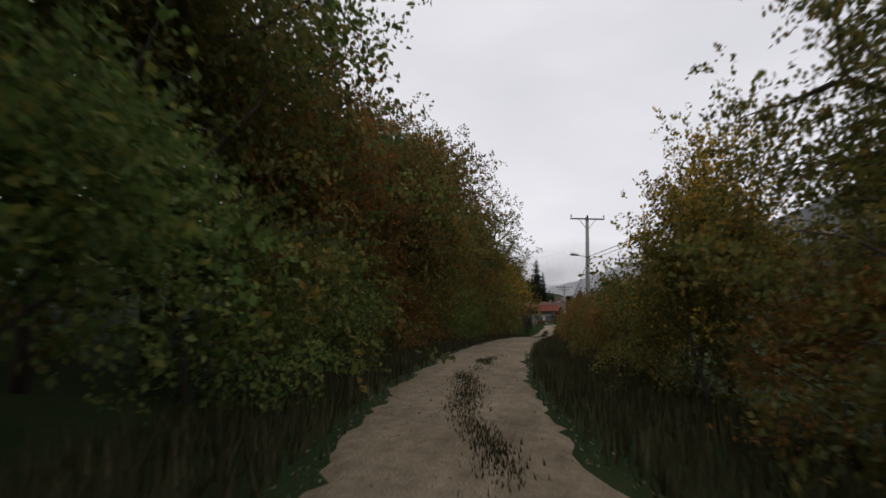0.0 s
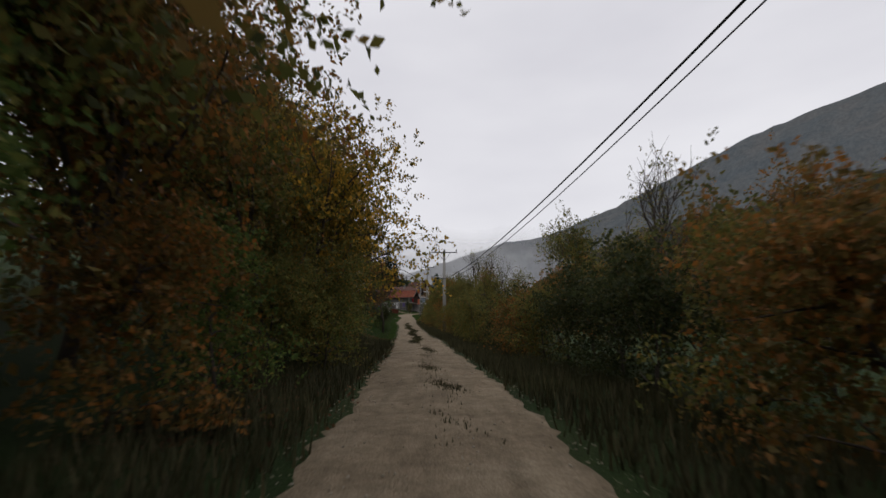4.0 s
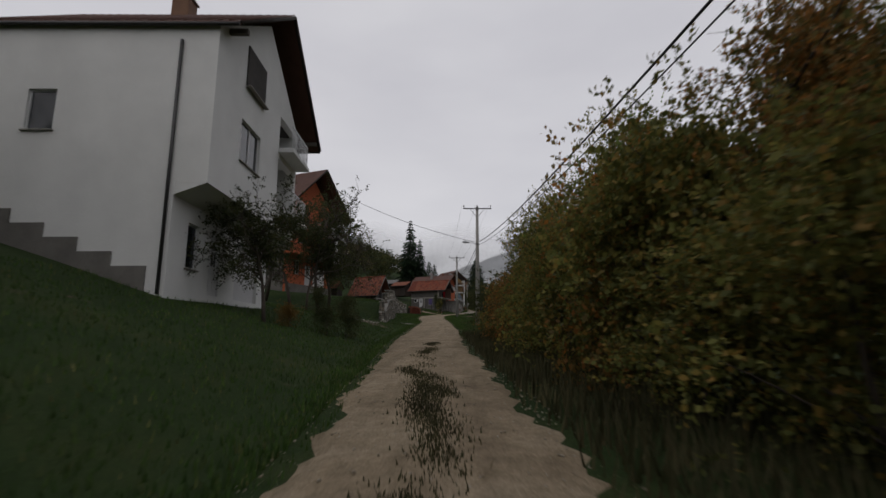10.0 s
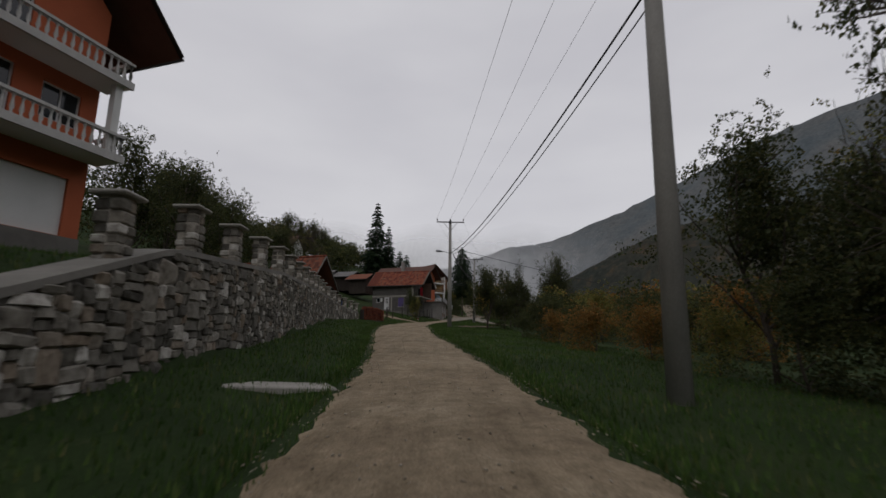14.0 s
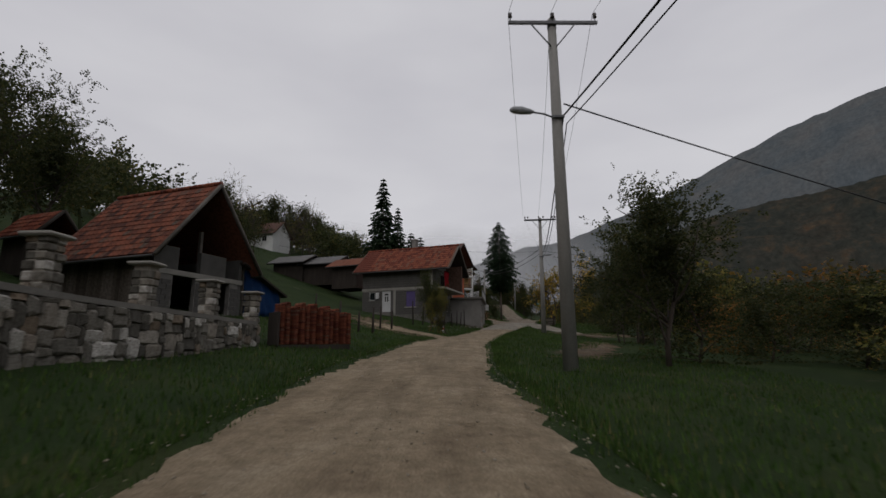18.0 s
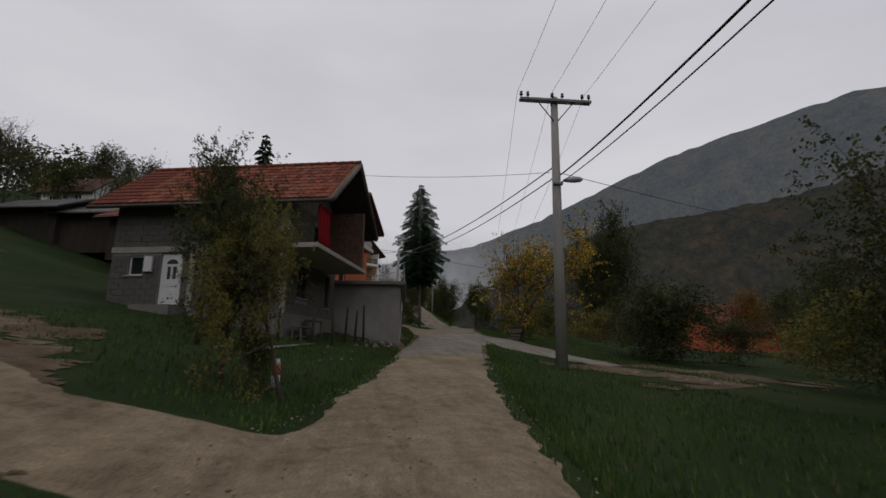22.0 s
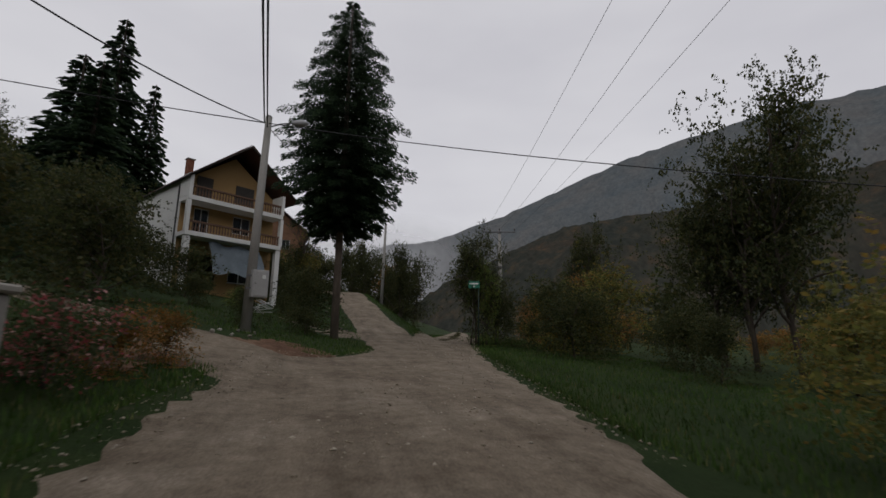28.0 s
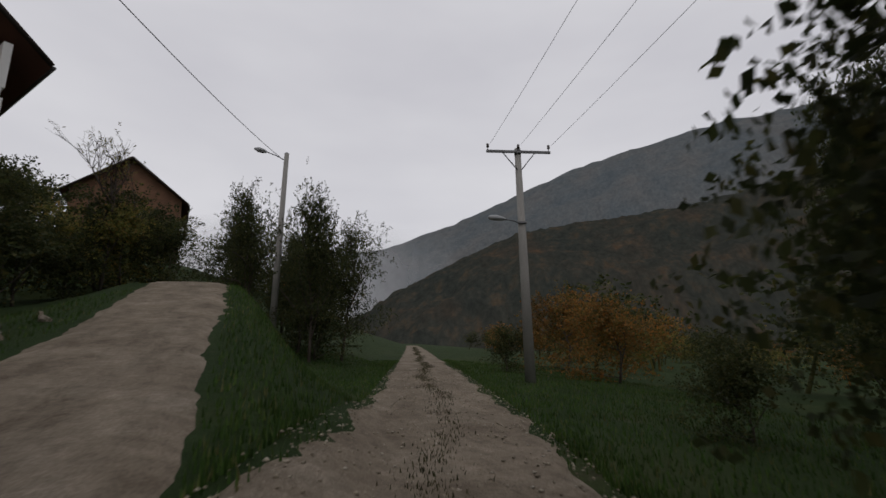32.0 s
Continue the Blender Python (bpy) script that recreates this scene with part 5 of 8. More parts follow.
for s in (0, 1):
    y0, y1, z0, z1 = (-0.5 if s == 0 else RD + 0.5), RD / 2, 4.62 - 0.5 * 0.804, 6.55
    for k in range(14):
        sb = bmesh.new()
        f0, f1 = k / 14, (k + 0.93) / 14
        v = [sb.verts.new((x, y0 + (y1 - y0) * f, z0 + (z1 - z0) * f - 0.03 - d)) for d in (0, 0.02) for x in (-0.66, RL + 1.64) for f in (f0, f1)]
        for fc in ((0, 1, 3, 2), (4, 6, 7, 5), (0, 2, 6, 4), (1, 5, 7, 3), (0, 4, 5, 1), (2, 3, 7, 6)):
            sb.faces.new([v[i] for i in fc])
        bmesh.ops.recalc_face_normals(sb, faces=sb.faces)
        part("soffit_board", sb, DARK_WOOD, roofs[s])
ridge_me = bpy.data.meshes.new("ridge_tile")
rb = tube([(0, 0, 0), (0.34, 0, 0)], [0.1, 0.115], 8)
rb.to_mesh(ridge_me)
rb.free()
ridge_me.materials.append(CLAY)
for k in range(26):
    o = part("ridge_tile", ridge_me, None, roofs[0])
    o.location = (-0.7 + k * 0.34, RD / 2, 6.66)
part("flue_pipe", tube([(4.6, RD / 2 + 0.5, 6.0), (4.6, RD / 2 + 0.5, 6.95)], 0.06, 8), STEEL, block_house)

# ---- garage with terrace, and the terracotta house behind it ----
gzz = 10.3
garage = empty("garage", pose(-10.15, 193.1, gzz, 0, 0, 83.6), "grey plastered garage with double glazed doors and a terrace roof", "garage")
hg = [(0.35, 2.6, 0.55, 2.2), (2.85, 4.9, 0.55, 2.2)]
shell(garage, 6.6, 5.0, 2.65, {"f": hg}, GREY_PLASTER, 0.25)
part("terrace_slab", box((-0.2, -0.25, 2.65), (6.8, 5.1, 2.82), bevel=0.02), PLINTH, garage)
for u0, u1, a, b in hg:
    door = part("garage_door", box((u0, 0.1, a), (u1, 0.15, a + 0.62)), GARAGE_DOOR, garage, "brown double door with glazed upper bars")
    n = int((u1 - u0) / 0.19)
    for k in range(n + 1):
        part("bar", box((u0 + (u1 - u0) * k / n - 0.02, 0.09, a + 0.62), (u0 + (u1 - u0) * k / n + 0.02, 0.14, b)), BALUSTER, door)
    part("pane", box((u0, 0.145, a + 0.62), (u1, 0.155, b)), GLASS, door)
part("door_post", box((2.6, -0.03, 0.0), (2.85, 0.0, 2.3)), CAST, garage)
for a, b in (((0.0, -0.15), (6.6, -0.15)),):
    rail = part("terrace_rail", box((0.0, -0.17, 2.9), (6.6, -0.13, 3.45)), CABINET_GREY, garage, "grey sheet terrace parapet")
    part("handrail", tube([(0, -0.15, 3.6), (6.6, -0.15, 3.6)], 0.025, 8), STEEL, rail)
    for k in range(8):
        part("post", tube([(k * 0.94, -0.15, 2.8), (k * 0.94, -0.15, 3.6)], 0.02, 6), STEEL, rail)
me = bar_mesh(PVC, 0.7, 0.02)
for k in range(14):
    o = part("picket", me, None, garage)
    o.matrix_basis = pose(1.5 + k * 0.135, 0.25 + k * 0.095, 2.82)
part("picket_rail", tube([(1.45, 0.22, 3.5), (3.3, 1.52, 3.5)], 0.03, 6), PVC, garage)

tz = 10.6
TL = 5.4
terracotta_house = empty("terracotta_house", pose(-13.24, 199.83, tz, 0, 0, 70), "terracotta-coloured house with brown gable roof and white bottle balustrade", "house")
shell(terracotta_house, TL, 9.0, 7.7, {"f": [(0.6, 1.6, 5.85, 7.4), (3.3, 4.5, 6.2, 7.3), (0.5, 1.5, 2.9, 4.8)]}, ORANGE, 0.3, 0.0, 9.4)
window(terracotta_house, mf, 0.6, 1.6, 5.85, 7.4, mull=0, sill=False)
window(terracotta_house, mf, 3.3, 4.5, 6.2, 7.3, mull=1)
window(terracotta_house, mf, 0.5, 1.5, 2.9, 4.8, mull=0)
balcony(terracotta_house, [(-0.95, -0.05), (-0.95, -1.05), (3.1, -1.05), (3.1, 0.0)], (-1.05, -1.15, 5.6), (3.2, 0.0, 5.8), BALUSTER, ORANGE, 0.2, 0.62, lip=0.02)
gable_roof(terracotta_house, TL, 9.0, 7.7, 9.4, BROWN_ROOF, "y", 1.0, 0.5, 0.5, 0.14, 0.4, fascia=DARK_WOOD)
chimney(terracotta_house, 1.4, 4.5, 7.9, 10.1, GREY_PLASTER, 0.28)
part("plinth", box((-0.03, -0.04, -0.6), (TL + 0.03, 0.0, 0.7)), PLINTH, terracotta_house)
# ---- ochre house up the bank ----
yz = 13.9
YL, YD = 6.7, 8.0
ochre_house = empty("ochre_house", pose(-15.35, 233.84, yz, 0, 0, 35), "three-storey ochre and white house with brown balustraded balconies", "house")
hy = [(0.9, 1.9, 5.12, 7.0), (3.6, 4.9, 5.7, 6.95), (0.9, 1.9, 7.45, 9.2), (3.6, 4.9, 7.95, 9.2), (0.9, 2.8, 1.6, 3.9), (3.6, 5.2, 2.2, 3.9)]
shell(ochre_house, YL, YD, 8.7, {"f": [h for h in hy if h[3] < 8.7]}, OCHRE, 0.3, 0.0, 11.2)
for h in hy[:2]:
    window(ochre_house, mf, *h, mull=1, sill=False)
for h in hy[2:4]:
    window(ochre_house, pose(0, -0.12, 0), *h, mull=1, sill=False)
    # dark sheet on the wall stands for the unlit room behind each window
    part("window_room_shade", box((h[0] - 0.03, -0.05, h[2] - 0.03), (h[1] + 0.03, 0.0, h[3] + 0.03)), ROOM, ochre_house)
window(ochre_house, mf, *hy[5], mull=1)
part("side_render", box((-0.03, 0.0, 0.0), (-0.004, YD, 8.7)), WHITE, ochre_house, "pale side wall")
for z in (5.09, 7.42):
    balcony(ochre_house, [(0.2, -1.25), (YL - 0.25, -1.25)], (-0.1, -1.42, z - 0.3), (YL - 0.05, 0.0, z), BROWN_BALUSTER, WHITE, 0.19, 0.62, lip=0.0)
for x in (-0.1, YL - 0.2):
    part("balcony_wall", box((x, -1.4, 7.43), (x + 0.22, 0.0, 8.9)), WHITE, ochre_house)
    part("balcony_wall", box((x, -1.4, 5.1), (x + 0.22, -1.05, 7.1)), WHITE, ochre_house)
part("corner_pier", box((YL - 0.4, -1.35, 0.0), (YL - 0.05, -1.0, 4.78)), WHITE, ochre_house)
part("corner_pier", box((-0.05, -1.35, 0.0), (0.3, -1.0, 4.78)), WHITE, ochre_house)
for r in gable_roof(ochre_house, YL, YD, 9.1, 11.84, BROWN_ROOF, "y", 1.5, 0.4, 0.6, 0.14, 0.35, fascia=DARK_WOOD):
    r.location.x += 0.4
chimney(ochre_house, 1.6, 3.5, 9.6, 11.4, CLAY, 0.22)
part("downpipe", tube([(-0.08, 0.3, 8.4), (-0.08, 0.3, 0.3)], 0.05, 8), GUTTER, ochre_house)

BOARD = tile_material("weathered_board", [(0.0, (0.05, 0.04, 0.032)), (0.5, (0.09, 0.075, 0.06)), (1.0, (0.15, 0.13, 0.11))])
PALE_BOARD = tile_material("pale_board", [(0.0, (0.08, 0.07, 0.058)), (0.5, (0.17, 0.15, 0.125)), (1.0, (0.29, 0.265, 0.23))])
# ---- timber barn with old tiles, its lean-to and the small shed ----
bn_z = gz(-23.5, 168.5) - 0.3
barn = empty("barn", pose(-28.6, 167.8, bn_z, 0, 0, -17.5), "old timber and block barn with sagging mossy clay-tile roof", "barn")
BL, BD, BE, BA = 5.0, 4.6, 12.75 - bn_z, 15.6 - bn_z
for k in range(25):
    part("front_board", box((k * 0.2, 0.0, 0), (k * 0.2 + 0.185, 0.03 + 0.006 * (k % 3), BE)), BOARD, barn)
part("back_wall", box((0, BD - 0.2, 0), (BL, BD, BE)), BLOCK, barn)
part("side_wall", box((0, 0.04, 0), (0.2, BD - 0.2, BE)), BLOCK, barn)
mb_ = face_matrix("r", BL, BD)
lower = bmesh.new()
panel(lower, BD, 0, BE - 1.15, [(0.9, 2.0, 0.3, 1.7), (2.9, 3.9, 0.3, 1.7)], 0.2, mb_)
part("gable_wall", lower, MORTAR, barn)
block_courses(barn, mb_, BD, 0.1, BE - 1.2, [(0.9, 2.0, 0.3, 1.7), (2.9, 3.9, 0.3, 1.7)], 0.2, 0.42, BLOCK, 21, 120)
part("beam", box((BL - 0.25, -0.05, BE - 1.15), (BL + 0.03, BD + 0.05, BE - 0.95)), CAST, barn)
for a, b in ((0.0, 1.1), (2.2, 3.6)):
    bm = bmesh.new()
    add_box(bm, (BL - 0.2, a, BE - 0.95), (BL, b, BE - 0.05))
    part("half_wall", bm, BLOCK, barn, "raw concrete block half wall in the open gable")
for y in (0.1, BD / 2, BD - 0.15):
    part("post", box((BL - 0.35, y, 0), (BL - 0.22, y + 0.13, BE + (0.9 if y == BD / 2 else 0))), GREY_WOOD, barn)
part("loft_floor", box((0.2, 0.05, BE - 1.1), (BL - 0.26, BD - 0.2, BE - 1.0)), DARK_WOOD, barn)
broofs = gable_roof(barn, BL, BD, BE, BA, OLD_CLAY, "x", 0.4, 0.65, 0.55, 0.08, 0.0, fascia=GREY_WOOD)
fm, flen = slope_frame(BD, BE, BA, 0.55, 0.4, 0.08)
tile_slope(broofs[0], fm, BL + 1.05, flen, 0.25, 0.33, OLD_CLAY, 300, True, 5, 0.01)
for k in range(18):
    o = part("ridge_tile", ridge_me, None, broofs[0])
    o.location = (-0.4 + k * 0.335, BD / 2, BA + 0.1)
lean = empty("lean_to", barn.matrix_basis @ pose(BL - 0.6, BD + 0.05, 0), "lean-to beside the barn, closed with a blue tarpaulin", "shed")
bm = bmesh.new()
v = [bm.verts.new(q) for q in ((-3, -0.2, BE - 0.2), (0.9, -0.2, BE - 0.2), (0.9, 3.0, BE - 1.47), (-3, 3.0, BE - 1.47), (-3, -0.2, BE - 0.1), (0.9, -0.2, BE - 0.1), (0.9, 3.0, BE - 1.37), (-3, 3.0, BE - 1.37))]
for f in ((3, 2, 1, 0), (4, 5, 6, 7), (0, 1, 5, 4), (1, 2, 6, 5), (2, 3, 7, 6), (3, 0, 4, 7)):
    bm.faces.new([v[i] for i in f])
part("roof", bm, DARK_WOOD, lean)
for y in (0.1, 1.4, 2.7):
    part("post", box((0.5, y, 0), (0.62, y + 0.12, BE - 0.3 - 0.39 * y)), GREY_WOOD, lean)
tarp = bmesh.new()
rows = [[tarp.verts.new((0.66 + 0.05 * math.sin(i * 1.3 + k), 0.1 + 2.6 * i / 18, 0.35 + (BE - 0.75 - 0.055 * i) * k / 6 + 0.03 * math.sin(i * 0.9) * (k == 6))) for i in range(19)] for k in range(7)]
for r0, r1 in zip(rows, rows[1:]):
    for k in range(18):
        tarp.faces.new((r0[k], r0[k + 1], r1[k + 1], r1[k])).smooth = True
bmesh.ops.solidify(tarp, geom=tarp.faces[:], thickness=0.01)
part("tarpaulin", tarp, BLUE_TARP, lean, "creased blue tarpaulin")

sh_z = gz(-32.5, 171) - 0.1
small_shed = empty("garden_shed", pose(-33.6, 170.2, sh_z, 0, 0, -17), "small wooden shed with a red tile roof", "shed")
part("body", box((0, 0, 0), (2.2, 1.8, 14.2 - sh_z)), DARK_WOOD, small_shed)
sr = gable_roof(small_shed, 2.2, 1.8, 14.1 - sh_z, 15.2 - sh_z, CLAY, "x", 0.25, 0.25, 0.25, 0.07)
fm, flen = slope_frame(1.8, 14.1 - sh_z, 15.2 - sh_z, 0.25, 0.25, 0.07)
tile_slope(sr[0], fm, 2.7, flen, 0.25, 0.33, CLAY, 80, True, 8)


# ---- outhouses and far houses on the slope ----
def outhouse(name, x, y, ang, L, D, he, ha, wall, roof, label, holes=(), ridge="x", sink=0.3, zz=None):
    z = (gz(x, y) if zz is None else zz) - sink
    h = empty(name, pose(x, y, z, 0, 0, ang), label, "shed" if "shed" in name else "house")
    shell(h, L, D, he, {"f": list(holes)}, wall, 0.25, 0.0, ha, ridge)
    for w in holes:
        window(h, mf, *w, mull=1 if w[1] - w[0] > 0.9 else 0)
    gable_roof(h, L, D, he - 0.05, ha, roof, ridge, 0.6, 0.5, 0.5, 0.12, 0.45)
    return h


GREY_ROOF = shaded("grey_roof_sheet", (0.15, 0.145, 0.14), 0.2, 1.0, 30, 0.7, 0.1, 0.004)
outhouse("wooden_shed", -34.4, 205.6, -15, 4.0, 4.0, 2.6, 3.5, DARK_WOOD, GREY_ROOF, "dark timber shed with a grey sheet roof", zz=16.6)
outhouse("hay_shed", -30.6, 205.0, -15, 4.2, 4.0, 2.7, 3.6, DARK_WOOD, GREY_ROOF, "weathered hay shed with a rusty grey roof", zz=16.2)
outhouse("tool_shed", -26.3, 202.0, -20, 3.2, 3.4, 2.7, 3.5, DARK_WOOD, CLAY, "small shed with a low red tile roof", zz=15.4)
outhouse("white_cottage", -59.9, 252.0, -12, 8.0, 7.0, 4.4, 7.3, WHITE, BROWN_ROOF, "white two-storey cottage with brown roof on the slope", ((1.2, 2.1, 2.4, 3.6), (5.2, 6.3, 2.4, 3.6)), "x", 0.3, 29.7)
outhouse("brown_roof_house", -15.4, 262.0, 8, 7.5, 8.0, 4.0, 6.9, GARAGE_DOOR, BROWN_ROOF, "brick house with brown roof above the branch road", ((2.0, 3.0, 1.6, 2.8), (4.6, 5.6, 1.6, 2.8)), "y", 0.6, 22.6)

# ---- orange shed down on the right-hand meadow ----
os_z = gz(15.0, 208.6) - 0.25
orange_shed = empty("orange_shed", pose(18.4, 208.8, os_z, 0, 0, 4), "low orange rendered outbuilding with an old tile roof", "shed")
shell(orange_shed, 7.2, 4.3, 2.2, {"f": [(2.6, 3.5, 0.2, 1.95)]}, ORANGE, 0.25, 0.0, 4.3, ridge="x")
part("door", box((2.6, 0.08, 0.2), (3.5, 0.13, 1.95)), DARK_WOOD, orange_shed)
gable_roof(orange_shed, 7.2, 4.3, 2.2, 4.3, OLD_CLAY, "x", 0.4, 0.4, 0.45, 0.1, 0.3)
ladder = empty("ladder", orange_shed.matrix_basis @ pose(2.9, -0.95, 0.1, -32, 0, 0), "pale ladder leaning on the eave of the orange shed", "ladder")
for x in (-0.2, 0.2):
    part("rail", tube([(x, 0, 0), (x, 0, 3.5)], 0.03, 6), PALE_BOARD, ladder)
for k in range(11):
    part("rung", tube([(-0.2, 0, 0.25 + 0.3 * k), (0.2, 0, 0.25 + 0.3 * k)], 0.02, 5), PALE_BOARD, ladder)

# ---- retaining wall of field stones ----
stone_wall = empty("stone_wall", Matrix.Identity(4), "long retaining wall of rough field stones with capped pillars", "wall")


def stone_mesh(seed):
    rng = random.Random(seed)
    bm = bmesh.new()
    bmesh.ops.create_cube(bm, size=1.0)
    bmesh.ops.bevel(bm, geom=bm.edges[:], offset=0.17, segments=1, affect="EDGES")
    for v in bm.verts:
        v.co += Vector((rng.uniform(-1, 1), rng.uniform(-1, 1), rng.uniform(-1, 1))) * 0.085
    me = bpy.data.meshes.new("stone")
    bm.to_mesh(me)
    bm.free()
    me.materials.append(STONE)
    return me


STONES = [stone_mesh(k) for k in range(9)]
STONE_NP = [(np.array([v.co[:] for v in m.vertices]), [tuple(p.vertices) for p in m.polygons]) for m in STONES]


def wall_core(ys):
    bm = bmesh.new()
    prev = None
    for y in ys:
        x, zt = float(wall_x(y)), float(wall_top(y))
        zb = gz(x + 0.25, y) - 0.5
        ring = [bm.verts.new(q) for q in ((x + 0.072, y, zb), (x + 0.072, y, zt), (x - 0.42, y, zt), (x - 0.42, y, zb))]
        if prev:
            for k in range(4):
                bm.faces.new((prev[k], ring[k], ring[(k + 1) % 4], prev[(k + 1) % 4]))
        else:
            bm.faces.new(ring)
        prev = ring
    bm.faces.new(prev[::-1])
    bmesh.ops.recalc_face_normals(bm, faces=bm.faces)
    return bm


# mortar whose colour also carries the shadow in the joints
WALL_JOINT = shaded("wall_mortar_joint_shade", (0.085, 0.08, 0.07), 0.3, 3.0, 60, 0.95, 0.4, 0.008)
WY = np.arange(122.1, 162.2, 0.6)
part("core", wall_core(WY), WALL_JOINT, stone_wall, "grey mortar between the stones, darkened for joint shadow")
rng = random.Random(77)
spots = []
CELL = 0.06
NY, NZ = int(39.8 / CELL), 46
taken = np.zeros((NY, NZ), bool)
for j in range(NZ):
    for i in range(NY):
        if taken[i, j]:
            continue
        big = rng.random() < (0.08 if i * CELL < 24 else 0.35)
        w, h = (rng.randint(5, 9), rng.randint(3, 6)) if big else (rng.randint(3, 8), rng.randint(2, 3 if i * CELL < 24 else 5))
        run = 0
        while run < w and i + run < NY and not taken[i + run, j]:
            run += 1
        w, h = run, min(h, NZ - j)
        taken[i:i + w, j:j + h] = True
        y = 122.1 + (i + w / 2) * CELL
        x = float(wall_x(y))
        zb, zt = gz(x + 0.6, y) - 0.12, float(wall_top(y))
        z0, z1 = zb + j * CELL, min(zb + (j + h) * CELL, zt)
        if z1 - z0 < 0.07:
            continue
        slope = (float(wall_x(y + 0.2)) - float(wall_x(y - 0.2))) / 0.4
        m = pose(x + 0.02 + rng.uniform(-0.015, 0.025), y, (z0 + z1) / 2, rng.uniform(-4, 4), rng.uniform(-3, 3), -math.degrees(math.atan(slope)) + rng.uniform(-3, 3)) @ Matrix.Diagonal((0.2, w * CELL * 1.03, (z1 - z0) * 1.03, 1))
        spots.append((abs(y - 152), m, rng.randrange(9)))
spots.sort(key=lambda s: s[0])
for _, m, k in spots[:300]:
    o = part("stone", STONES[k], None, stone_wall)
    o.matrix_basis = m
vs, fs, base = [], [], 0
for _, m, k in spots[300:]:
    a = np.array(m)
    bv, bf = STONE_NP[k]
    vs.append(bv @ a[:3, :3].T + a[:3, 3])
    fs += [tuple(i + base for i in f) for f in bf]
    base += len(bv)
tagged(part("stones", mesh_of("stones", np.concatenate(vs).tolist(), fs, STONE_JOINED), None, stone_wall), kind="stuff")
cope = bmesh.new()
prev = None
for y in WY:
    x, zt = float(wall_x(y)), float(wall_top(y))
    ring = [cope.verts.new(q) for q in ((x + 0.11, y, zt), (x + 0.11, y, zt + 0.09), (x - 0.46, y, zt + 0.1), (x - 0.46, y, zt))]
    if prev:
        for k in range(4):
            cope.faces.new((prev[k], ring[k], ring[(k + 1) % 4], prev[(k + 1) % 4]))
    prev = ring
bmesh.ops.recalc_face_normals(cope, faces=cope.faces)
part("coping", cope, COPING, stone_wall, "cast concrete coping")
for y in [122.2] + [124.9 + 2.18 * k for k in range(18)]:
    if y > 162:
        break
    x, zt = float(wall_x(y)) - 0.19, float(wall_top(y))
    top = zt + (0.86 if y > 123 else 0.8)
    z = gz(x + 0.5, y) - 0.2 if y < 123 else zt - 0.05
    pb = bmesh.new()
    add_box(pb, (x - 0.14, y - 0.14, z), (x + 0.14, y + 0.14, top))
    while z < top - 0.08:
        hh = rng.uniform(0.11, 0.17)
        for sx, sy in ((-1, -1), (1, -1), (1, 1), (-1, 1)):
            e1, e2 = rng.uniform(0.14, 0.19), rng.uniform(0.13, 0.18)
            add_box(pb, (x + min(0, sx * e1) + sx * 0.005, y + min(0, sy * e2) + sy * 0.005, z), (x + max(0, sx * e1) + sx * 0.005, y + max(0, sy * e2) + sy * 0.005, z + hh - 0.015), None, 0.018)
        z += hh
    pil = part("pillar", pb, STONE_JOINED, stone_wall, "square field-stone pillar")
    cap = box((x - 0.24, y - 0.24, top), (x + 0.24, y + 0.24, top + 0.06), bevel=0.02)
    part("cap", cap, CAST, pil, "flat concrete cap")

# ---- stacks of spare roof tiles ----
slab = part("concrete_slab", box((-0.8, -0.35, -0.1), (0.8, 0.35, 0.05), bevel=0.02), CAST)
slab.matrix_basis = pose(-13.2, 126.4, gz(-13.2, 126.4) + 0.02, 2, 3, 25)
tagged(slab, "pale concrete slab lying in the grass", "slab")
tile_stack = empty("roof_tile_stack", pose(-17.6, 162.35, gz(-16.9, 163.3) + 0.03, 0, 0, 52), "rows of reddish clay roof tiles stacked on the grass", "tile stack")
tb = bmesh.new()
vsx = [(-0.11, 0.0), (-0.06, 0.03), (0.06, 0.03), (0.11, 0.0), (0.06, 0.012), (-0.06, 0.012)]
r0 = [tb.verts.new((x, -0.2, z)) for x, z in vsx]
r1 = [tb.verts.new((x, 0.2, z)) for x, z in vsx]
tb.faces.new(r0)
tb.faces.new(r1[::-1])
for k in range(6):
    tb.faces.new((r0[k], r1[k], r1[(k + 1) % 6], r0[(k + 1) % 6]))
bmesh.ops.recalc_face_normals(tb, faces=tb.faces)
stack_me = bpy.data.meshes.new("tile")
tb.to_mesh(stack_me)
tb.free()
stack_me.materials.append(CLAY)
for c in range(12):
    for r in range((21, 22, 20, 22, 21, 22, 20, 21, 19, 20, 18, 18)[c]):
        o = part("tile", stack_me, None, tile_stack)
        o.matrix_basis = pose(0.1 + c * 0.215, rng.uniform(-0.012, 0.012) + 0.05 * math.sin(c * 1.7) + 0.002 * r * math.sin(c * 2.3), 0.06 + r * 0.054, rng.uniform(-1.5, 1.5), rng.uniform(-1.5, 1.5) + 2.0 * math.sin(c * 1.3), rng.uniform(-3, 3)) @ Matrix.Diagonal((0.74, 0.9, 1.9, 1))
part("pallet", box((-0.05, -0.2, -0.1), (2.5, 0.2, 0.05)), DARK_WOOD, tile_stack)
part("end_board", box((-0.1, -0.24, 0.05), (-0.03, 0.24, 0.95)), DARK_WOOD, tile_stack, "dark board at the end of the stack")

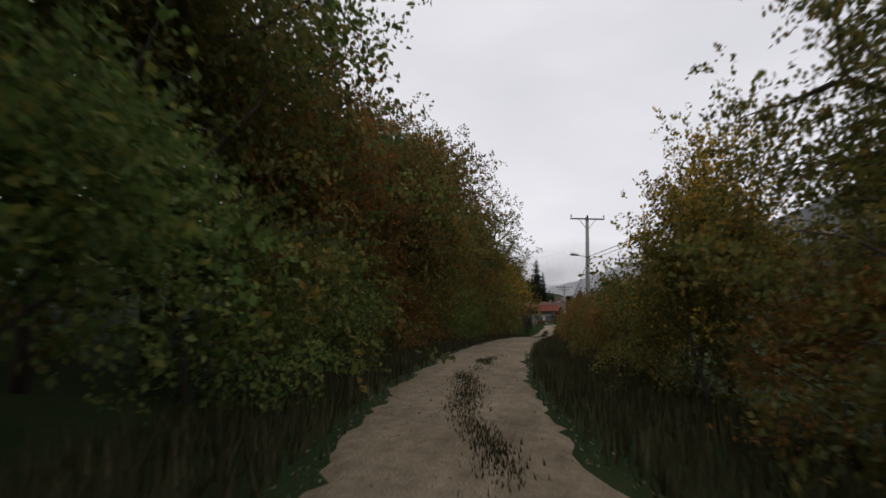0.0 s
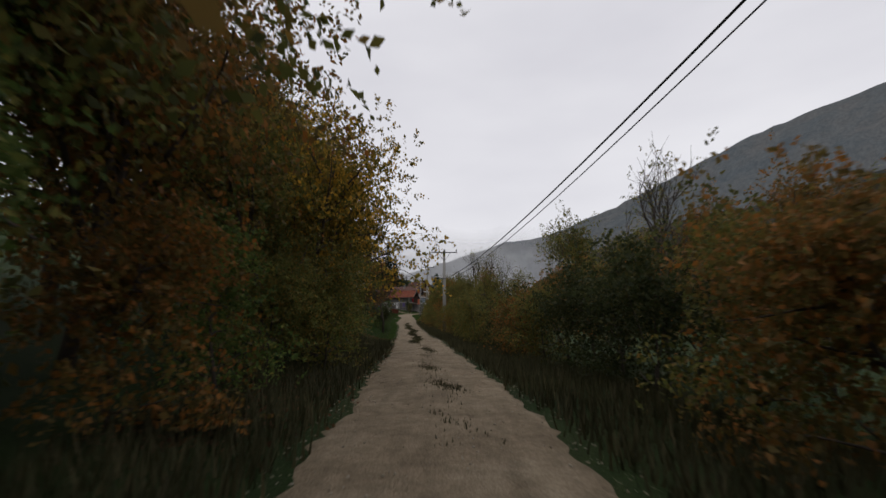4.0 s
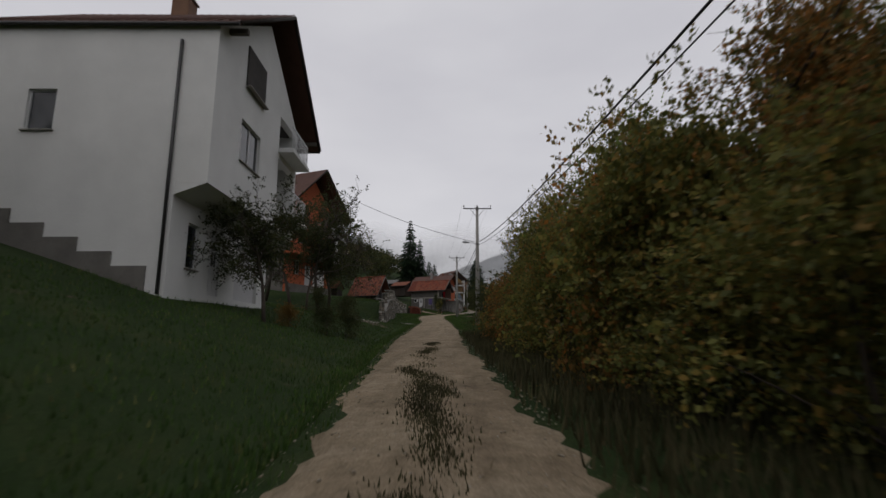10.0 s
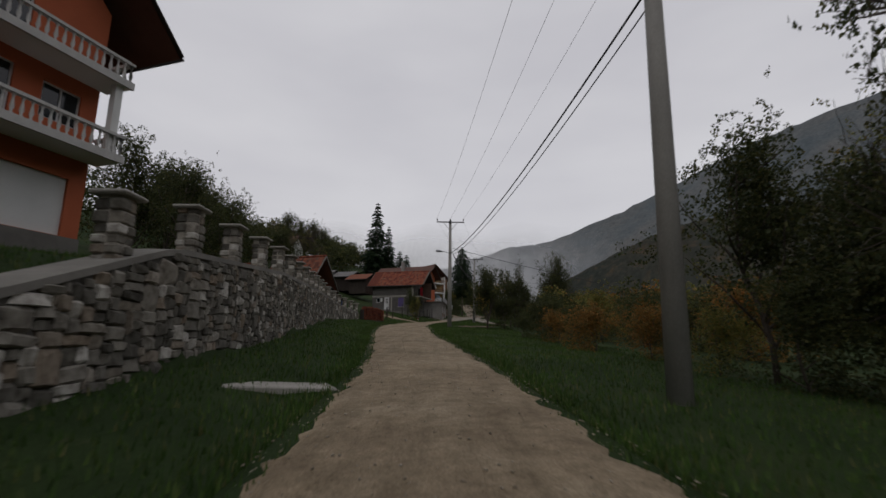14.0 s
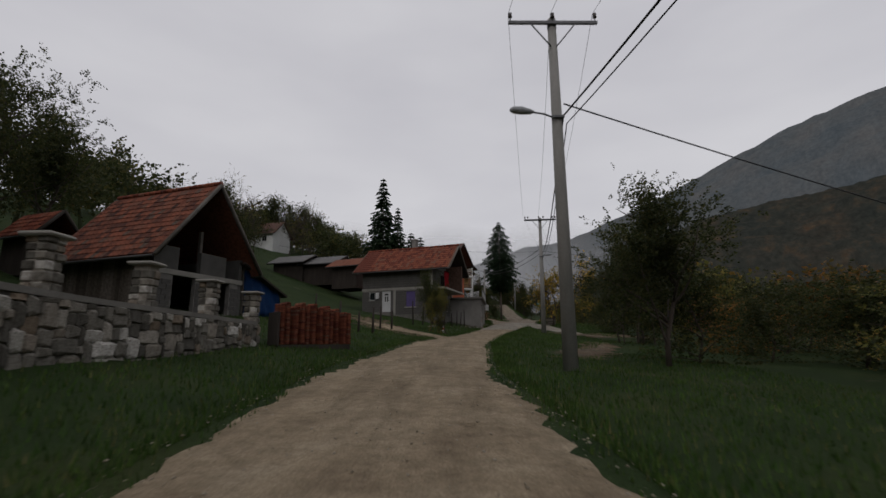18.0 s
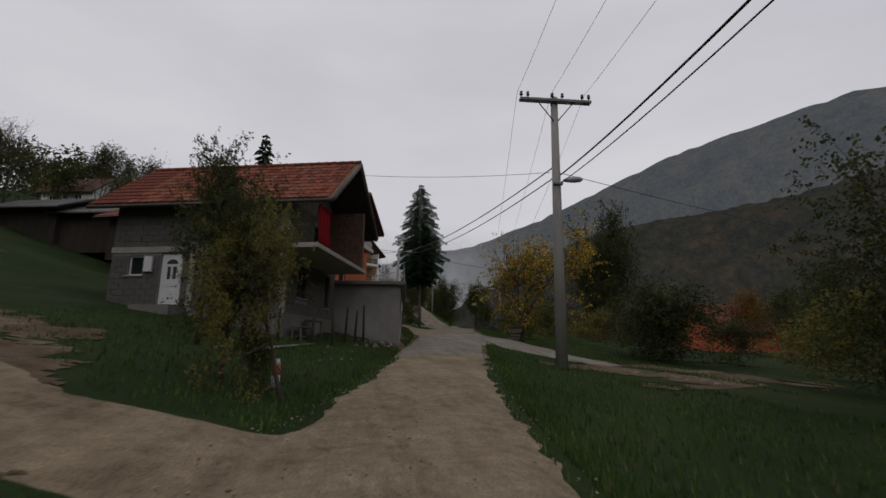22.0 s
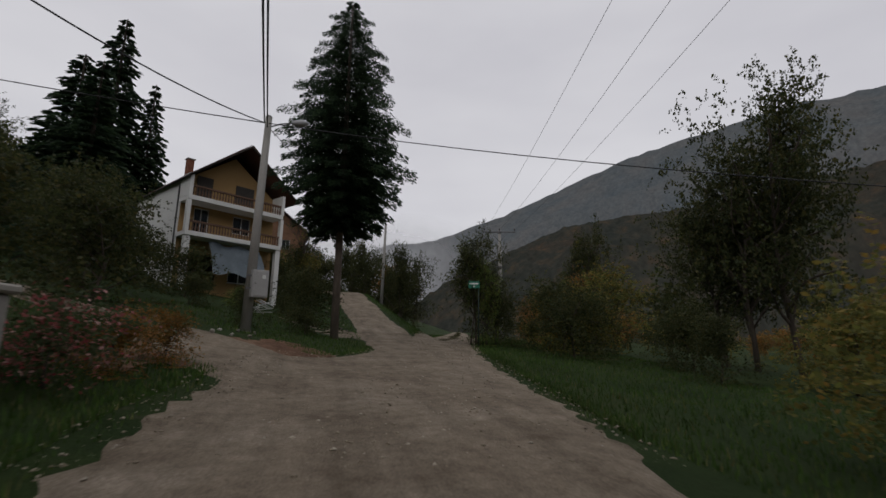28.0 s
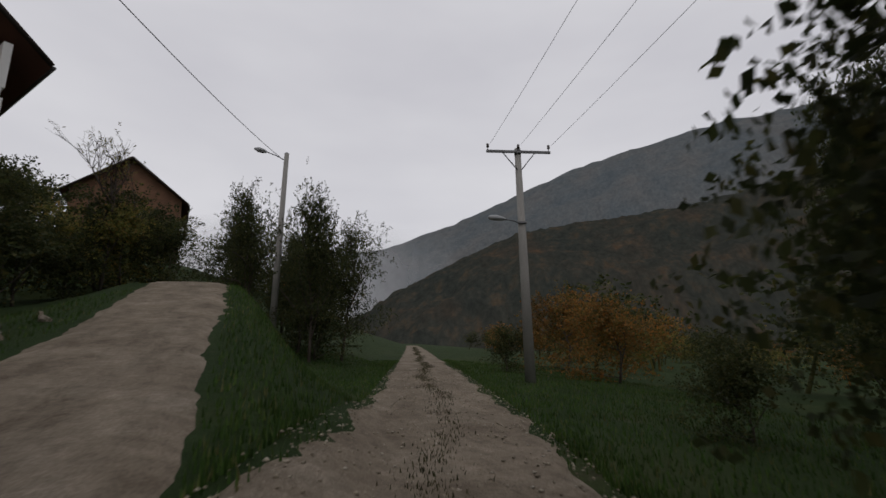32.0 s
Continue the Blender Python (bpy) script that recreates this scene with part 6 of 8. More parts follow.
hut_z = gz(-17.2, 167.0) - 0.03
dog_house = empty("kennel", pose(-17.75, 167.3, hut_z, 0, 0, -20) @ Matrix.Diagonal((0.62, 0.72, 0.92, 1)), "small wooden kennel with a grey roof on the lawn", "kennel")
kw = bmesh.new()
panel(kw, 0.8, 0.0, 0.62, [(0.24, 0.56, 0.06, 0.5)], 0.03, face_matrix("r", 1.0, 0.8))
part("front_wall", kw, DARK_WOOD, dog_house)
part("back_wall", box((0, 0, 0), (0.03, 0.8, 0.62)), DARK_WOOD, dog_house)
for y in (0.0, 0.77):
    part("side_wall", box((0.032, y, 0), (0.968, y + 0.03, 0.6)), DARK_WOOD, dog_house)
gb = bmesh.new()
v = [gb.verts.new(q) for q in ((0.97, 0, 0.622), (0.97, 0.8, 0.622), (0.97, 0.4, 0.97), (1.0, 0, 0.622), (1.0, 0.8, 0.622), (1.0, 0.4, 0.97))]
for f in ((0, 2, 1), (3, 4, 5), (0, 1, 4, 3), (1, 2, 5, 4), (2, 0, 3, 5)):
    gb.faces.new([v[i] for i in f])
part("gable", gb, DARK_WOOD, dog_house)
gable_roof(dog_house, 1.0, 0.8, 0.62, 0.97, GREY_WOOD, "x", 0.15, 0.15, 0.15, 0.04)


# ---- fences, stakes and small things by the houses ----
def stake(x, y, h, lean=0.0, mat=None, label="weathered wooden fence stake", r=0.045):
    bm = tube([(0, 0, -0.25), (0.01, 0.0, h * 0.5), (0.02, 0.01, h)], [r * 1.1, r, r * 0.75], 7)
    ob = part("fence_post", bm, mat or DARK_WOOD)
    ob.matrix_basis = pose(x, y, gz(x, y), lean, lean * 0.7, 0)
    return tagged(ob, label, "fence post", "wire fence posts")


fence_line = [(-15.6, 183.9), (-15.0, 185.5), (-14.3, 186.9), (-13.4, 187.6), (-12.8, 188.8), (-12.4, 190.0), (-12.05, 191.0), (-11.7, 191.9)]
for k, (x, y) in enumerate(fence_line):
    stake(x, y, (1.75, 1.8, 1.0, 1.2, 1.1, 1.3, 1.2, 1.45)[k], (-2, 4, 1, 4, -3, 2, 3, -2)[k], r=0.06 if k < 2 else 0.045)
for x, y, h in ((-18.0, 171.5, 1.35), (-17.1, 171.5, 0.95), (-16.5, 171.9, 1.25), (-16.8, 176.2, 1.3), (-16.25, 176.9, 1.1), (-21.0, 177.8, 1.4)):
    stake(x, y, h, 1.0, r=0.055)


def wire(name, pts, z, label):
    bm = bmesh.new()
    add_tube(bm, [(x, y, gz(x, y) + z) for x, y in pts], 0.006, 4)
    return tagged(part(name, bm, STEEL), label, "wire", "fence wires")


for z in (0.45, 0.95):
    wire("fence_wire", fence_line, z, "thin rusty fence wire between stakes")
marker = part("marker_post", tube([(0, 0, 0), (0, 0, 0.2)], 0.07, 10), PVC)
marker.matrix_basis = pose(-13.35, 180.5, gz(-13.35, 180.5))
part("band", tube([(0, 0, 0.2), (0, 0, 0.36)], 0.071, 10), ORANGE, marker, "orange band")
part("top", tube([(0, 0, 0.36), (0, 0, 0.46)], [0.07, 0.05], 10), PVC, marker)
tagged(marker, "short white and orange marker post in the grass", "marker post")


def crate(x, y, ang, w, d, h):
    c = empty("wooden_bench", pose(x, y, gz(x, y), 0, 0, ang), "rough wooden bench against the block house", "bench", "benches by the wall")
    part("seat", box((0, 0, h - 0.05), (w, d, h), bevel=0.006), GREY_WOOD, c)
    for a in (0.03, w - 0.09):
        for b in (0.03, d - 0.09):
            part("leg", box((a, b, -0.1), (a + 0.06, b + 0.06, h - 0.05)), GREY_WOOD, c)
    part("stretcher", box((0.05, d / 2 - 0.03, 0.15), (w - 0.05, d / 2 + 0.03, 0.2)), GREY_WOOD, c)


crate(-13.77, 188.52, 73, 1.0, 0.42, 0.5)
crate(-13.45, 189.57, 73, 0.8, 0.42, 0.7)

for bx, by, ba, bl in ((-14.3, 184.9, 70, 1.3), (-14.0, 185.7, 20, 0.9), (-13.6, 187.0, 40, 0.7)):
    bd = part("loose_board", box((-bl / 2, -0.08, 0.0), (bl / 2, 0.08, 0.04), bevel=0.008), PALE_BOARD)
    bd.matrix_basis = pose(bx, by, gz(bx, by) + 0.03, 3, -4, ba)
    tagged(bd, "pale weathered board lying in the grass", "board", "loose boards")

# white pipe fence above the bank
rail_fence = empty("rail_fence", pose(-16.2, 70.0, gz(-14.6, 73) - 0.35, 2, 0, 58), "pale metal rail fence above the grassy bank", "fence")
for k in range(4):
    part("post", tube([(k * 1.9, 0, 0), (k * 1.9, 0, 1.5)], 0.035, 8), BALUSTER, rail_fence)
for z in (0.95, 1.2, 1.4):
    part("rail", tube([(0, 0, z), (5.7, 0, z)], 0.018, 6), BALUSTER, rail_fence)
me = bar_mesh(BALUSTER, 0.8, 0.014)
for k in range(34):
    if k % 11:
        o = part("picket", me, None, rail_fence)
        o.location = (k * 0.1727, 0.0, 0.15)

# meter cabinet on the service pole, sign, timber stack
cab = empty("meter_cabinet", pose(-8.22, 214.85, gz(-8.4, 215.1) + 0.95, 0, 0, 25) @ Matrix.Diagonal((0.8, 0.8, 0.8, 1)), "grey electricity meter cabinet strapped to the pole", "cabinet")
part("body", box((-0.15, -0.16, 0), (0.43, 0.12, 1.0), bevel=0.02), CABINET_GREY, cab)
dr = part("cabinet_door", box((-0.11, -0.18, 0.06), (0.39, -0.162, 0.94), bevel=0.008), CABINET_GREY, cab)
part("plate", box((0.18, -0.19, 0.68), (0.31, -0.181, 0.82)), SIGN_WHITE, dr)
part("lock", tube([(-0.05, -0.18, 0.5), (-0.05, -0.2, 0.5)], 0.025, 8), STEEL, dr)
part("strap", box((-0.32, -0.05, 0.3), (-0.15, 0.0, 0.36)), STEEL, cab)
part("strap", box((-0.32, -0.05, 0.75), (-0.15, 0.0, 0.81)), STEEL, cab)

sign = empty("village_sign", pose(-0.45, 218.0, 14.49 - 2.44, 0, 0, -18), "small green direction sign on a steel post, half in the leaves", "road sign")
part("post", tube([(0.16, 0.03, -0.3), (0.16, 0.03, 2.6)], 0.024, 8), SIGN_POST, sign)
board = part("board", box((-0.24, -0.02, 2.3), (0.2, 0.0, 2.58), bevel=0.006), SIGN_GREEN, sign)
part("text_bar", box((-0.19, -0.027, 2.45), (0.15, -0.021, 2.51)), SIGN_WHITE, board)
part("text_bar", box((-0.05, -0.027, 2.355), (0.01, -0.021, 2.4)), SIGN_WHITE, board)

wood_pile = empty("timber_stack", pose(-2.6, 199.6, gz(-2.6, 199.8), 0, 0, -25), "stack of weathered sawn boards on the verge", "timber stack")
for r in range(11):
    for c in range(3):
        o = part("board", box((-0.36 + rng.uniform(-0.14, 0.14), c * 0.27 + rng.uniform(-0.03, 0.03), 0.04 + r * 0.07), (0.4 + rng.uniform(-0.14, 0.14), c * 0.27 + 0.24, 0.085 + r * 0.07)), PALE_BOARD, wood_pile)

# pale garden wall with flowers, and rubble
gw_z = gz(-9.6, 203) - 0.3
garden_wall = part("garden_wall", box((0, 0, 0), (5.0, 0.35, 1.45), bevel=0.03), GREY_PLASTER)
garden_wall.matrix_basis = pose(-10.15, 200.3, gw_z, 0, 0, 78)
tagged(garden_wall, "low pale plastered garden wall by the road", "wall")
part("coping", box((-0.05, -0.05, 1.45), (5.05, 0.4, 1.53), bevel=0.02), CAST, garden_wall)
tarp2 = bmesh.new()
rows = [[tarp2.verts.new((3.6 * i / 16, -0.25 * k - 0.1 * math.sin(i * 1.1 + k), 3.1 - 0.42 * k + 0.12 * math.sin(i * 0.8 + k * 0.7))) for i in range(17)] for k in range(6)]
for a, b in zip(rows, rows[1:]):
    for k in range(16):
        tarp2.faces.new((a[k], a[k + 1], b[k + 1], b[k])).smooth = True
bmesh.ops.solidify(tarp2, geom=tarp2.faces[:], thickness=0.012)
sheet = part("tarpaulin", tarp2, PALE_TARP)
sheet.matrix_basis = ochre_house.matrix_basis @ pose(1.6, -1.0, 1.5)
tagged(sheet, "pale blue-grey tarpaulin hung under the ochre house's balcony", "tarpaulin")


junk = empty("board_pile", pose(-8.8, 223.0, gz(-8.8, 223.0) - 0.02, 0, 0, 20) @ Matrix.Diagonal((0.6, 0.7, 0.8, 1)), "untidy heap of white-painted boards on the bank", "board pile")
jr_ = random.Random(21)
for k in range(12):
    b = part("board", box((-0.6, -0.06, -0.015), (0.6, 0.06, 0.015), bevel=0.004), PVC, junk)
    b.matrix_basis = pose(jr_.uniform(-0.5, 0.5), jr_.uniform(-0.35, 0.35), 0.1 + 0.055 * k, jr_.uniform(-12, 12), jr_.uniform(-24, 24), jr_.uniform(-50, 50))


def stone_heap(pts, size, label, seed):
    r = random.Random(seed)
    for x, y in pts:
        o = part("rock", STONES[r.randrange(9)], None)
        s = size * r.uniform(0.6, 1.3)
        o.matrix_basis = pose(x, y, gz(x, y) + s * 0.2, r.uniform(0, 90), r.uniform(0, 30), r.uniform(0, 360)) @ Matrix.Diagonal((s, s * 1.2, s * 0.75, 1))
        tagged(o, label, "rock", "loose stones")


stone_heap([(-12.0 + 0.12 * k + 0.25 * (k % 3), 189.6 + 0.36 * k) for k in range(9)], 0.13, "pale limestone block at the garage corner", 3)
stone_heap([(-12.9 + 0.25 * (k % 4), 184.5 + 0.45 * k) for k in range(9)], 0.07, "loose field stone in the grass", 4)
rr_ = random.Random(12)
stone_heap([(-14.6 - 2.6 * rr_.random() ** 1.5, 117.6 + 3.2 * rr_.random()) for k in range(90)], 0.1, "pale rubble stone on the bank by the gate pillar", 8)
stone_heap([(-4.9 - 0.25 * (k % 3) - 0.03 * k, 223.5 + 0.62 * k) for k in range(14)], 0.13, "pale stone along the branch road's edge", 17)
stone_heap([(-8.9 + 0.4 * (k % 3), 213.0 + 0.35 * k) for k in range(6)], 0.13, "loose stone at the edge of the drive", 5)
stone_heap([(-10.3 - 0.16 * k, 192.72 + 0.02 * k - 0.22 * (k % 2)) for k in range(28)], 0.125, "rough pale stone heaped against the garage wall", 14)
stone_heap([(-10.2 - 0.24 * k, 192.2 - 0.2 * (k % 3)) for k in range(16)], 0.085, "rough pale stone heaped against the garage wall", 15)
stone_heap([(-9.4 - 0.3 * k, 196.8 + 0.2 * (k % 2)) for k in range(2)], 0.14, "loose stone by the garage door", 6)

# ---- trees, place by place ----
SHAPES["far", "dark"] = [tree_shape(111 + k, 8.5, 0.8, 1000, 0.40, DARK, 2, 0.15, 14, 0.5, 0.16, 0.6, 0.4, 0, 0.2) for k in range(3)]
SHAPES["far", "rust"] = [tree_shape(121, 8.5, 0.8, 1000, 0.40, RUST, 2, 0.12, 14, 0.5, 0.16, 0.6, 0.4, 0, 0.2)]
SHAPES["far", "olive"] = [tree_shape(131 + k, 8.5, 0.8, 1000, 0.40, OLIVE, 2, 0.12, 14, 0.5, 0.16, 0.6, 0.4, 0, 0.2) for k in range(2)]
PINK = leaf_mat("flowers", [(0.0, (0.03, 0.05, 0.02)), (0.62, (0.05, 0.065, 0.028)), (0.78, (0.20, 0.085, 0.085)), (0.92, (0.24, 0.04, 0.05)), (1.0, (0.42, 0.27, 0.27))])
SHAPES["bush", "flower"] = [tree_shape(141, 3.6, 0.9, 3500, 0.16, PINK, 2, 0.05, 12, 0.45, 0.05, 0.36, 0.25, 1)]
TALL["far"] = 9.6
WORDS["far"] = ("tree", "tree")
LABELS.update({("far", "dark"): "dark dense tree on the hillside", ("far", "rust"): "rust-coloured autumn tree across the meadow", ("far", "olive"): "olive-brown tree across the meadow", ("bush", "flower"): "flowering shrub with pink and red blooms"})

G, O, R_, Y_, D_ = (("bush", c) for c in ("green", "olive", "rust", "yellow", "dark"))
TG, TO, TR, TY, TD = (("tree", c) for c in ("green", "olive", "rust", "yellow", "dark"))
# left: wood beside the lane
belt(-6, 55, -3.3, 2.3, [G, O, O, R_, G], 3.4, 0.25, 1, 0.85)
belt(-6, 40, -4.75, 3.0, [TO, TR, TO, TG, TR, TO], 10.6, 0.35, 2, 0.8)
belt(42, 55, -6.6, 3.2, [TO, TR, TY], 9.6, 0.35, 12, 0.75)
belt(0, 58, -9.0, 5.0, [TO, TG, TD, TR], 13, 1.0, 3, 0.9)
plant("tree", "rust", float(xc(22)) - 4.4, 22.0, 12.0, 0.78)
plant("tree", "olive", float(xc(17)) - 4.8, 17.5, 12.0, 0.78)
plant("tree", "olive", float(xc(29)) - 4.6, 29.0, 11.0, 0.75)
plant("tree", "yellow", -8.4, 46.9, 9.6, 0.8)
plant("thin", "yellow", -7.9, 47.8, 9.0, 0.8)
plant("tree", "olive", -8.9, 44.6, 7.0, 0.9)
plant("bush", "olive", -7.7, 45.0, 3.2, 0.9)
for x, y, h, c in ((-9.8, 50.0, 9.5, "yellow"), (-11.4, 52.5, 10, "yellow"), (-12.3, 55.5, 10, "rust"), (-12.9, 58.5, 11.5, "olive"), (-12.0, 61.5, 11, "dark"), (-13.6, 63.5, 12.0, "dark"), (-14.0, 59.0, 12, "olive"), (-15.0, 63.5, 12, "dark"), (-13.5, 54.5, 12.5, "green"), (-16.5, 67.5, 10, "dark"), (-13.5, 49.5, 12.5, "olive"), (-12.6, 65.5, 11, "olive"), (-13.0, 68.6, 9.5, "olive"), (-15.4, 67.0, 11.0, "olive"), (-16.0, 71.0, 9.0, "dark")):
    plant("tree", c, x, y, h, 0.85)
for x, y, h, c in ((-9.9, 56.5, 2.8, "olive"), (-10.4, 59.0, 2.8, "rust"), (-10.6, 61.5, 3.2, "olive"), (-11.5, 64.0, 3.2, "green"), (-12.8, 66.5, 3.0, "dark"), (-18.5, 92.0, 3.0, "green")):
    plant("bush", c, x, y, h, 1.0)
for x, y, h in ((-30.5, 161.5, 10.5), (-34, 159, 12), (-33, 153, 12), (-27.5, 150, 9), (-37, 166, 13), (-34.5, 167.5, 11), (-39, 173, 13), (-40, 179, 11)):
    plant("tree", "dark", x, y, h, 0.9)
# right: hedge along the lane
belt(2, 30, 4.4, 2.2, [O, R_, O, O], 2.8, 0.3, 4, 0.85)
plant("tree", "rust", float(xc(15)) + 5.4, 15.5, 4.2, 0.8)
plant("bush", "yellow", float(xc(17)) + 5.0, 17.6, 3.6, 0.9)
plant("tree", "yellow", float(xc(10)) + 5.2, 10.6, 6.8, 0.8)
plant("fine", "olive", float(xc(11)) + 4.9, 11.6, 5.2, 0.75)
plant("tree", "olive", 3.9, 8.6, 6.4, 0.8)
plant("tree", "olive", float(xc(4)) + 5.2, 5.0, 7.5, 0.75)
belt(30, 62, 4.7, 2.4, [R_, D_, O, O, R_], 3.2, 0.4, 5)
belt(40, 60, 7.5, 3.4, [TO, TR, TO], 5.2, 0.6, 35, 0.8)
plant("bare", "dark", 1.6, 47.0, 7.0, 0.8)
plant("tree", "olive", 3.7, 60.3, 9.8, 0.66)
plant("tree", "olive", 0.5, 66.5, 5.5, 0.8)
belt(62, 92, 3.8, 2.3, [R_, O, O, Y_, O], 3.0, 0.3, 6, 0.95)
belt(92, 107, 4.0, 2.0, [O, O, R_, O], 4.0, 0.25, 66, 0.85)
belt(92, 106, 4.9, 2.4, [O, O, R_], 5.2, 0.3, 67, 0.75)
belt(107, 114, 4.6, 1.9, [O, D_, D_], 3.4, 0.3, 46, 1.0)
plant("tree", "olive", -3.4, 114.0, 8.0, 0.75)
plant("tree", "rust", -1.6, 116.5, 6.4, 0.8)
belt(70, 84, 6.4, 3.6, [TR, TO], 5.0, 0.4, 17, 0.8)
belt(84, 97, 5.6, 2.6, [TO, TO, TR], 7.4, 0.4, 7, 0.75)
belt(96, 106, 5.6, 2.3, [TO, TG, TO], 8.4, 0.3, 27, 0.66)
plant("bare", "dark", 1.4, 85.4, 9.0, 0.8)
plant("bare", "dark", -0.6, 91.0, 9.6, 0.8)
plant("tree", "dark", -2.2, 93.0, 7.6, 0.6)
plant("tree", "olive", -1.6, 90.4, 7.6, 0.7)
plant("tree", "rust", 0.6, 88.4, 8.0, 0.7)
plant("bare", "dark", 1.2, 88.0, 9.6, 0.9)
# left bank, from the wood to the orange house
plant("thin", "rust", -9.45, 72.9, 7.2, 1.05)
for x, y, h, c in ((-10.8, 79.4, 1.1, "green"), (-13.2, 102.6, 1.3, "dark"), (-12.9, 104.2, 1.6, "dark"), (-17.5, 115.0, 2.0, "dark"), (-16.2, 116.6, 2.0, "dark")):
    plant("bush", c, x, y, h, 0.9)
plant("bare", "dark", -14.6, 77.0, 11.0, 0.8)
plant("bush", "dark", -9.8, 76.4, 2.9, 0.75)
plant("tree", "dark", -17.0, 73.0, 10.5, 0.8)
plant("tree", "dark", -18.8, 80.5, 6.5, 0.9)
plant("tree", "dark", -22.0, 82.0, 8.0, 1.0)
plant("bush", "green", -15.6, 78.2, 2.8, 1.0)
plant("bush", "green", -17.2, 77.0, 3.2, 1.0)
plant("bush", "green", -14.4, 80.8, 2.4, 1.0)
plant("tree", "olive", -19.5, 78.0, 10.0, 0.8)
plant("thin", "dark", -16.6, 75.5, 9.0, 0.9)
plant("fine", "dark", -14.7, 100.6, 5.2, 0.95)
plant("bush", "rust", -14.2, 101.6, 1.1, 0.9)
plant("bare", "dark", -18.0, 81.0, 9.5)
plant("bare", "dark", -20.5, 86.5, 8.0)
plant("tree", "dark", -27.5, 93.0, 9.0)
plant("tree", "rust", -24.0, 88.0, 7.0)
plant("tree", "yellow", -18.2, 90.2, 4.0, 0.7)
plant("tree", "dark", -20.4, 92.0, 8.4, 0.8)
plant("tree", "green", -22.8, 91.0, 9.4, 0.9)
plant("thin", "dark", -18.9, 119.6, 10.2, 0.95)
plant("fine", "dark", -19.6, 119.0, 8.0, 0.85)
plant("thin", "dark", -19.2, 123.0, 10.4, 0.9)
plant("thin", "dark", -20.2, 117.5, 8.6, 1.0)
plant("thin", "dark", -23.5, 121.0, 9.5, 1.0)
for x, y, h in ((-34, 128, 13), (-37, 134, 12)):
    plant("spruce", "needle", x, y, h)
# right, past the hedge
plant("thin", "dark", -4.1, 125.0, 10.4, 0.62)
plant("thin", "dark", -1.4, 126.2, 8.0, 0.8)
plant("bare", "dark", 0.6, 126.8, 8.2, 0.9)
plant("bush", "dark", -2.2, 127.4, 3.6, 1.0)
plant("tree", "dark", -3.4, 129.6, 6.8, 0.85)
plant("tree", "dark", -1.8, 128.0, 6.2, 0.9)
plant("tree", "dark", 0.2, 126.4, 5.8, 0.9)
plant("bush", "dark", 0.2, 122.5, 3.4, 1.2)
plant("bush", "dark", -0.2, 118.5, 3.6, 1.2)
plant("bush", "olive", 1.0, 114.5, 3.6, 1.2)
belt(110, 150, 7.5, 3.0, [D_, O, D_, R_], 2.4, 0.8, 8)
plant("tree", "dark", -6.2, 163.8, 6.6, 1.05)
plant("fine", "dark", -2.0, 177.3, 7.4, 0.85)
plant("tree", "dark", -1.3, 178.3, 6.2, 0.95)
plant("tree", "dark", -3.0, 177.4, 5.4, 0.9)
plant("thin", "dark", -2.9, 177.0, 8.6, 0.34)
plant("thin", "dark", -1.0, 177.4, 8.9, 0.34)
plant("bush", "dark", -4.4, 165.6, 3.6, 1.1)
plant("bush", "dark", -1.2, 179.0, 3.0, 1.1)
plant("thin", "yellow", -2.4, 199.4, 7.8, 0.95, 114)
plant("thin", "yellow", -2.3, 199.0, 6.4, 0.8, 20)
plant("bush", "olive", -0.4, 203.0, 3.0, 1.2)
plant("tree", "dark", 14.2, 216.7, 16.0, 0.64)
plant("tree", "dark", 13.2, 218.0, 12.4, 0.8)
plant("tree", "dark", 13.0, 219.4, 9.5, 0.9)
plant("fine", "dark", 0.15, 219.5, 5.7, 0.6, 165)
plant("fine", "green", -0.05, 219.7, 5.0, 0.48, 40)
plant("bush", "dark", 0.8, 219.9, 3.6, 0.75)
plant("bush", "dark", 1.5, 220.7, 3.3, 0.7)
plant("fine", "dark", 9.0, 224.4, 8.4, 0.5)
plant("thin", "rust", 7.2, 222.6, 5.0, 0.6)
plant("bush", "dark", 5.6, 221.4, 3.4, 0.7)
plant("bush", "dark", 5.6, 225.2, 1.9, 1.0)
plant("bush", "olive", 4.0, 220.4, 3.2, 1.0)
for x, y, h, c in ((4.2, 219.5, 4.0, "dark"), (6.0, 220.0, 4.6, "olive"), (9.4, 225, 3.2, "dark"), (11.6, 230.5, 2.4, "dark"), (3.0, 216.5, 3.2, "dark"), (9.5, 240, 2.4, "dark"), (7.4, 215.5, 3.0, "dark"), (4.6, 211.5, 2.2, "dark"), (12.5, 236.0, 4.4, "rust"), (15.0, 243.0, 5.0, "rust")):
    plant("bush", c, x, y, h, 1.1)
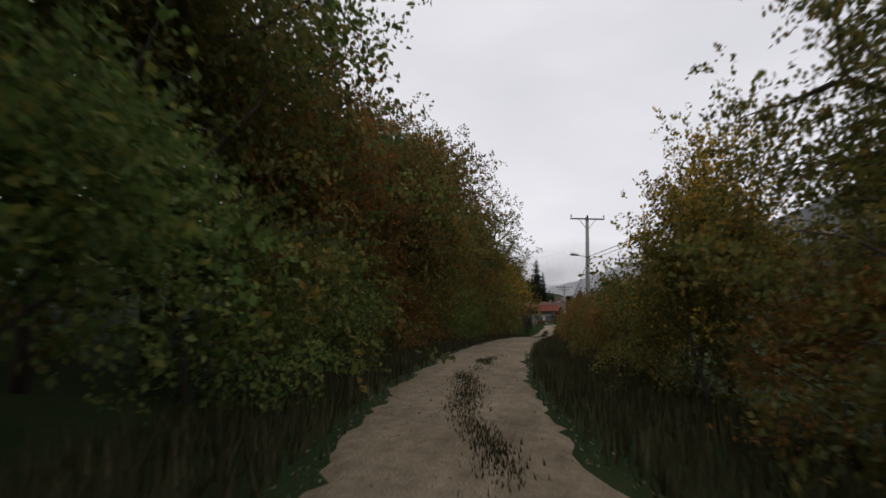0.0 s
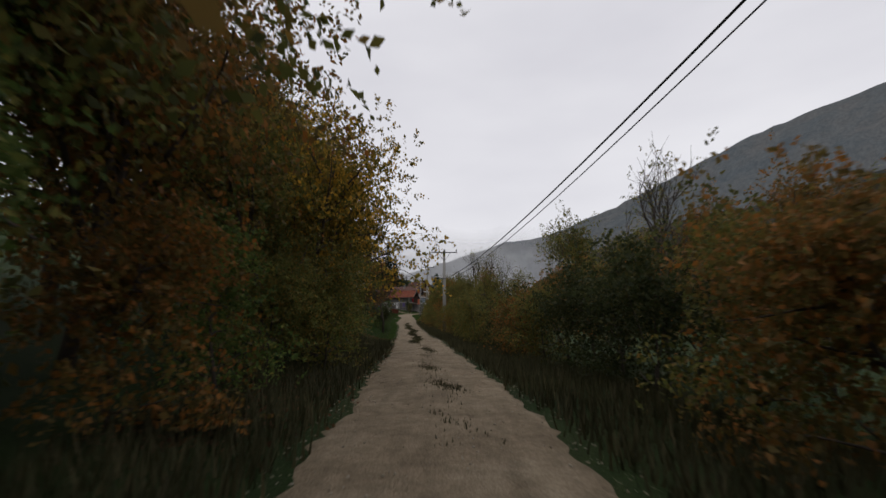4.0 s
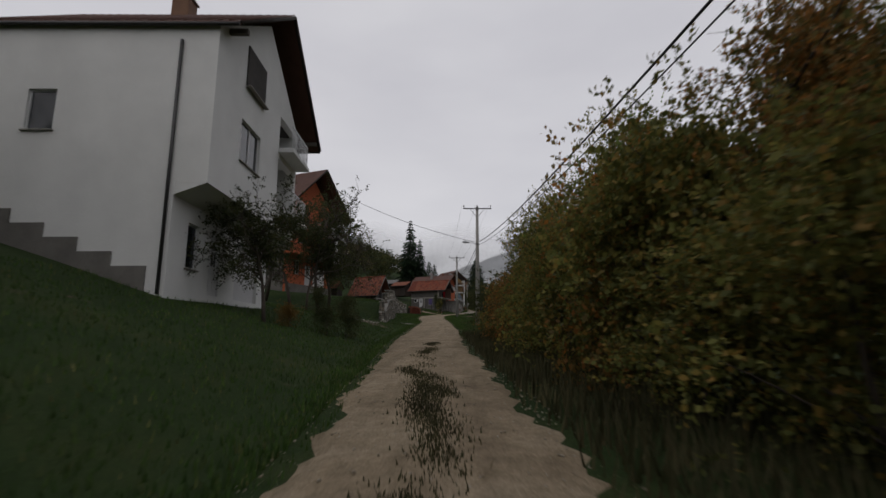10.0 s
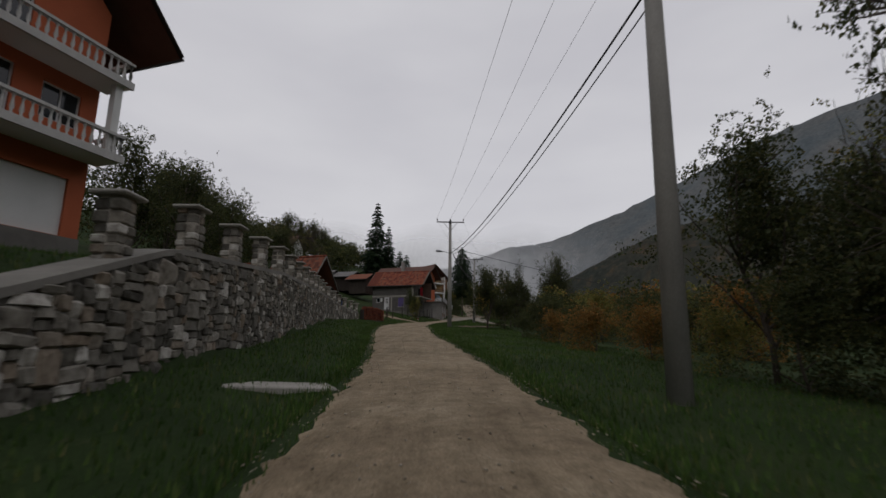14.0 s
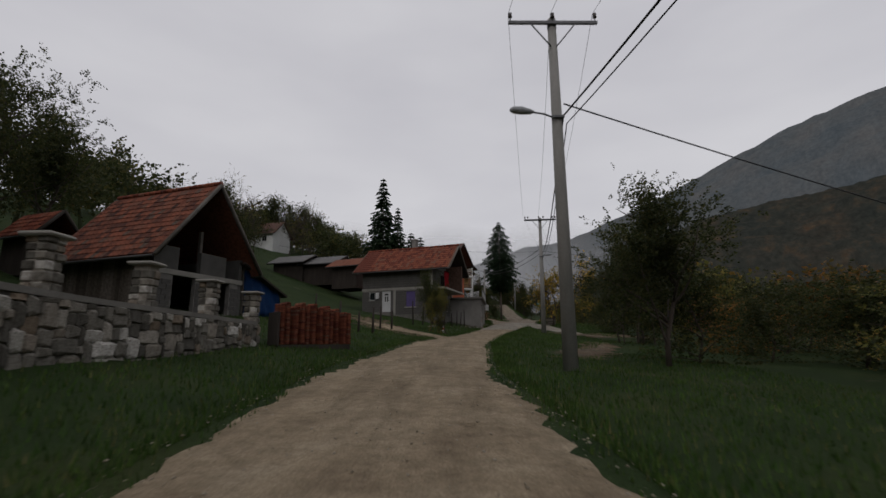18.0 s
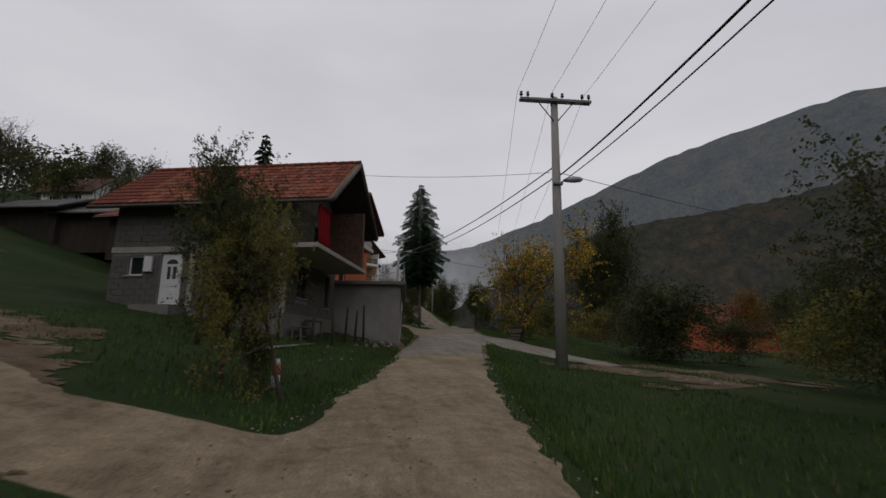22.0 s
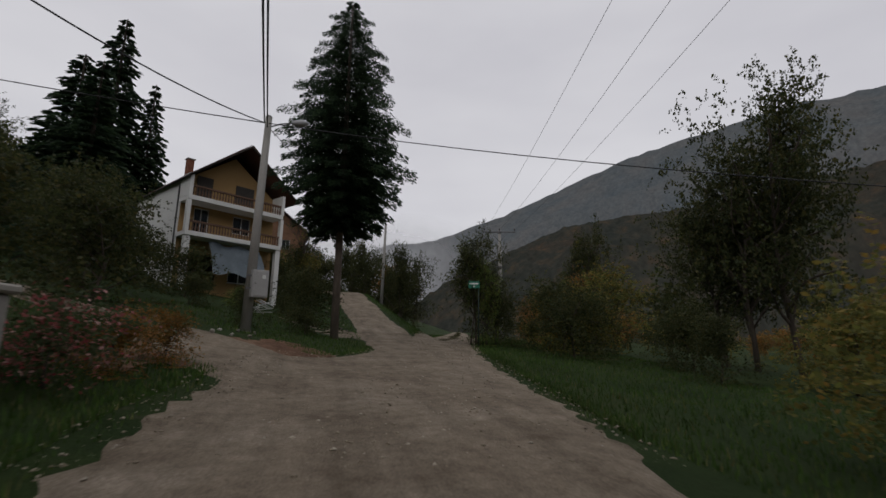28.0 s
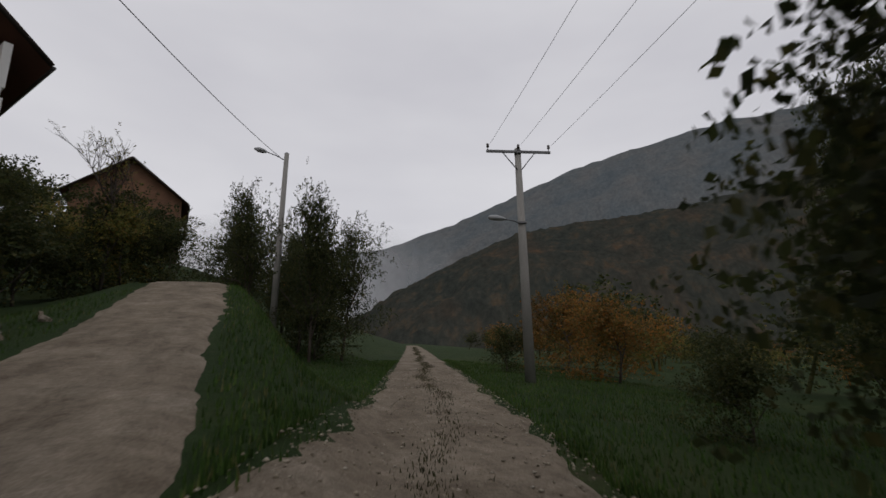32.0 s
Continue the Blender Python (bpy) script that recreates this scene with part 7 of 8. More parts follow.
# spruces and greenery round the fork
plant("spruce", "bole", -5.7, 219.4, 15.0, 0.86)
plant("spruce", "needle", -19.8, 229.0, 28.2 - gz(-19.8, 229.0), 1.3)
plant("spruce", "needle", -18.1, 227.2, 27.0 - gz(-18.1, 227.2), 1.2)
plant("spruce", "needle", -28.8, 256.0, 25.0, 0.95)
plant("spruce", "needle", -25.5, 257.5, 19.0, 0.85)
for x, y, h, c in ((-12.2, 214.6, 3.6, "dark"), (-13.6, 217.6, 4.4, "dark"), (-15.5, 221.0, 5.0, "dark"), (-11.0, 219.8, 1.5, "dark"), (-9.9, 223.6, 1.1, "green"), (-8.0, 226.2, 1.3, "dark"), (-6.7, 220.4, 2.5, "dark"), (-7.0, 229.2, 3.4, "dark"), (-8.6, 216.6, 1.4, "dark"), (-6.8, 217.9, 1.3, "dark"), (-12.5, 225.5, 2.8, "dark"), (-15.0, 226.5, 3.5, "dark"), (-8.0, 244, 5.2, "dark"), (-11, 248, 5.6, "olive"), (-14, 245.5, 4.8, "green"), (-9.5, 239.5, 4.2, "dark"), (-6.8, 247.5, 4.6, "dark"), (0.6, 246, 4.4, "dark"), (2.2, 251, 5.0, "dark"), (0.9, 241.5, 3.4, "dark")):
    plant("bush", c, x, y, h, 1.1)
for x, y, h, c in ((-9.8, 203.2, 1.3, "flower"), (-10.6, 201.6, 1.6, "flower"), (-9.2, 206.2, 1.2, "flower"), (-9.0, 207.6, 1.1, "rust"), (-8.8, 208.8, 1.0, "rust"), (-11.2, 205.2, 2.4, "green"), (-11.6, 208.2, 3.0, "dark")):
    plant("bush", c, x, y, h, 1.2)
plant("tree", "dark", 0.4, 244.2, 6.8, 0.7)
plant("tree", "dark", 1.8, 247.8, 6.4, 0.7)
plant("bare", "dark", -7.6, 243.0, 7.0, 0.9)
plant("bush", "olive", -7.0, 243.4, 3.6, 1.1)
plant("bush", "dark", -5.9, 245.4, 3.8, 1.1)
plant("bush", "dark", -8.6, 242.2, 3.0, 1.1)
plant("tree", "dark", -9.6, 241.0, 5.4, 0.8)
plant("tree", "dark", -2.6, 249.0, 6.4, 0.8)
plant("tree", "dark", -2.1, 244.5, 8.1, 0.6)
plant("tree", "dark", 0.6, 240.6, 8.4, 0.62)
plant("tree", "dark", 2.6, 244.7, 8.6, 0.62)
plant("tree", "dark", -3.0, 256.0, 9.0)
plant("tree", "dark", 0.5, 262.0, 10.0)
plant("tree", "rust", 2.6, 259.0, 8.0)
plant("bare", "dark", -7.5, 258.0, 7.0)
plant("bare", "dark", -11.5, 262.0, 7.5)
plant("tree", "dark", -14.1, 180.0, 4.7, 0.66)
plant("fine", "olive", -13.1, 179.6, 3.8, 0.62)
plant("bush", "dark", -13.6, 179.7, 1.3, 0.6)
for x, y, h, c in ((-38.9, 199.5, 8.6, "tree"), (-40.5, 203.4, 7.4, "tree"), (-42.6, 209.3, 7.0, "tree"), (-45.0, 217.3, 7.2, "tree"), (-35.7, 194.4, 9.5, "tree"), (-44.9, 205.0, 8.4, "tree"), (-36.8, 196.5, 10.5, "bare"), (-41.6, 206.2, 9.4, "bare"), (-43.6, 212.5, 8.6, "bare"), (-47.5, 214.0, 8.0, "tree"), (-57.5, 263.5, 15.0, "tree"), (-53.0, 263.0, 14.0, "tree"), (-46.0, 256.6, 15.0, "bare"), (-44.5, 261.5, 14.0, "tree"), (-49.5, 263.0, 14.5, "tree"), (-37.5, 203.0, 6.5, "tree")):
    plant(c, "dark", x, y, h, 0.9)
# hillside and valley: distant woods, grown together
hr_ = random.Random(9)


def woods(name, tone, spots, label):
    vs, fs, base = [], [], 0
    for k, (x, y, h, wide) in enumerate(spots):
        shapes = SHAPES["far", tone]
        for me in shapes[k % len(shapes)]:
            n = len(me.vertices)
            c = np.empty(n * 3)
            me.vertices.foreach_get("co", c)
            c = c.reshape(n, 3) * (h / TALL["far"]) * [wide, wide, 1]
            a = k * 2.4
            vs.append(np.stack([c[:, 0] * math.cos(a) - c[:, 1] * math.sin(a) + x, c[:, 0] * math.sin(a) + c[:, 1] * math.cos(a) + y, c[:, 2] + gz(x, y) - 0.1], 1))
            q = [tuple(p.vertices) for p in me.polygons if len(p.vertices) == 4]
            fs.append(np.array(q) + base)
            base += n
    ob = part(name, np_mesh(name, np.concatenate(vs), np.concatenate(fs), shapes[0][1].materials[0]), None)
    return tagged(ob, label, "woodland", kind="stuff")


def scatter(n, y0, y1, d0, d1, h0, h1, side, wide=1.0):
    out = []
    for _ in range(n):
        y = hr_.uniform(y0, y1)
        d = hr_.uniform(d0, d1)
        if side > 0 and y > 225:
            d *= 0.7
        x = float(xc(min(y, 215) if side < 0 else y)) + side * d
        if side < 0 and abs((x + 15) * 84 + (y - 170) * 36) / 91.4 < 7 and y < 257:
            continue
        if side > 0 and 182 < y < 213 and x < 24:
            continue
        out.append((float(xc(min(y, 215) if side < 0 else y)) + side * d, y, hr_.uniform(h0, h1), wide))
    return out


woods("hillside_trees", "dark", scatter(150, 118, 330, 31, 100, 7, 12, -1, 1.1), "dark dense trees covering the hillside")
woods("hillside_trees", "olive", scatter(45, 118, 330, 32, 90, 6, 10, -1, 1.1), "olive-brown trees scattered on the hillside")
woods("valley_trees", "dark", scatter(90, 95, 330, 18, 90, 4, 8, 1, 1.2), "dark trees along the valley meadow")
woods("valley_trees", "rust", scatter(60, 20, 330, 20, 100, 3.5, 7, 1, 1.2), "rust-coloured autumn trees in the valley")
woods("valley_trees", "olive", scatter(65, 10, 330, 16, 90, 3.5, 7, 1, 1.2), "olive-brown autumn trees in the valley")
for k in range(12):
    plant("bare", "dark", float(xc(200)) - hr_.uniform(30, 60), hr_.uniform(190, 260), hr_.uniform(6, 9))
for x, y, h, c in ((-1.5, 158.0, 3.8, "dark"), (1.5, 163.0, 4.2, "olive"), (3.5, 168.5, 4.0, "dark"), (1.2, 172.0, 3.2, "rust"), (5.5, 176.0, 4.4, "dark"), (3.0, 183.5, 3.6, "olive"), (8.0, 187.0, 4.4, "dark"), (6.0, 161.0, 4.2, "rust"), (0.5, 152.0, 3.8, "olive"), (4.0, 146.0, 4.2, "dark"), (2.0, 139.0, 3.6, "rust"), (7.0, 169.5, 4.6, "dark"), (9.5, 180.0, 4.8, "dark"), (5.0, 154.0, 4.4, "dark"), (10.0, 164.0, 5.0, "olive"), (12.0, 173.0, 5.0, "dark"), (1.0, 146.5, 3.4, "dark"), (8.5, 149.0, 4.8, "olive"), (13.5, 184.5, 4.6, "rust"), (-2.2, 151.0, 2.6, "dark"), (-0.5, 168.0, 2.8, "dark")):
    plant("bush", c, x, y, h, 1.35)
# round the orange shed
for x, y, h, c in ((16.5, 198.0, 3.4, "rust"), (6.5, 193.0, 2.6, "dark"), (11.0, 208.5, 3.6, "dark"), (9.0, 211.0, 3.2, "olive")):
    plant("bush", c, x, y, h, 1.2)
plant("tree", "dark", 13.0, 194.0, 7.0, 1.0)
plant("bush", "dark", 1.4, 191.6, 3.9, 1.4)
plant("bush", "dark", 3.0, 193.0, 3.8, 1.4)
plant("tree", "dark", 20.5, 203.5, 6.0, 0.9)
plant("bush", "dark", 7.0, 198.0, 2.4, 1.0)
plant("tree", "rust", 23.0, 209.5, 6.5, 1.0)

# ---- surfaces on the ground: concrete patch, drives, verge growth ----
conc = part("concrete_road", road_strip("concrete_road", 187.6, 202.6, 0.06, CONCRETE_ROAD, lambda y: 1.85 - 0.2 * (y > 199), lambda y: 1.72 + 0.95 * float(sstep(y, 192.8, 195.0)), 8, 0.3), CONCRETE_ROAD)
tagged(conc, "worn grey concrete stretch of the road with a broken front edge", "road", kind="structure")


def free_strip(name, line, widths, mat, lift, label, seed, cols=7, step=0.25):
    """A draped strip along any line of (x, y)."""
    rng = np.random.RandomState(seed)
    pts = [Vector((x, y)) for x, y in line]
    lens = [0.0]
    for a, b in zip(pts, pts[1:]):
        lens.append(lens[-1] + (b - a).length)
    ts = np.arange(0, lens[-1], step)
    px, py, pw = (np.interp(ts, lens, v) for v in ([q.x for q in pts], [q.y for q in pts], widths))
    dx, dy = np.gradient(px), np.gradient(py)
    n = np.hypot(dx, dy)
    nx, ny = dy / n, -dx / n
    f = np.linspace(-0.5, 0.5, cols)
    j1, j2 = (np.convolve(rng.uniform(-1, 1, len(ts) + 4), np.ones(3) / 3, "same")[2:-2] * 0.16 for _ in range(2))
    v = []
    for k in range(len(ts)):
        w = f * pw[k]
        w[0] -= j1[k]
        w[-1] += j2[k]
        x, y = px[k] + nx[k] * w, py[k] + ny[k] * w
        z = ground_z(x, y) + lift + 0.02 * np.cos(np.pi * f)
        z[0] -= lift + 0.04
        z[-1] -= lift + 0.04
        z -= (lift + 0.04) * max(0.0, 1 - k / 2.0, 1 - (len(ts) - 1 - k) / 3.0)
        v.append(np.stack([x, y, z], 1))
    fs = [(a * cols + i, a * cols + i + 1, (a + 1) * cols + i + 1, (a + 1) * cols + i) for a in range(len(ts) - 1) for i in range(cols - 1)]
    ob = part(name, mesh_of(name, np.concatenate(v).tolist(), fs, mat, True), mat)
    return tagged(ob, label, "road", kind="structure")


DRIVE = [(-11.9, 176.4), (-13.6, 176.8), (-15.75, 177.4), (-17.2, 178.8), (-18.0, 180.4)]
free_strip("branch_road", BR, [3.0, 2.8, 2.6, 2.7, 3.0, 3.0, 3.0], FORK_GRAVEL, 0.06, "gravel branch road climbing the bank at the fork", 4)
free_strip("house_drive", DRIVE, [3.6, 2.7, 2.3, 2.0, 1.2], GRAVEL, 0.025, "gravel drive to the block house", 5)
free_strip("side_lane", [(-4.3, 202.4), (-4.2, 199.5), (-4.1, 196.0), (-4.0, 193.0), (-3.7, 191.4), (-3.0, 189.9), (-2.2, 188.4)], [1.6, 3.2, 3.4, 2.7, 2.3, 2.0, 1.2], CONCRETE_ROAD, 0.03, "narrow concrete lane joining from the meadow", 6)
free_strip("yard_drive", [(-5.2, 208.6), (-8.0, 210.8), (-10.8, 213.0), (-14.0, 214.2), (-18.0, 214.6)], [5.0, 4.2, 2.5, 2.0, 1.6], FORK_GRAVEL, 0.025, "gravel drive up into a yard", 7)
def blades(pts, rng, h, w, lean=0.5):
    n = len(pts)
    a = rng.uniform(0, math.tau, n)
    hh = h * rng.uniform(0.45, 1.3, n)
    ww = w * rng.uniform(0.7, 1.3, n)
    dx, dy = np.cos(a), np.sin(a)
    tipx = pts[:, 0] - dy * hh * lean * rng.uniform(-1, 1, n)
    tipy = pts[:, 1] + dx * hh * lean * rng.uniform(-1, 1, n)
    v = np.stack([np.stack([pts[:, 0] - dx * ww, pts[:, 1] - dy * ww, pts[:, 2] - 0.02], 1),
                  np.stack([pts[:, 0] + dx * ww, pts[:, 1] + dy * ww, pts[:, 2] - 0.02], 1),
                  np.stack([tipx, tipy, pts[:, 2] + hh], 1)], 1).reshape(-1, 3)
    return v, np.arange(3 * n).reshape(n, 3)


def blade_mat(name, stops):
    m = Mat(name, 0.8, 0, 0.15)
    c = m.ramp(m.island(), stops)
    c = m.mix(c, m.ramp(m.noise(0.5, 3), [(0.35, (0.6, 0.6, 0.6)), (0.65, (1.15, 1.15, 1.1))]), 0.8, "MULTIPLY")
    m.color(c)
    return m.m


GRASS = blade_mat("grass_blades", [(0.0, (0.028, 0.062, 0.012)), (0.5, (0.045, 0.092, 0.018)), (0.85, (0.075, 0.12, 0.026)), (1.0, (0.14, 0.13, 0.055))])
DRY = blade_mat("dry_grass", [(0.0, (0.034, 0.036, 0.016)), (0.5, (0.056, 0.056, 0.025)), (1.0, (0.10, 0.085, 0.044))])


def verge(name, y0, y1, o0, o1, n, h, w, mat, label, seed, bias=1.0):
    rng = np.random.RandomState(seed)
    y = rng.uniform(y0, y1, n)
    f = rng.uniform(0, 1, n) ** bias
    edge = np.where(o0 < 0, -np.interp(y, EDGE_Y, EDGE_L), np.interp(y, EDGE_Y, EDGE_R)) + np.where(rng.uniform(0, 1, n) < 0.12, -0.12, 0.1) * (1 if o0 > 0 else -1)
    o = edge + (o1 - o0) * f
    x = xc(y) + o
    keep = np.ones(n, bool)
    for line, ww in ((DRIVE, 1.25), ([(-5.2, 209.0), (-8.0, 211.6), (-10.8, 213.4)], 2.0), (BR, 1.3), ([(-4.2, 204.5), (-4.2, 199.5), (-4.1, 196.0), (-4.0, 193.0), (-3.8, 191.0), (-3.2, 187.0), (-2.0, 181.0)], 1.3), ([(-8.6, 166.5), (-5.6, 170.0), (-4.4, 173.5), (-2.6, 176.0)], 0.9)):
        for (ax, ay), (bx, by) in zip(line, line[1:]):
            t = np.clip(((x - ax) * (bx - ax) + (y - ay) * (by - ay)) / ((bx - ax) ** 2 + (by - ay) ** 2), 0, 1)
            keep &= np.hypot(x - ax - t * (bx - ax), y - ay - t * (by - ay)) > ww
    keep &= ~((y > 191) & (y < 199.5) & (x < -9.9) & (x > -14))
    x, y = x[keep], y[keep]
    v, f = blades(np.stack([x, y, ground_z(x, y)], 1), rng, h, w)
    ob = part(name, np_mesh(name, v, f, mat), None)
    return tagged(ob, label, "grass", kind="stuff")


verge("grass", 60, 250, -1, -9, 165000, 0.10, 0.013, GRASS, "short green grass on the verge and bank", 1, 1.3)
verge("grass", 108, 250, 1, 9, 130000, 0.10, 0.013, GRASS, "short green grass on the meadow side", 2, 1.3)
verge("rough_grass", -6, 62, -1, -3.0, 26000, 0.28, 0.016, DRY, "rough dry grass under the wood", 3)
verge("rough_grass", -6, 112, 1, 4.0, 52000, 0.30, 0.016, DRY, "rough dry grass under the hedge", 4)


verge("grass", 62, 226, -1, -1.5, 30000, 0.085, 0.012, GRASS, "tufts of grass along the road's edge", 21, 2.2)
verge("grass", 108, 226, 1, 1.5, 24000, 0.085, 0.012, GRASS, "tufts of grass along the road's edge", 22, 2.2)


def strip_grass(y0, y1, o, width, n, seed, gap):
    rng = np.random.RandomState(seed)
    y = rng.uniform(y0, y1, n)
    c = o + 0.14 * np.sin(y * 0.5) + 0.08 * np.sin(y * 1.7)
    x = xc(y) + c + rng.normal(0, width, n)
    keep = rng.uniform(0, 1, n) < np.clip(0.5 - gap * 0.5 + 0.45 * np.sin(y * 1.1 + 2.0 * np.sin(y * 0.43)) + 0.25 * np.sin(y * 4.3 + x * 6), 0.04, 1)
    x, y = x[keep], y[keep]
    v, f = blades(np.stack([x, y, ground_z(x, y) + 0.08], 1), rng, 0.055, 0.012, 0.9)
    tagged(part("centre_grass", np_mesh("centre_grass", v, f, DRY), None), "flattened grass strip between the wheel ruts", "grass", kind="stuff")


strip_grass(-4, 16, 0.35, 0.13, 9000, 5, 0.2)
strip_grass(38, 58, 0.30, 0.12, 6000, 6, 0.6)
strip_grass(60, 96, 0.03, 0.14, 30000, 7, -0.5)
strip_grass(92, 104, 0.30, 0.12, 6000, 8, 0.2)
strip_grass(222, 300, 0.22, 0.15, 16000, 9, -0.8)


def gravel_stones(y0, y1, n, lo, hi, mat, seed, name, label, spread=1.0):
    """Loose stones, flat pebbles of 8 faces, joined."""
    rng = np.random.RandomState(seed)
    y = rng.uniform(y0, y1, n)
    l, r = np.interp(y, EDGE_Y, EDGE_L), np.interp(y, EDGE_Y, EDGE_R)
    f = rng.uniform(0, 1, n)
    f = np.where(rng.uniform(0, 1, n) < 0.2, np.where(f < 0.5, f * 0.25, 1 - (1 - f) * 0.25), f)
    x = xc(y) - l * spread + (l + r) * spread * f
    s = lo + (hi - lo) * rng.uniform(0, 1, n) ** 3
    z = ground_z(x, y) + 0.05 + 0.035 * np.sin(np.pi * f) + s * 0.12
    o = np.array([(1, 0, 0), (0, 1, 0), (-1, 0, 0), (0, -1, 0), (0, 0, 0.55), (0, 0, -0.5)])
    a = rng.uniform(0, math.tau, n)
    c, q = np.cos(a)[:, None], np.sin(a)[:, None]
    sc = s[:, None, None] * o[None] * rng.uniform(0.6, 1.25, (n, 6, 1))
    v = np.stack([sc[..., 0] * c - sc[..., 1] * q + x[:, None], sc[..., 0] * q + sc[..., 1] * c + y[:, None], sc[..., 2] + z[:, None]], 2).reshape(-1, 3)
    t = np.array([(0, 1, 4), (1, 2, 4), (2, 3, 4), (3, 0, 4), (1, 0, 5), (2, 1, 5), (3, 2, 5), (0, 3, 5)])
    fc = (t[None] + 6 * np.arange(n)[:, None, None]).reshape(-1, 3)
    tagged(part(name, np_mesh(name, v, fc, mat), None), label, "gravel", kind="stuff")


PEBBLE = blade_mat("pebbles", [(0.0, (0.20, 0.165, 0.125)), (0.5, (0.29, 0.25, 0.19)), (1.0, (0.40, 0.36, 0.30))])
gravel_stones(-4, 188, 26000, 0.005, 0.024, PEBBLE, 1, "gravel_stones", "loose pale gravel on the road", 1.1)
gravel_stones(204, 240, 9000, 0.006, 0.034, PEBBLE, 2, "gravel_stones", "coarse loose gravel near the fork", 1.06)

# fallen leaves on the left verge by the wood
rng_l = np.random.RandomState(4)
n = 7000
y = rng_l.uniform(38, 66, n)
x = xc(y) - 2.5 + rng_l.normal(0, 0.6, n)
LITTER = leaf_mat("fallen_leaves", [(0.0, (0.05, 0.026, 0.018)), (0.5, (0.08, 0.036, 0.022)), (1.0, (0.12, 0.07, 0.035))])
v, f = leaf_quads(np.stack([x, y, ground_z(x, y) + 0.04], 1), 0.062, rng_l, 0.0)
tagged(part("fallen_leaves", np_mesh("fallen_leaves", v, f, LITTER), None), "reddish fallen leaves on the verge", "leaf litter", kind="stuff")


# bare trampled patches in the meadow: low clods of soil
def clods(line, width, n, seed):
    rng = np.random.RandomState(seed)
    p = np.array(line)
    k = rng.uniform(0, len(p) - 1.001, n)
    i = k.astype(int)
    q = p[i] + (p[i + 1] - p[i]) * (k - i)[:, None]
    x, y = q[:, 0] + rng.normal(0, width, n), q[:, 1] + rng.normal(0, width * 0.7, n)
    keep = np.sin(x * 2.1 + 1.3 * np.sin(y * 1.7)) + np.sin(y * 2.6 + x) > -0.3
    x, y = x[keep], y[keep]
    n = len(x)
    s = 0.05 + 0.13 * rng.uniform(0, 1, n) ** 2
    o = np.array([(1, 0, 0), (0.5, 0.85, 0), (-0.5, 0.85, 0), (-1, 0, 0), (-0.5, -0.85, 0), (0.5, -0.85, 0), (0, 0, 0.32)])
    a = rng.uniform(0, math.tau, n)
    c, t = np.cos(a)[:, None], np.sin(a)[:, None]
    sc = s[:, None, None] * o[None] * rng.uniform(0.6, 1.3, (n, 7, 1))
    z = ground_z(x, y) + 0.004
    v = np.stack([sc[..., 0] * c - sc[..., 1] * t + x[:, None], sc[..., 0] * t + sc[..., 1] * c + y[:, None], sc[..., 2] + z[:, None]], 2).reshape(-1, 3)
    f = (np.array([(k_, (k_ + 1) % 6, 6) for k_ in range(6)])[None] + 7 * np.arange(n)[:, None, None]).reshape(-1, 3)
    tagged(part("soil_clods", np_mesh("soil_clods", v, f, CLOD), None), "pale bare soil and rubble in the grass", "soil", kind="stuff")


CLOD = blade_mat("soil_clods", [(0.0, (0.07, 0.055, 0.038)), (0.6, (0.11, 0.088, 0.06)), (1.0, (0.22, 0.18, 0.13))])
DRY_SOIL = gravel_mat("dry_soil", (0.085, 0.058, 0.038), (0.135, 0.10, 0.066), (0.215, 0.168, 0.118), 60)


RED_SOIL = gravel_mat("reddish_soil", (0.12, 0.066, 0.044), (0.18, 0.108, 0.072), (0.25, 0.17, 0.122), 60)


def soil_patch(line, width, seed, cell=0.14, cut=0.0, mat=DRY_SOIL, label="bare pale soil worn through the grass"):
    """Bare trodden soil with a torn outline and holes where grass still stands, draped on the ground."""
    p = [Vector((x, y)) for x, y in line]
    x0, x1 = min(q.x for q in p) - 2 * width, max(q.x for q in p) + 2 * width
    y0, y1 = min(q.y for q in p) - 2 * width, max(q.y for q in p) + 2 * width
    nx, ny = int((x1 - x0) / cell), int((y1 - y0) / cell)
    gx, gy = x0 + cell * np.arange(nx + 1), y0 + cell * np.arange(ny + 1)
    mx, my = np.meshgrid(gx, gy, indexing="ij")
    best = np.full(mx.shape, 1e9)
    for a, b in zip(p, p[1:]):
        d = b - a
        t = np.clip(((mx - a.x) * d.x + (my - a.y) * d.y) / d.length_squared, 0, 1)
        best = np.minimum(best, np.hypot(mx - a.x - t * d.x, my - a.y - t * d.y))
    rough = np.array([[noise.fractal(Vector((x * 0.9, y * 0.9, seed)), 0.8, 2.0, 5) for y in gy] for x in gx])
    keep = 1.0 - best / width + 1.1 * rough > cut
    mz = ground_z(mx, my) + 0.012 + 0.03 * np.clip(rough, -0.3, 0.6)
    rng = np.random.RandomState(seed)
    mx, my = mx + rng.uniform(-0.35, 0.35, mx.shape) * cell, my + rng.uniform(-0.35, 0.35, my.shape) * cell
    idx, verts, faces = {}, [], []

    def at(i, j):
        if (i, j) not in idx:
            idx[i, j] = len(verts)
            verts.append((mx[i, j], my[i, j], mz[i, j]))
        return idx[i, j]

    for i in range(nx):
        for j in range(ny):
            if keep[i, j] and keep[i + 1, j + 1]:
                faces.append((at(i, j), at(i + 1, j), at(i + 1, j + 1), at(i, j + 1)))
    ob = part("bare_soil", mesh_of("bare_soil", verts, faces, mat, True), None)
    return tagged(ob, label, "soil", kind="structure")


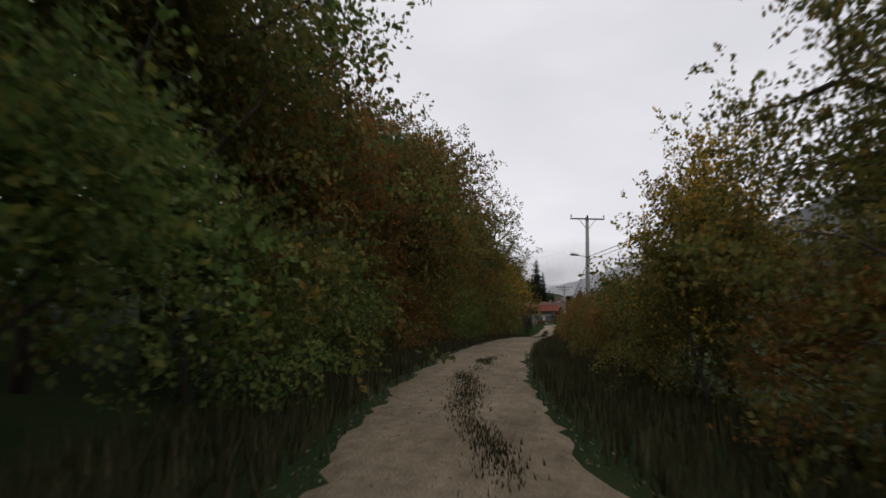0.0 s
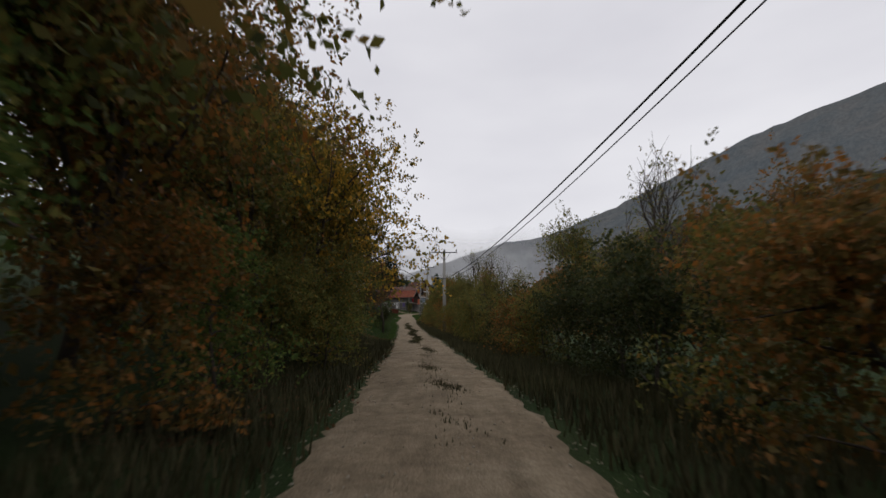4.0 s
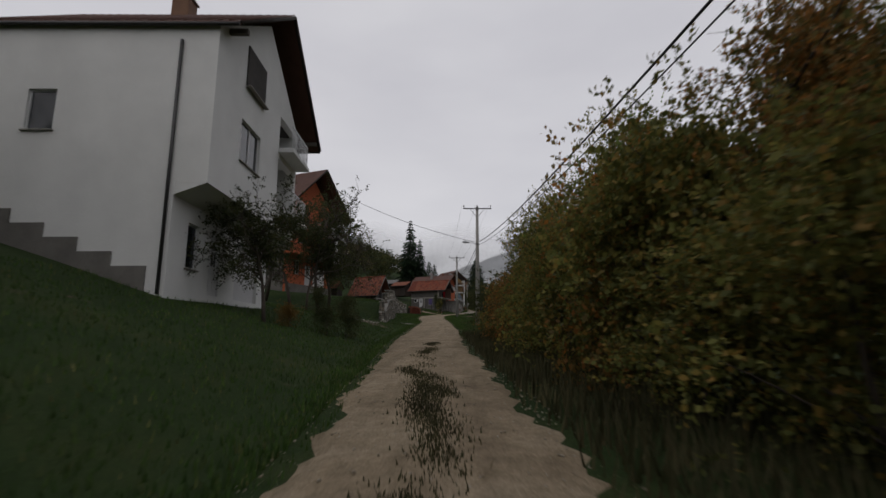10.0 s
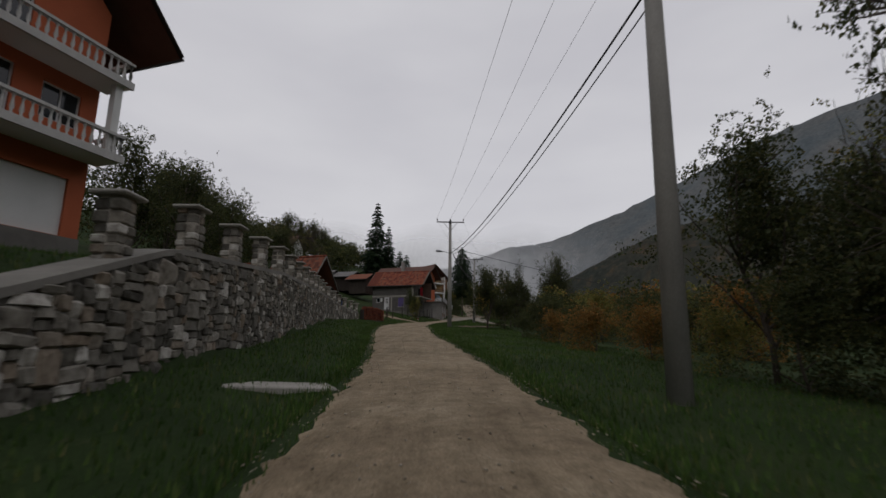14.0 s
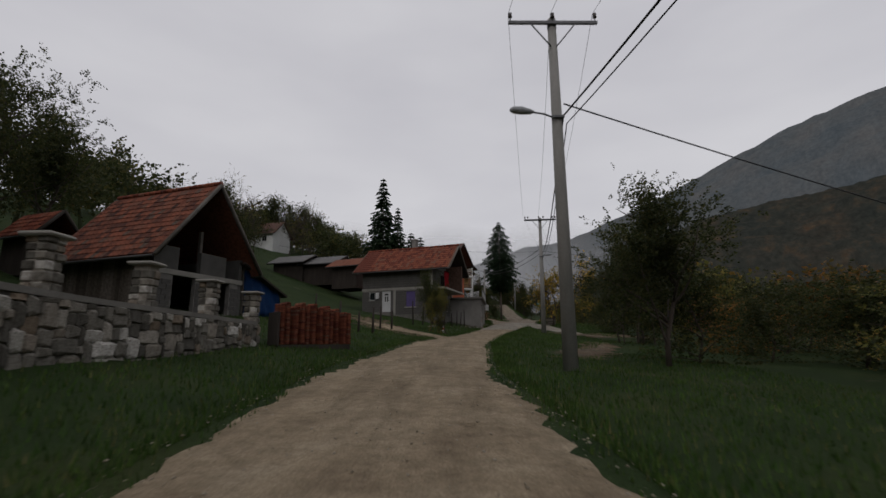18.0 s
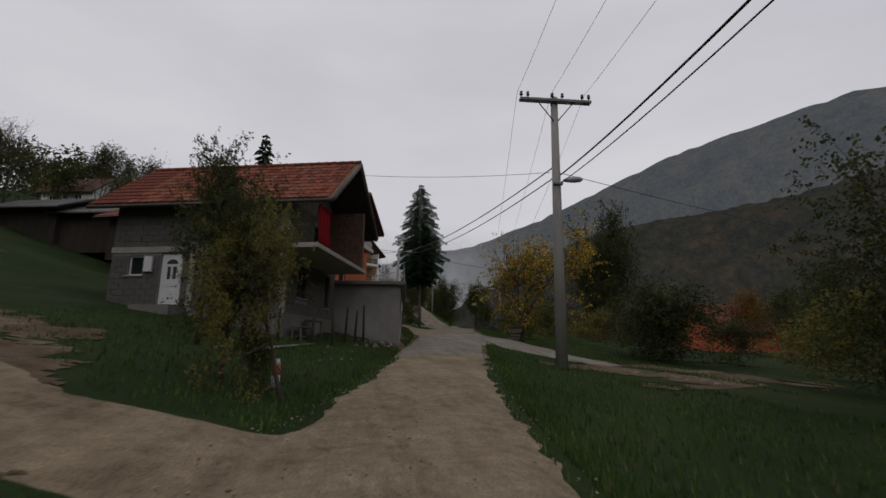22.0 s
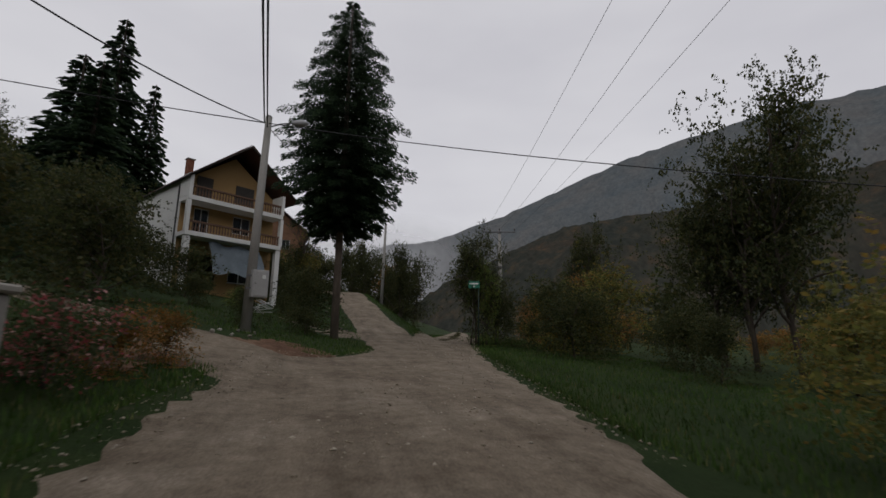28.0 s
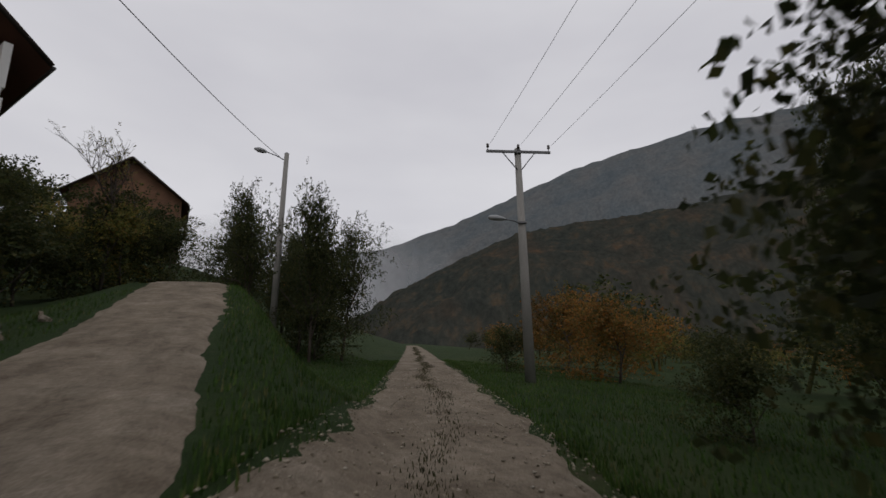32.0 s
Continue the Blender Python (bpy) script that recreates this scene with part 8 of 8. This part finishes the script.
soil_patch([(-8.4, 165.6), (-7.7, 167.2), (-6.6, 170.3), (-5.4, 173.4), (-4.6, 176.4)], 0.85, 1, cut=0.05)
soil_patch([(-5.4, 187.2), (-3.2, 186.4), (-1.6, 184.4), (0.4, 186.8), (2.6, 186.0)], 0.75, 2, cut=0.02)
soil_patch([(-5.0, 182.8), (-3.4, 183.4), (-1.4, 184.2)], 0.45, 3, cut=0.1)
soil_patch([(-10.1, 190.4), (-10.0, 192.6), (-9.4, 196.2), (-8.6, 200.6)], 0.55, 4, cut=0.1)
soil_patch([(-7.3, 190.2), (-6.9, 191.6), (-6.1, 192.6)], 0.3, 5)
soil_patch([(-14.2, 117.4), (-15.4, 119.2), (-16.6, 121.0)], 0.7, 6)
soil_patch([(-15.2, 175.5), (-16.6, 176.6), (-17.8, 178.2), (-18.6, 181.0), (-19.4, 183.2)], 0.95, 7, cut=0.0)
soil_patch([(-16.0, 178.2), (-17.0, 180.4), (-17.6, 182.4)], 0.6, 9, cut=0.05)
soil_patch([(-9.4, 208.6), (-8.7, 210.0), (-8.0, 211.4), (-7.2, 212.6), (-6.3, 213.4)], 0.75, 8, 0.12, -0.15, RED_SOIL, "reddish soil bank at the mouth of the yard drive")
soil_patch([(-4.5, 221.6), (-5.3, 222.8), (-6.0, 223.6), (-6.9, 224.4)], 0.7, 13, 0.12, 0.1, FORK_GRAVEL, "loose grey gravel spilled into the grass")
soil_patch([(-8.6, 212.6), (-7.4, 213.5), (-6.6, 213.9)], 0.45, 10, 0.12, 0.0, RED_SOIL, "reddish soil bank at the mouth of the yard drive")
soil_patch([(-2.6, 189.6), (-1.0, 188.4), (0.6, 187.8), (2.8, 187.4), (5.0, 187.2)], 0.7, 11, cut=0.05)
soil_patch([(-3.4, 188.4), (-3.0, 186.8), (-2.0, 186.0)], 0.6, 12, cut=0.05)
clods([(-8.2, 166.2), (-7.2, 169.0), (-5.8, 172.5), (-4.6, 176.2)], 0.35, 260, 1)
clods([(-5.2, 187.2), (-3.0, 186.2), (-1.5, 184.3), (0.5, 186.6)], 0.4, 240, 2)
clods([(-11.8, 192.2), (-10.6, 192.6), (-10.0, 194.0)], 0.25, 200, 4)
clods([(-14.2, 117.2), (-15.4, 119.5), (-16.6, 121.2)], 0.5, 500, 5)
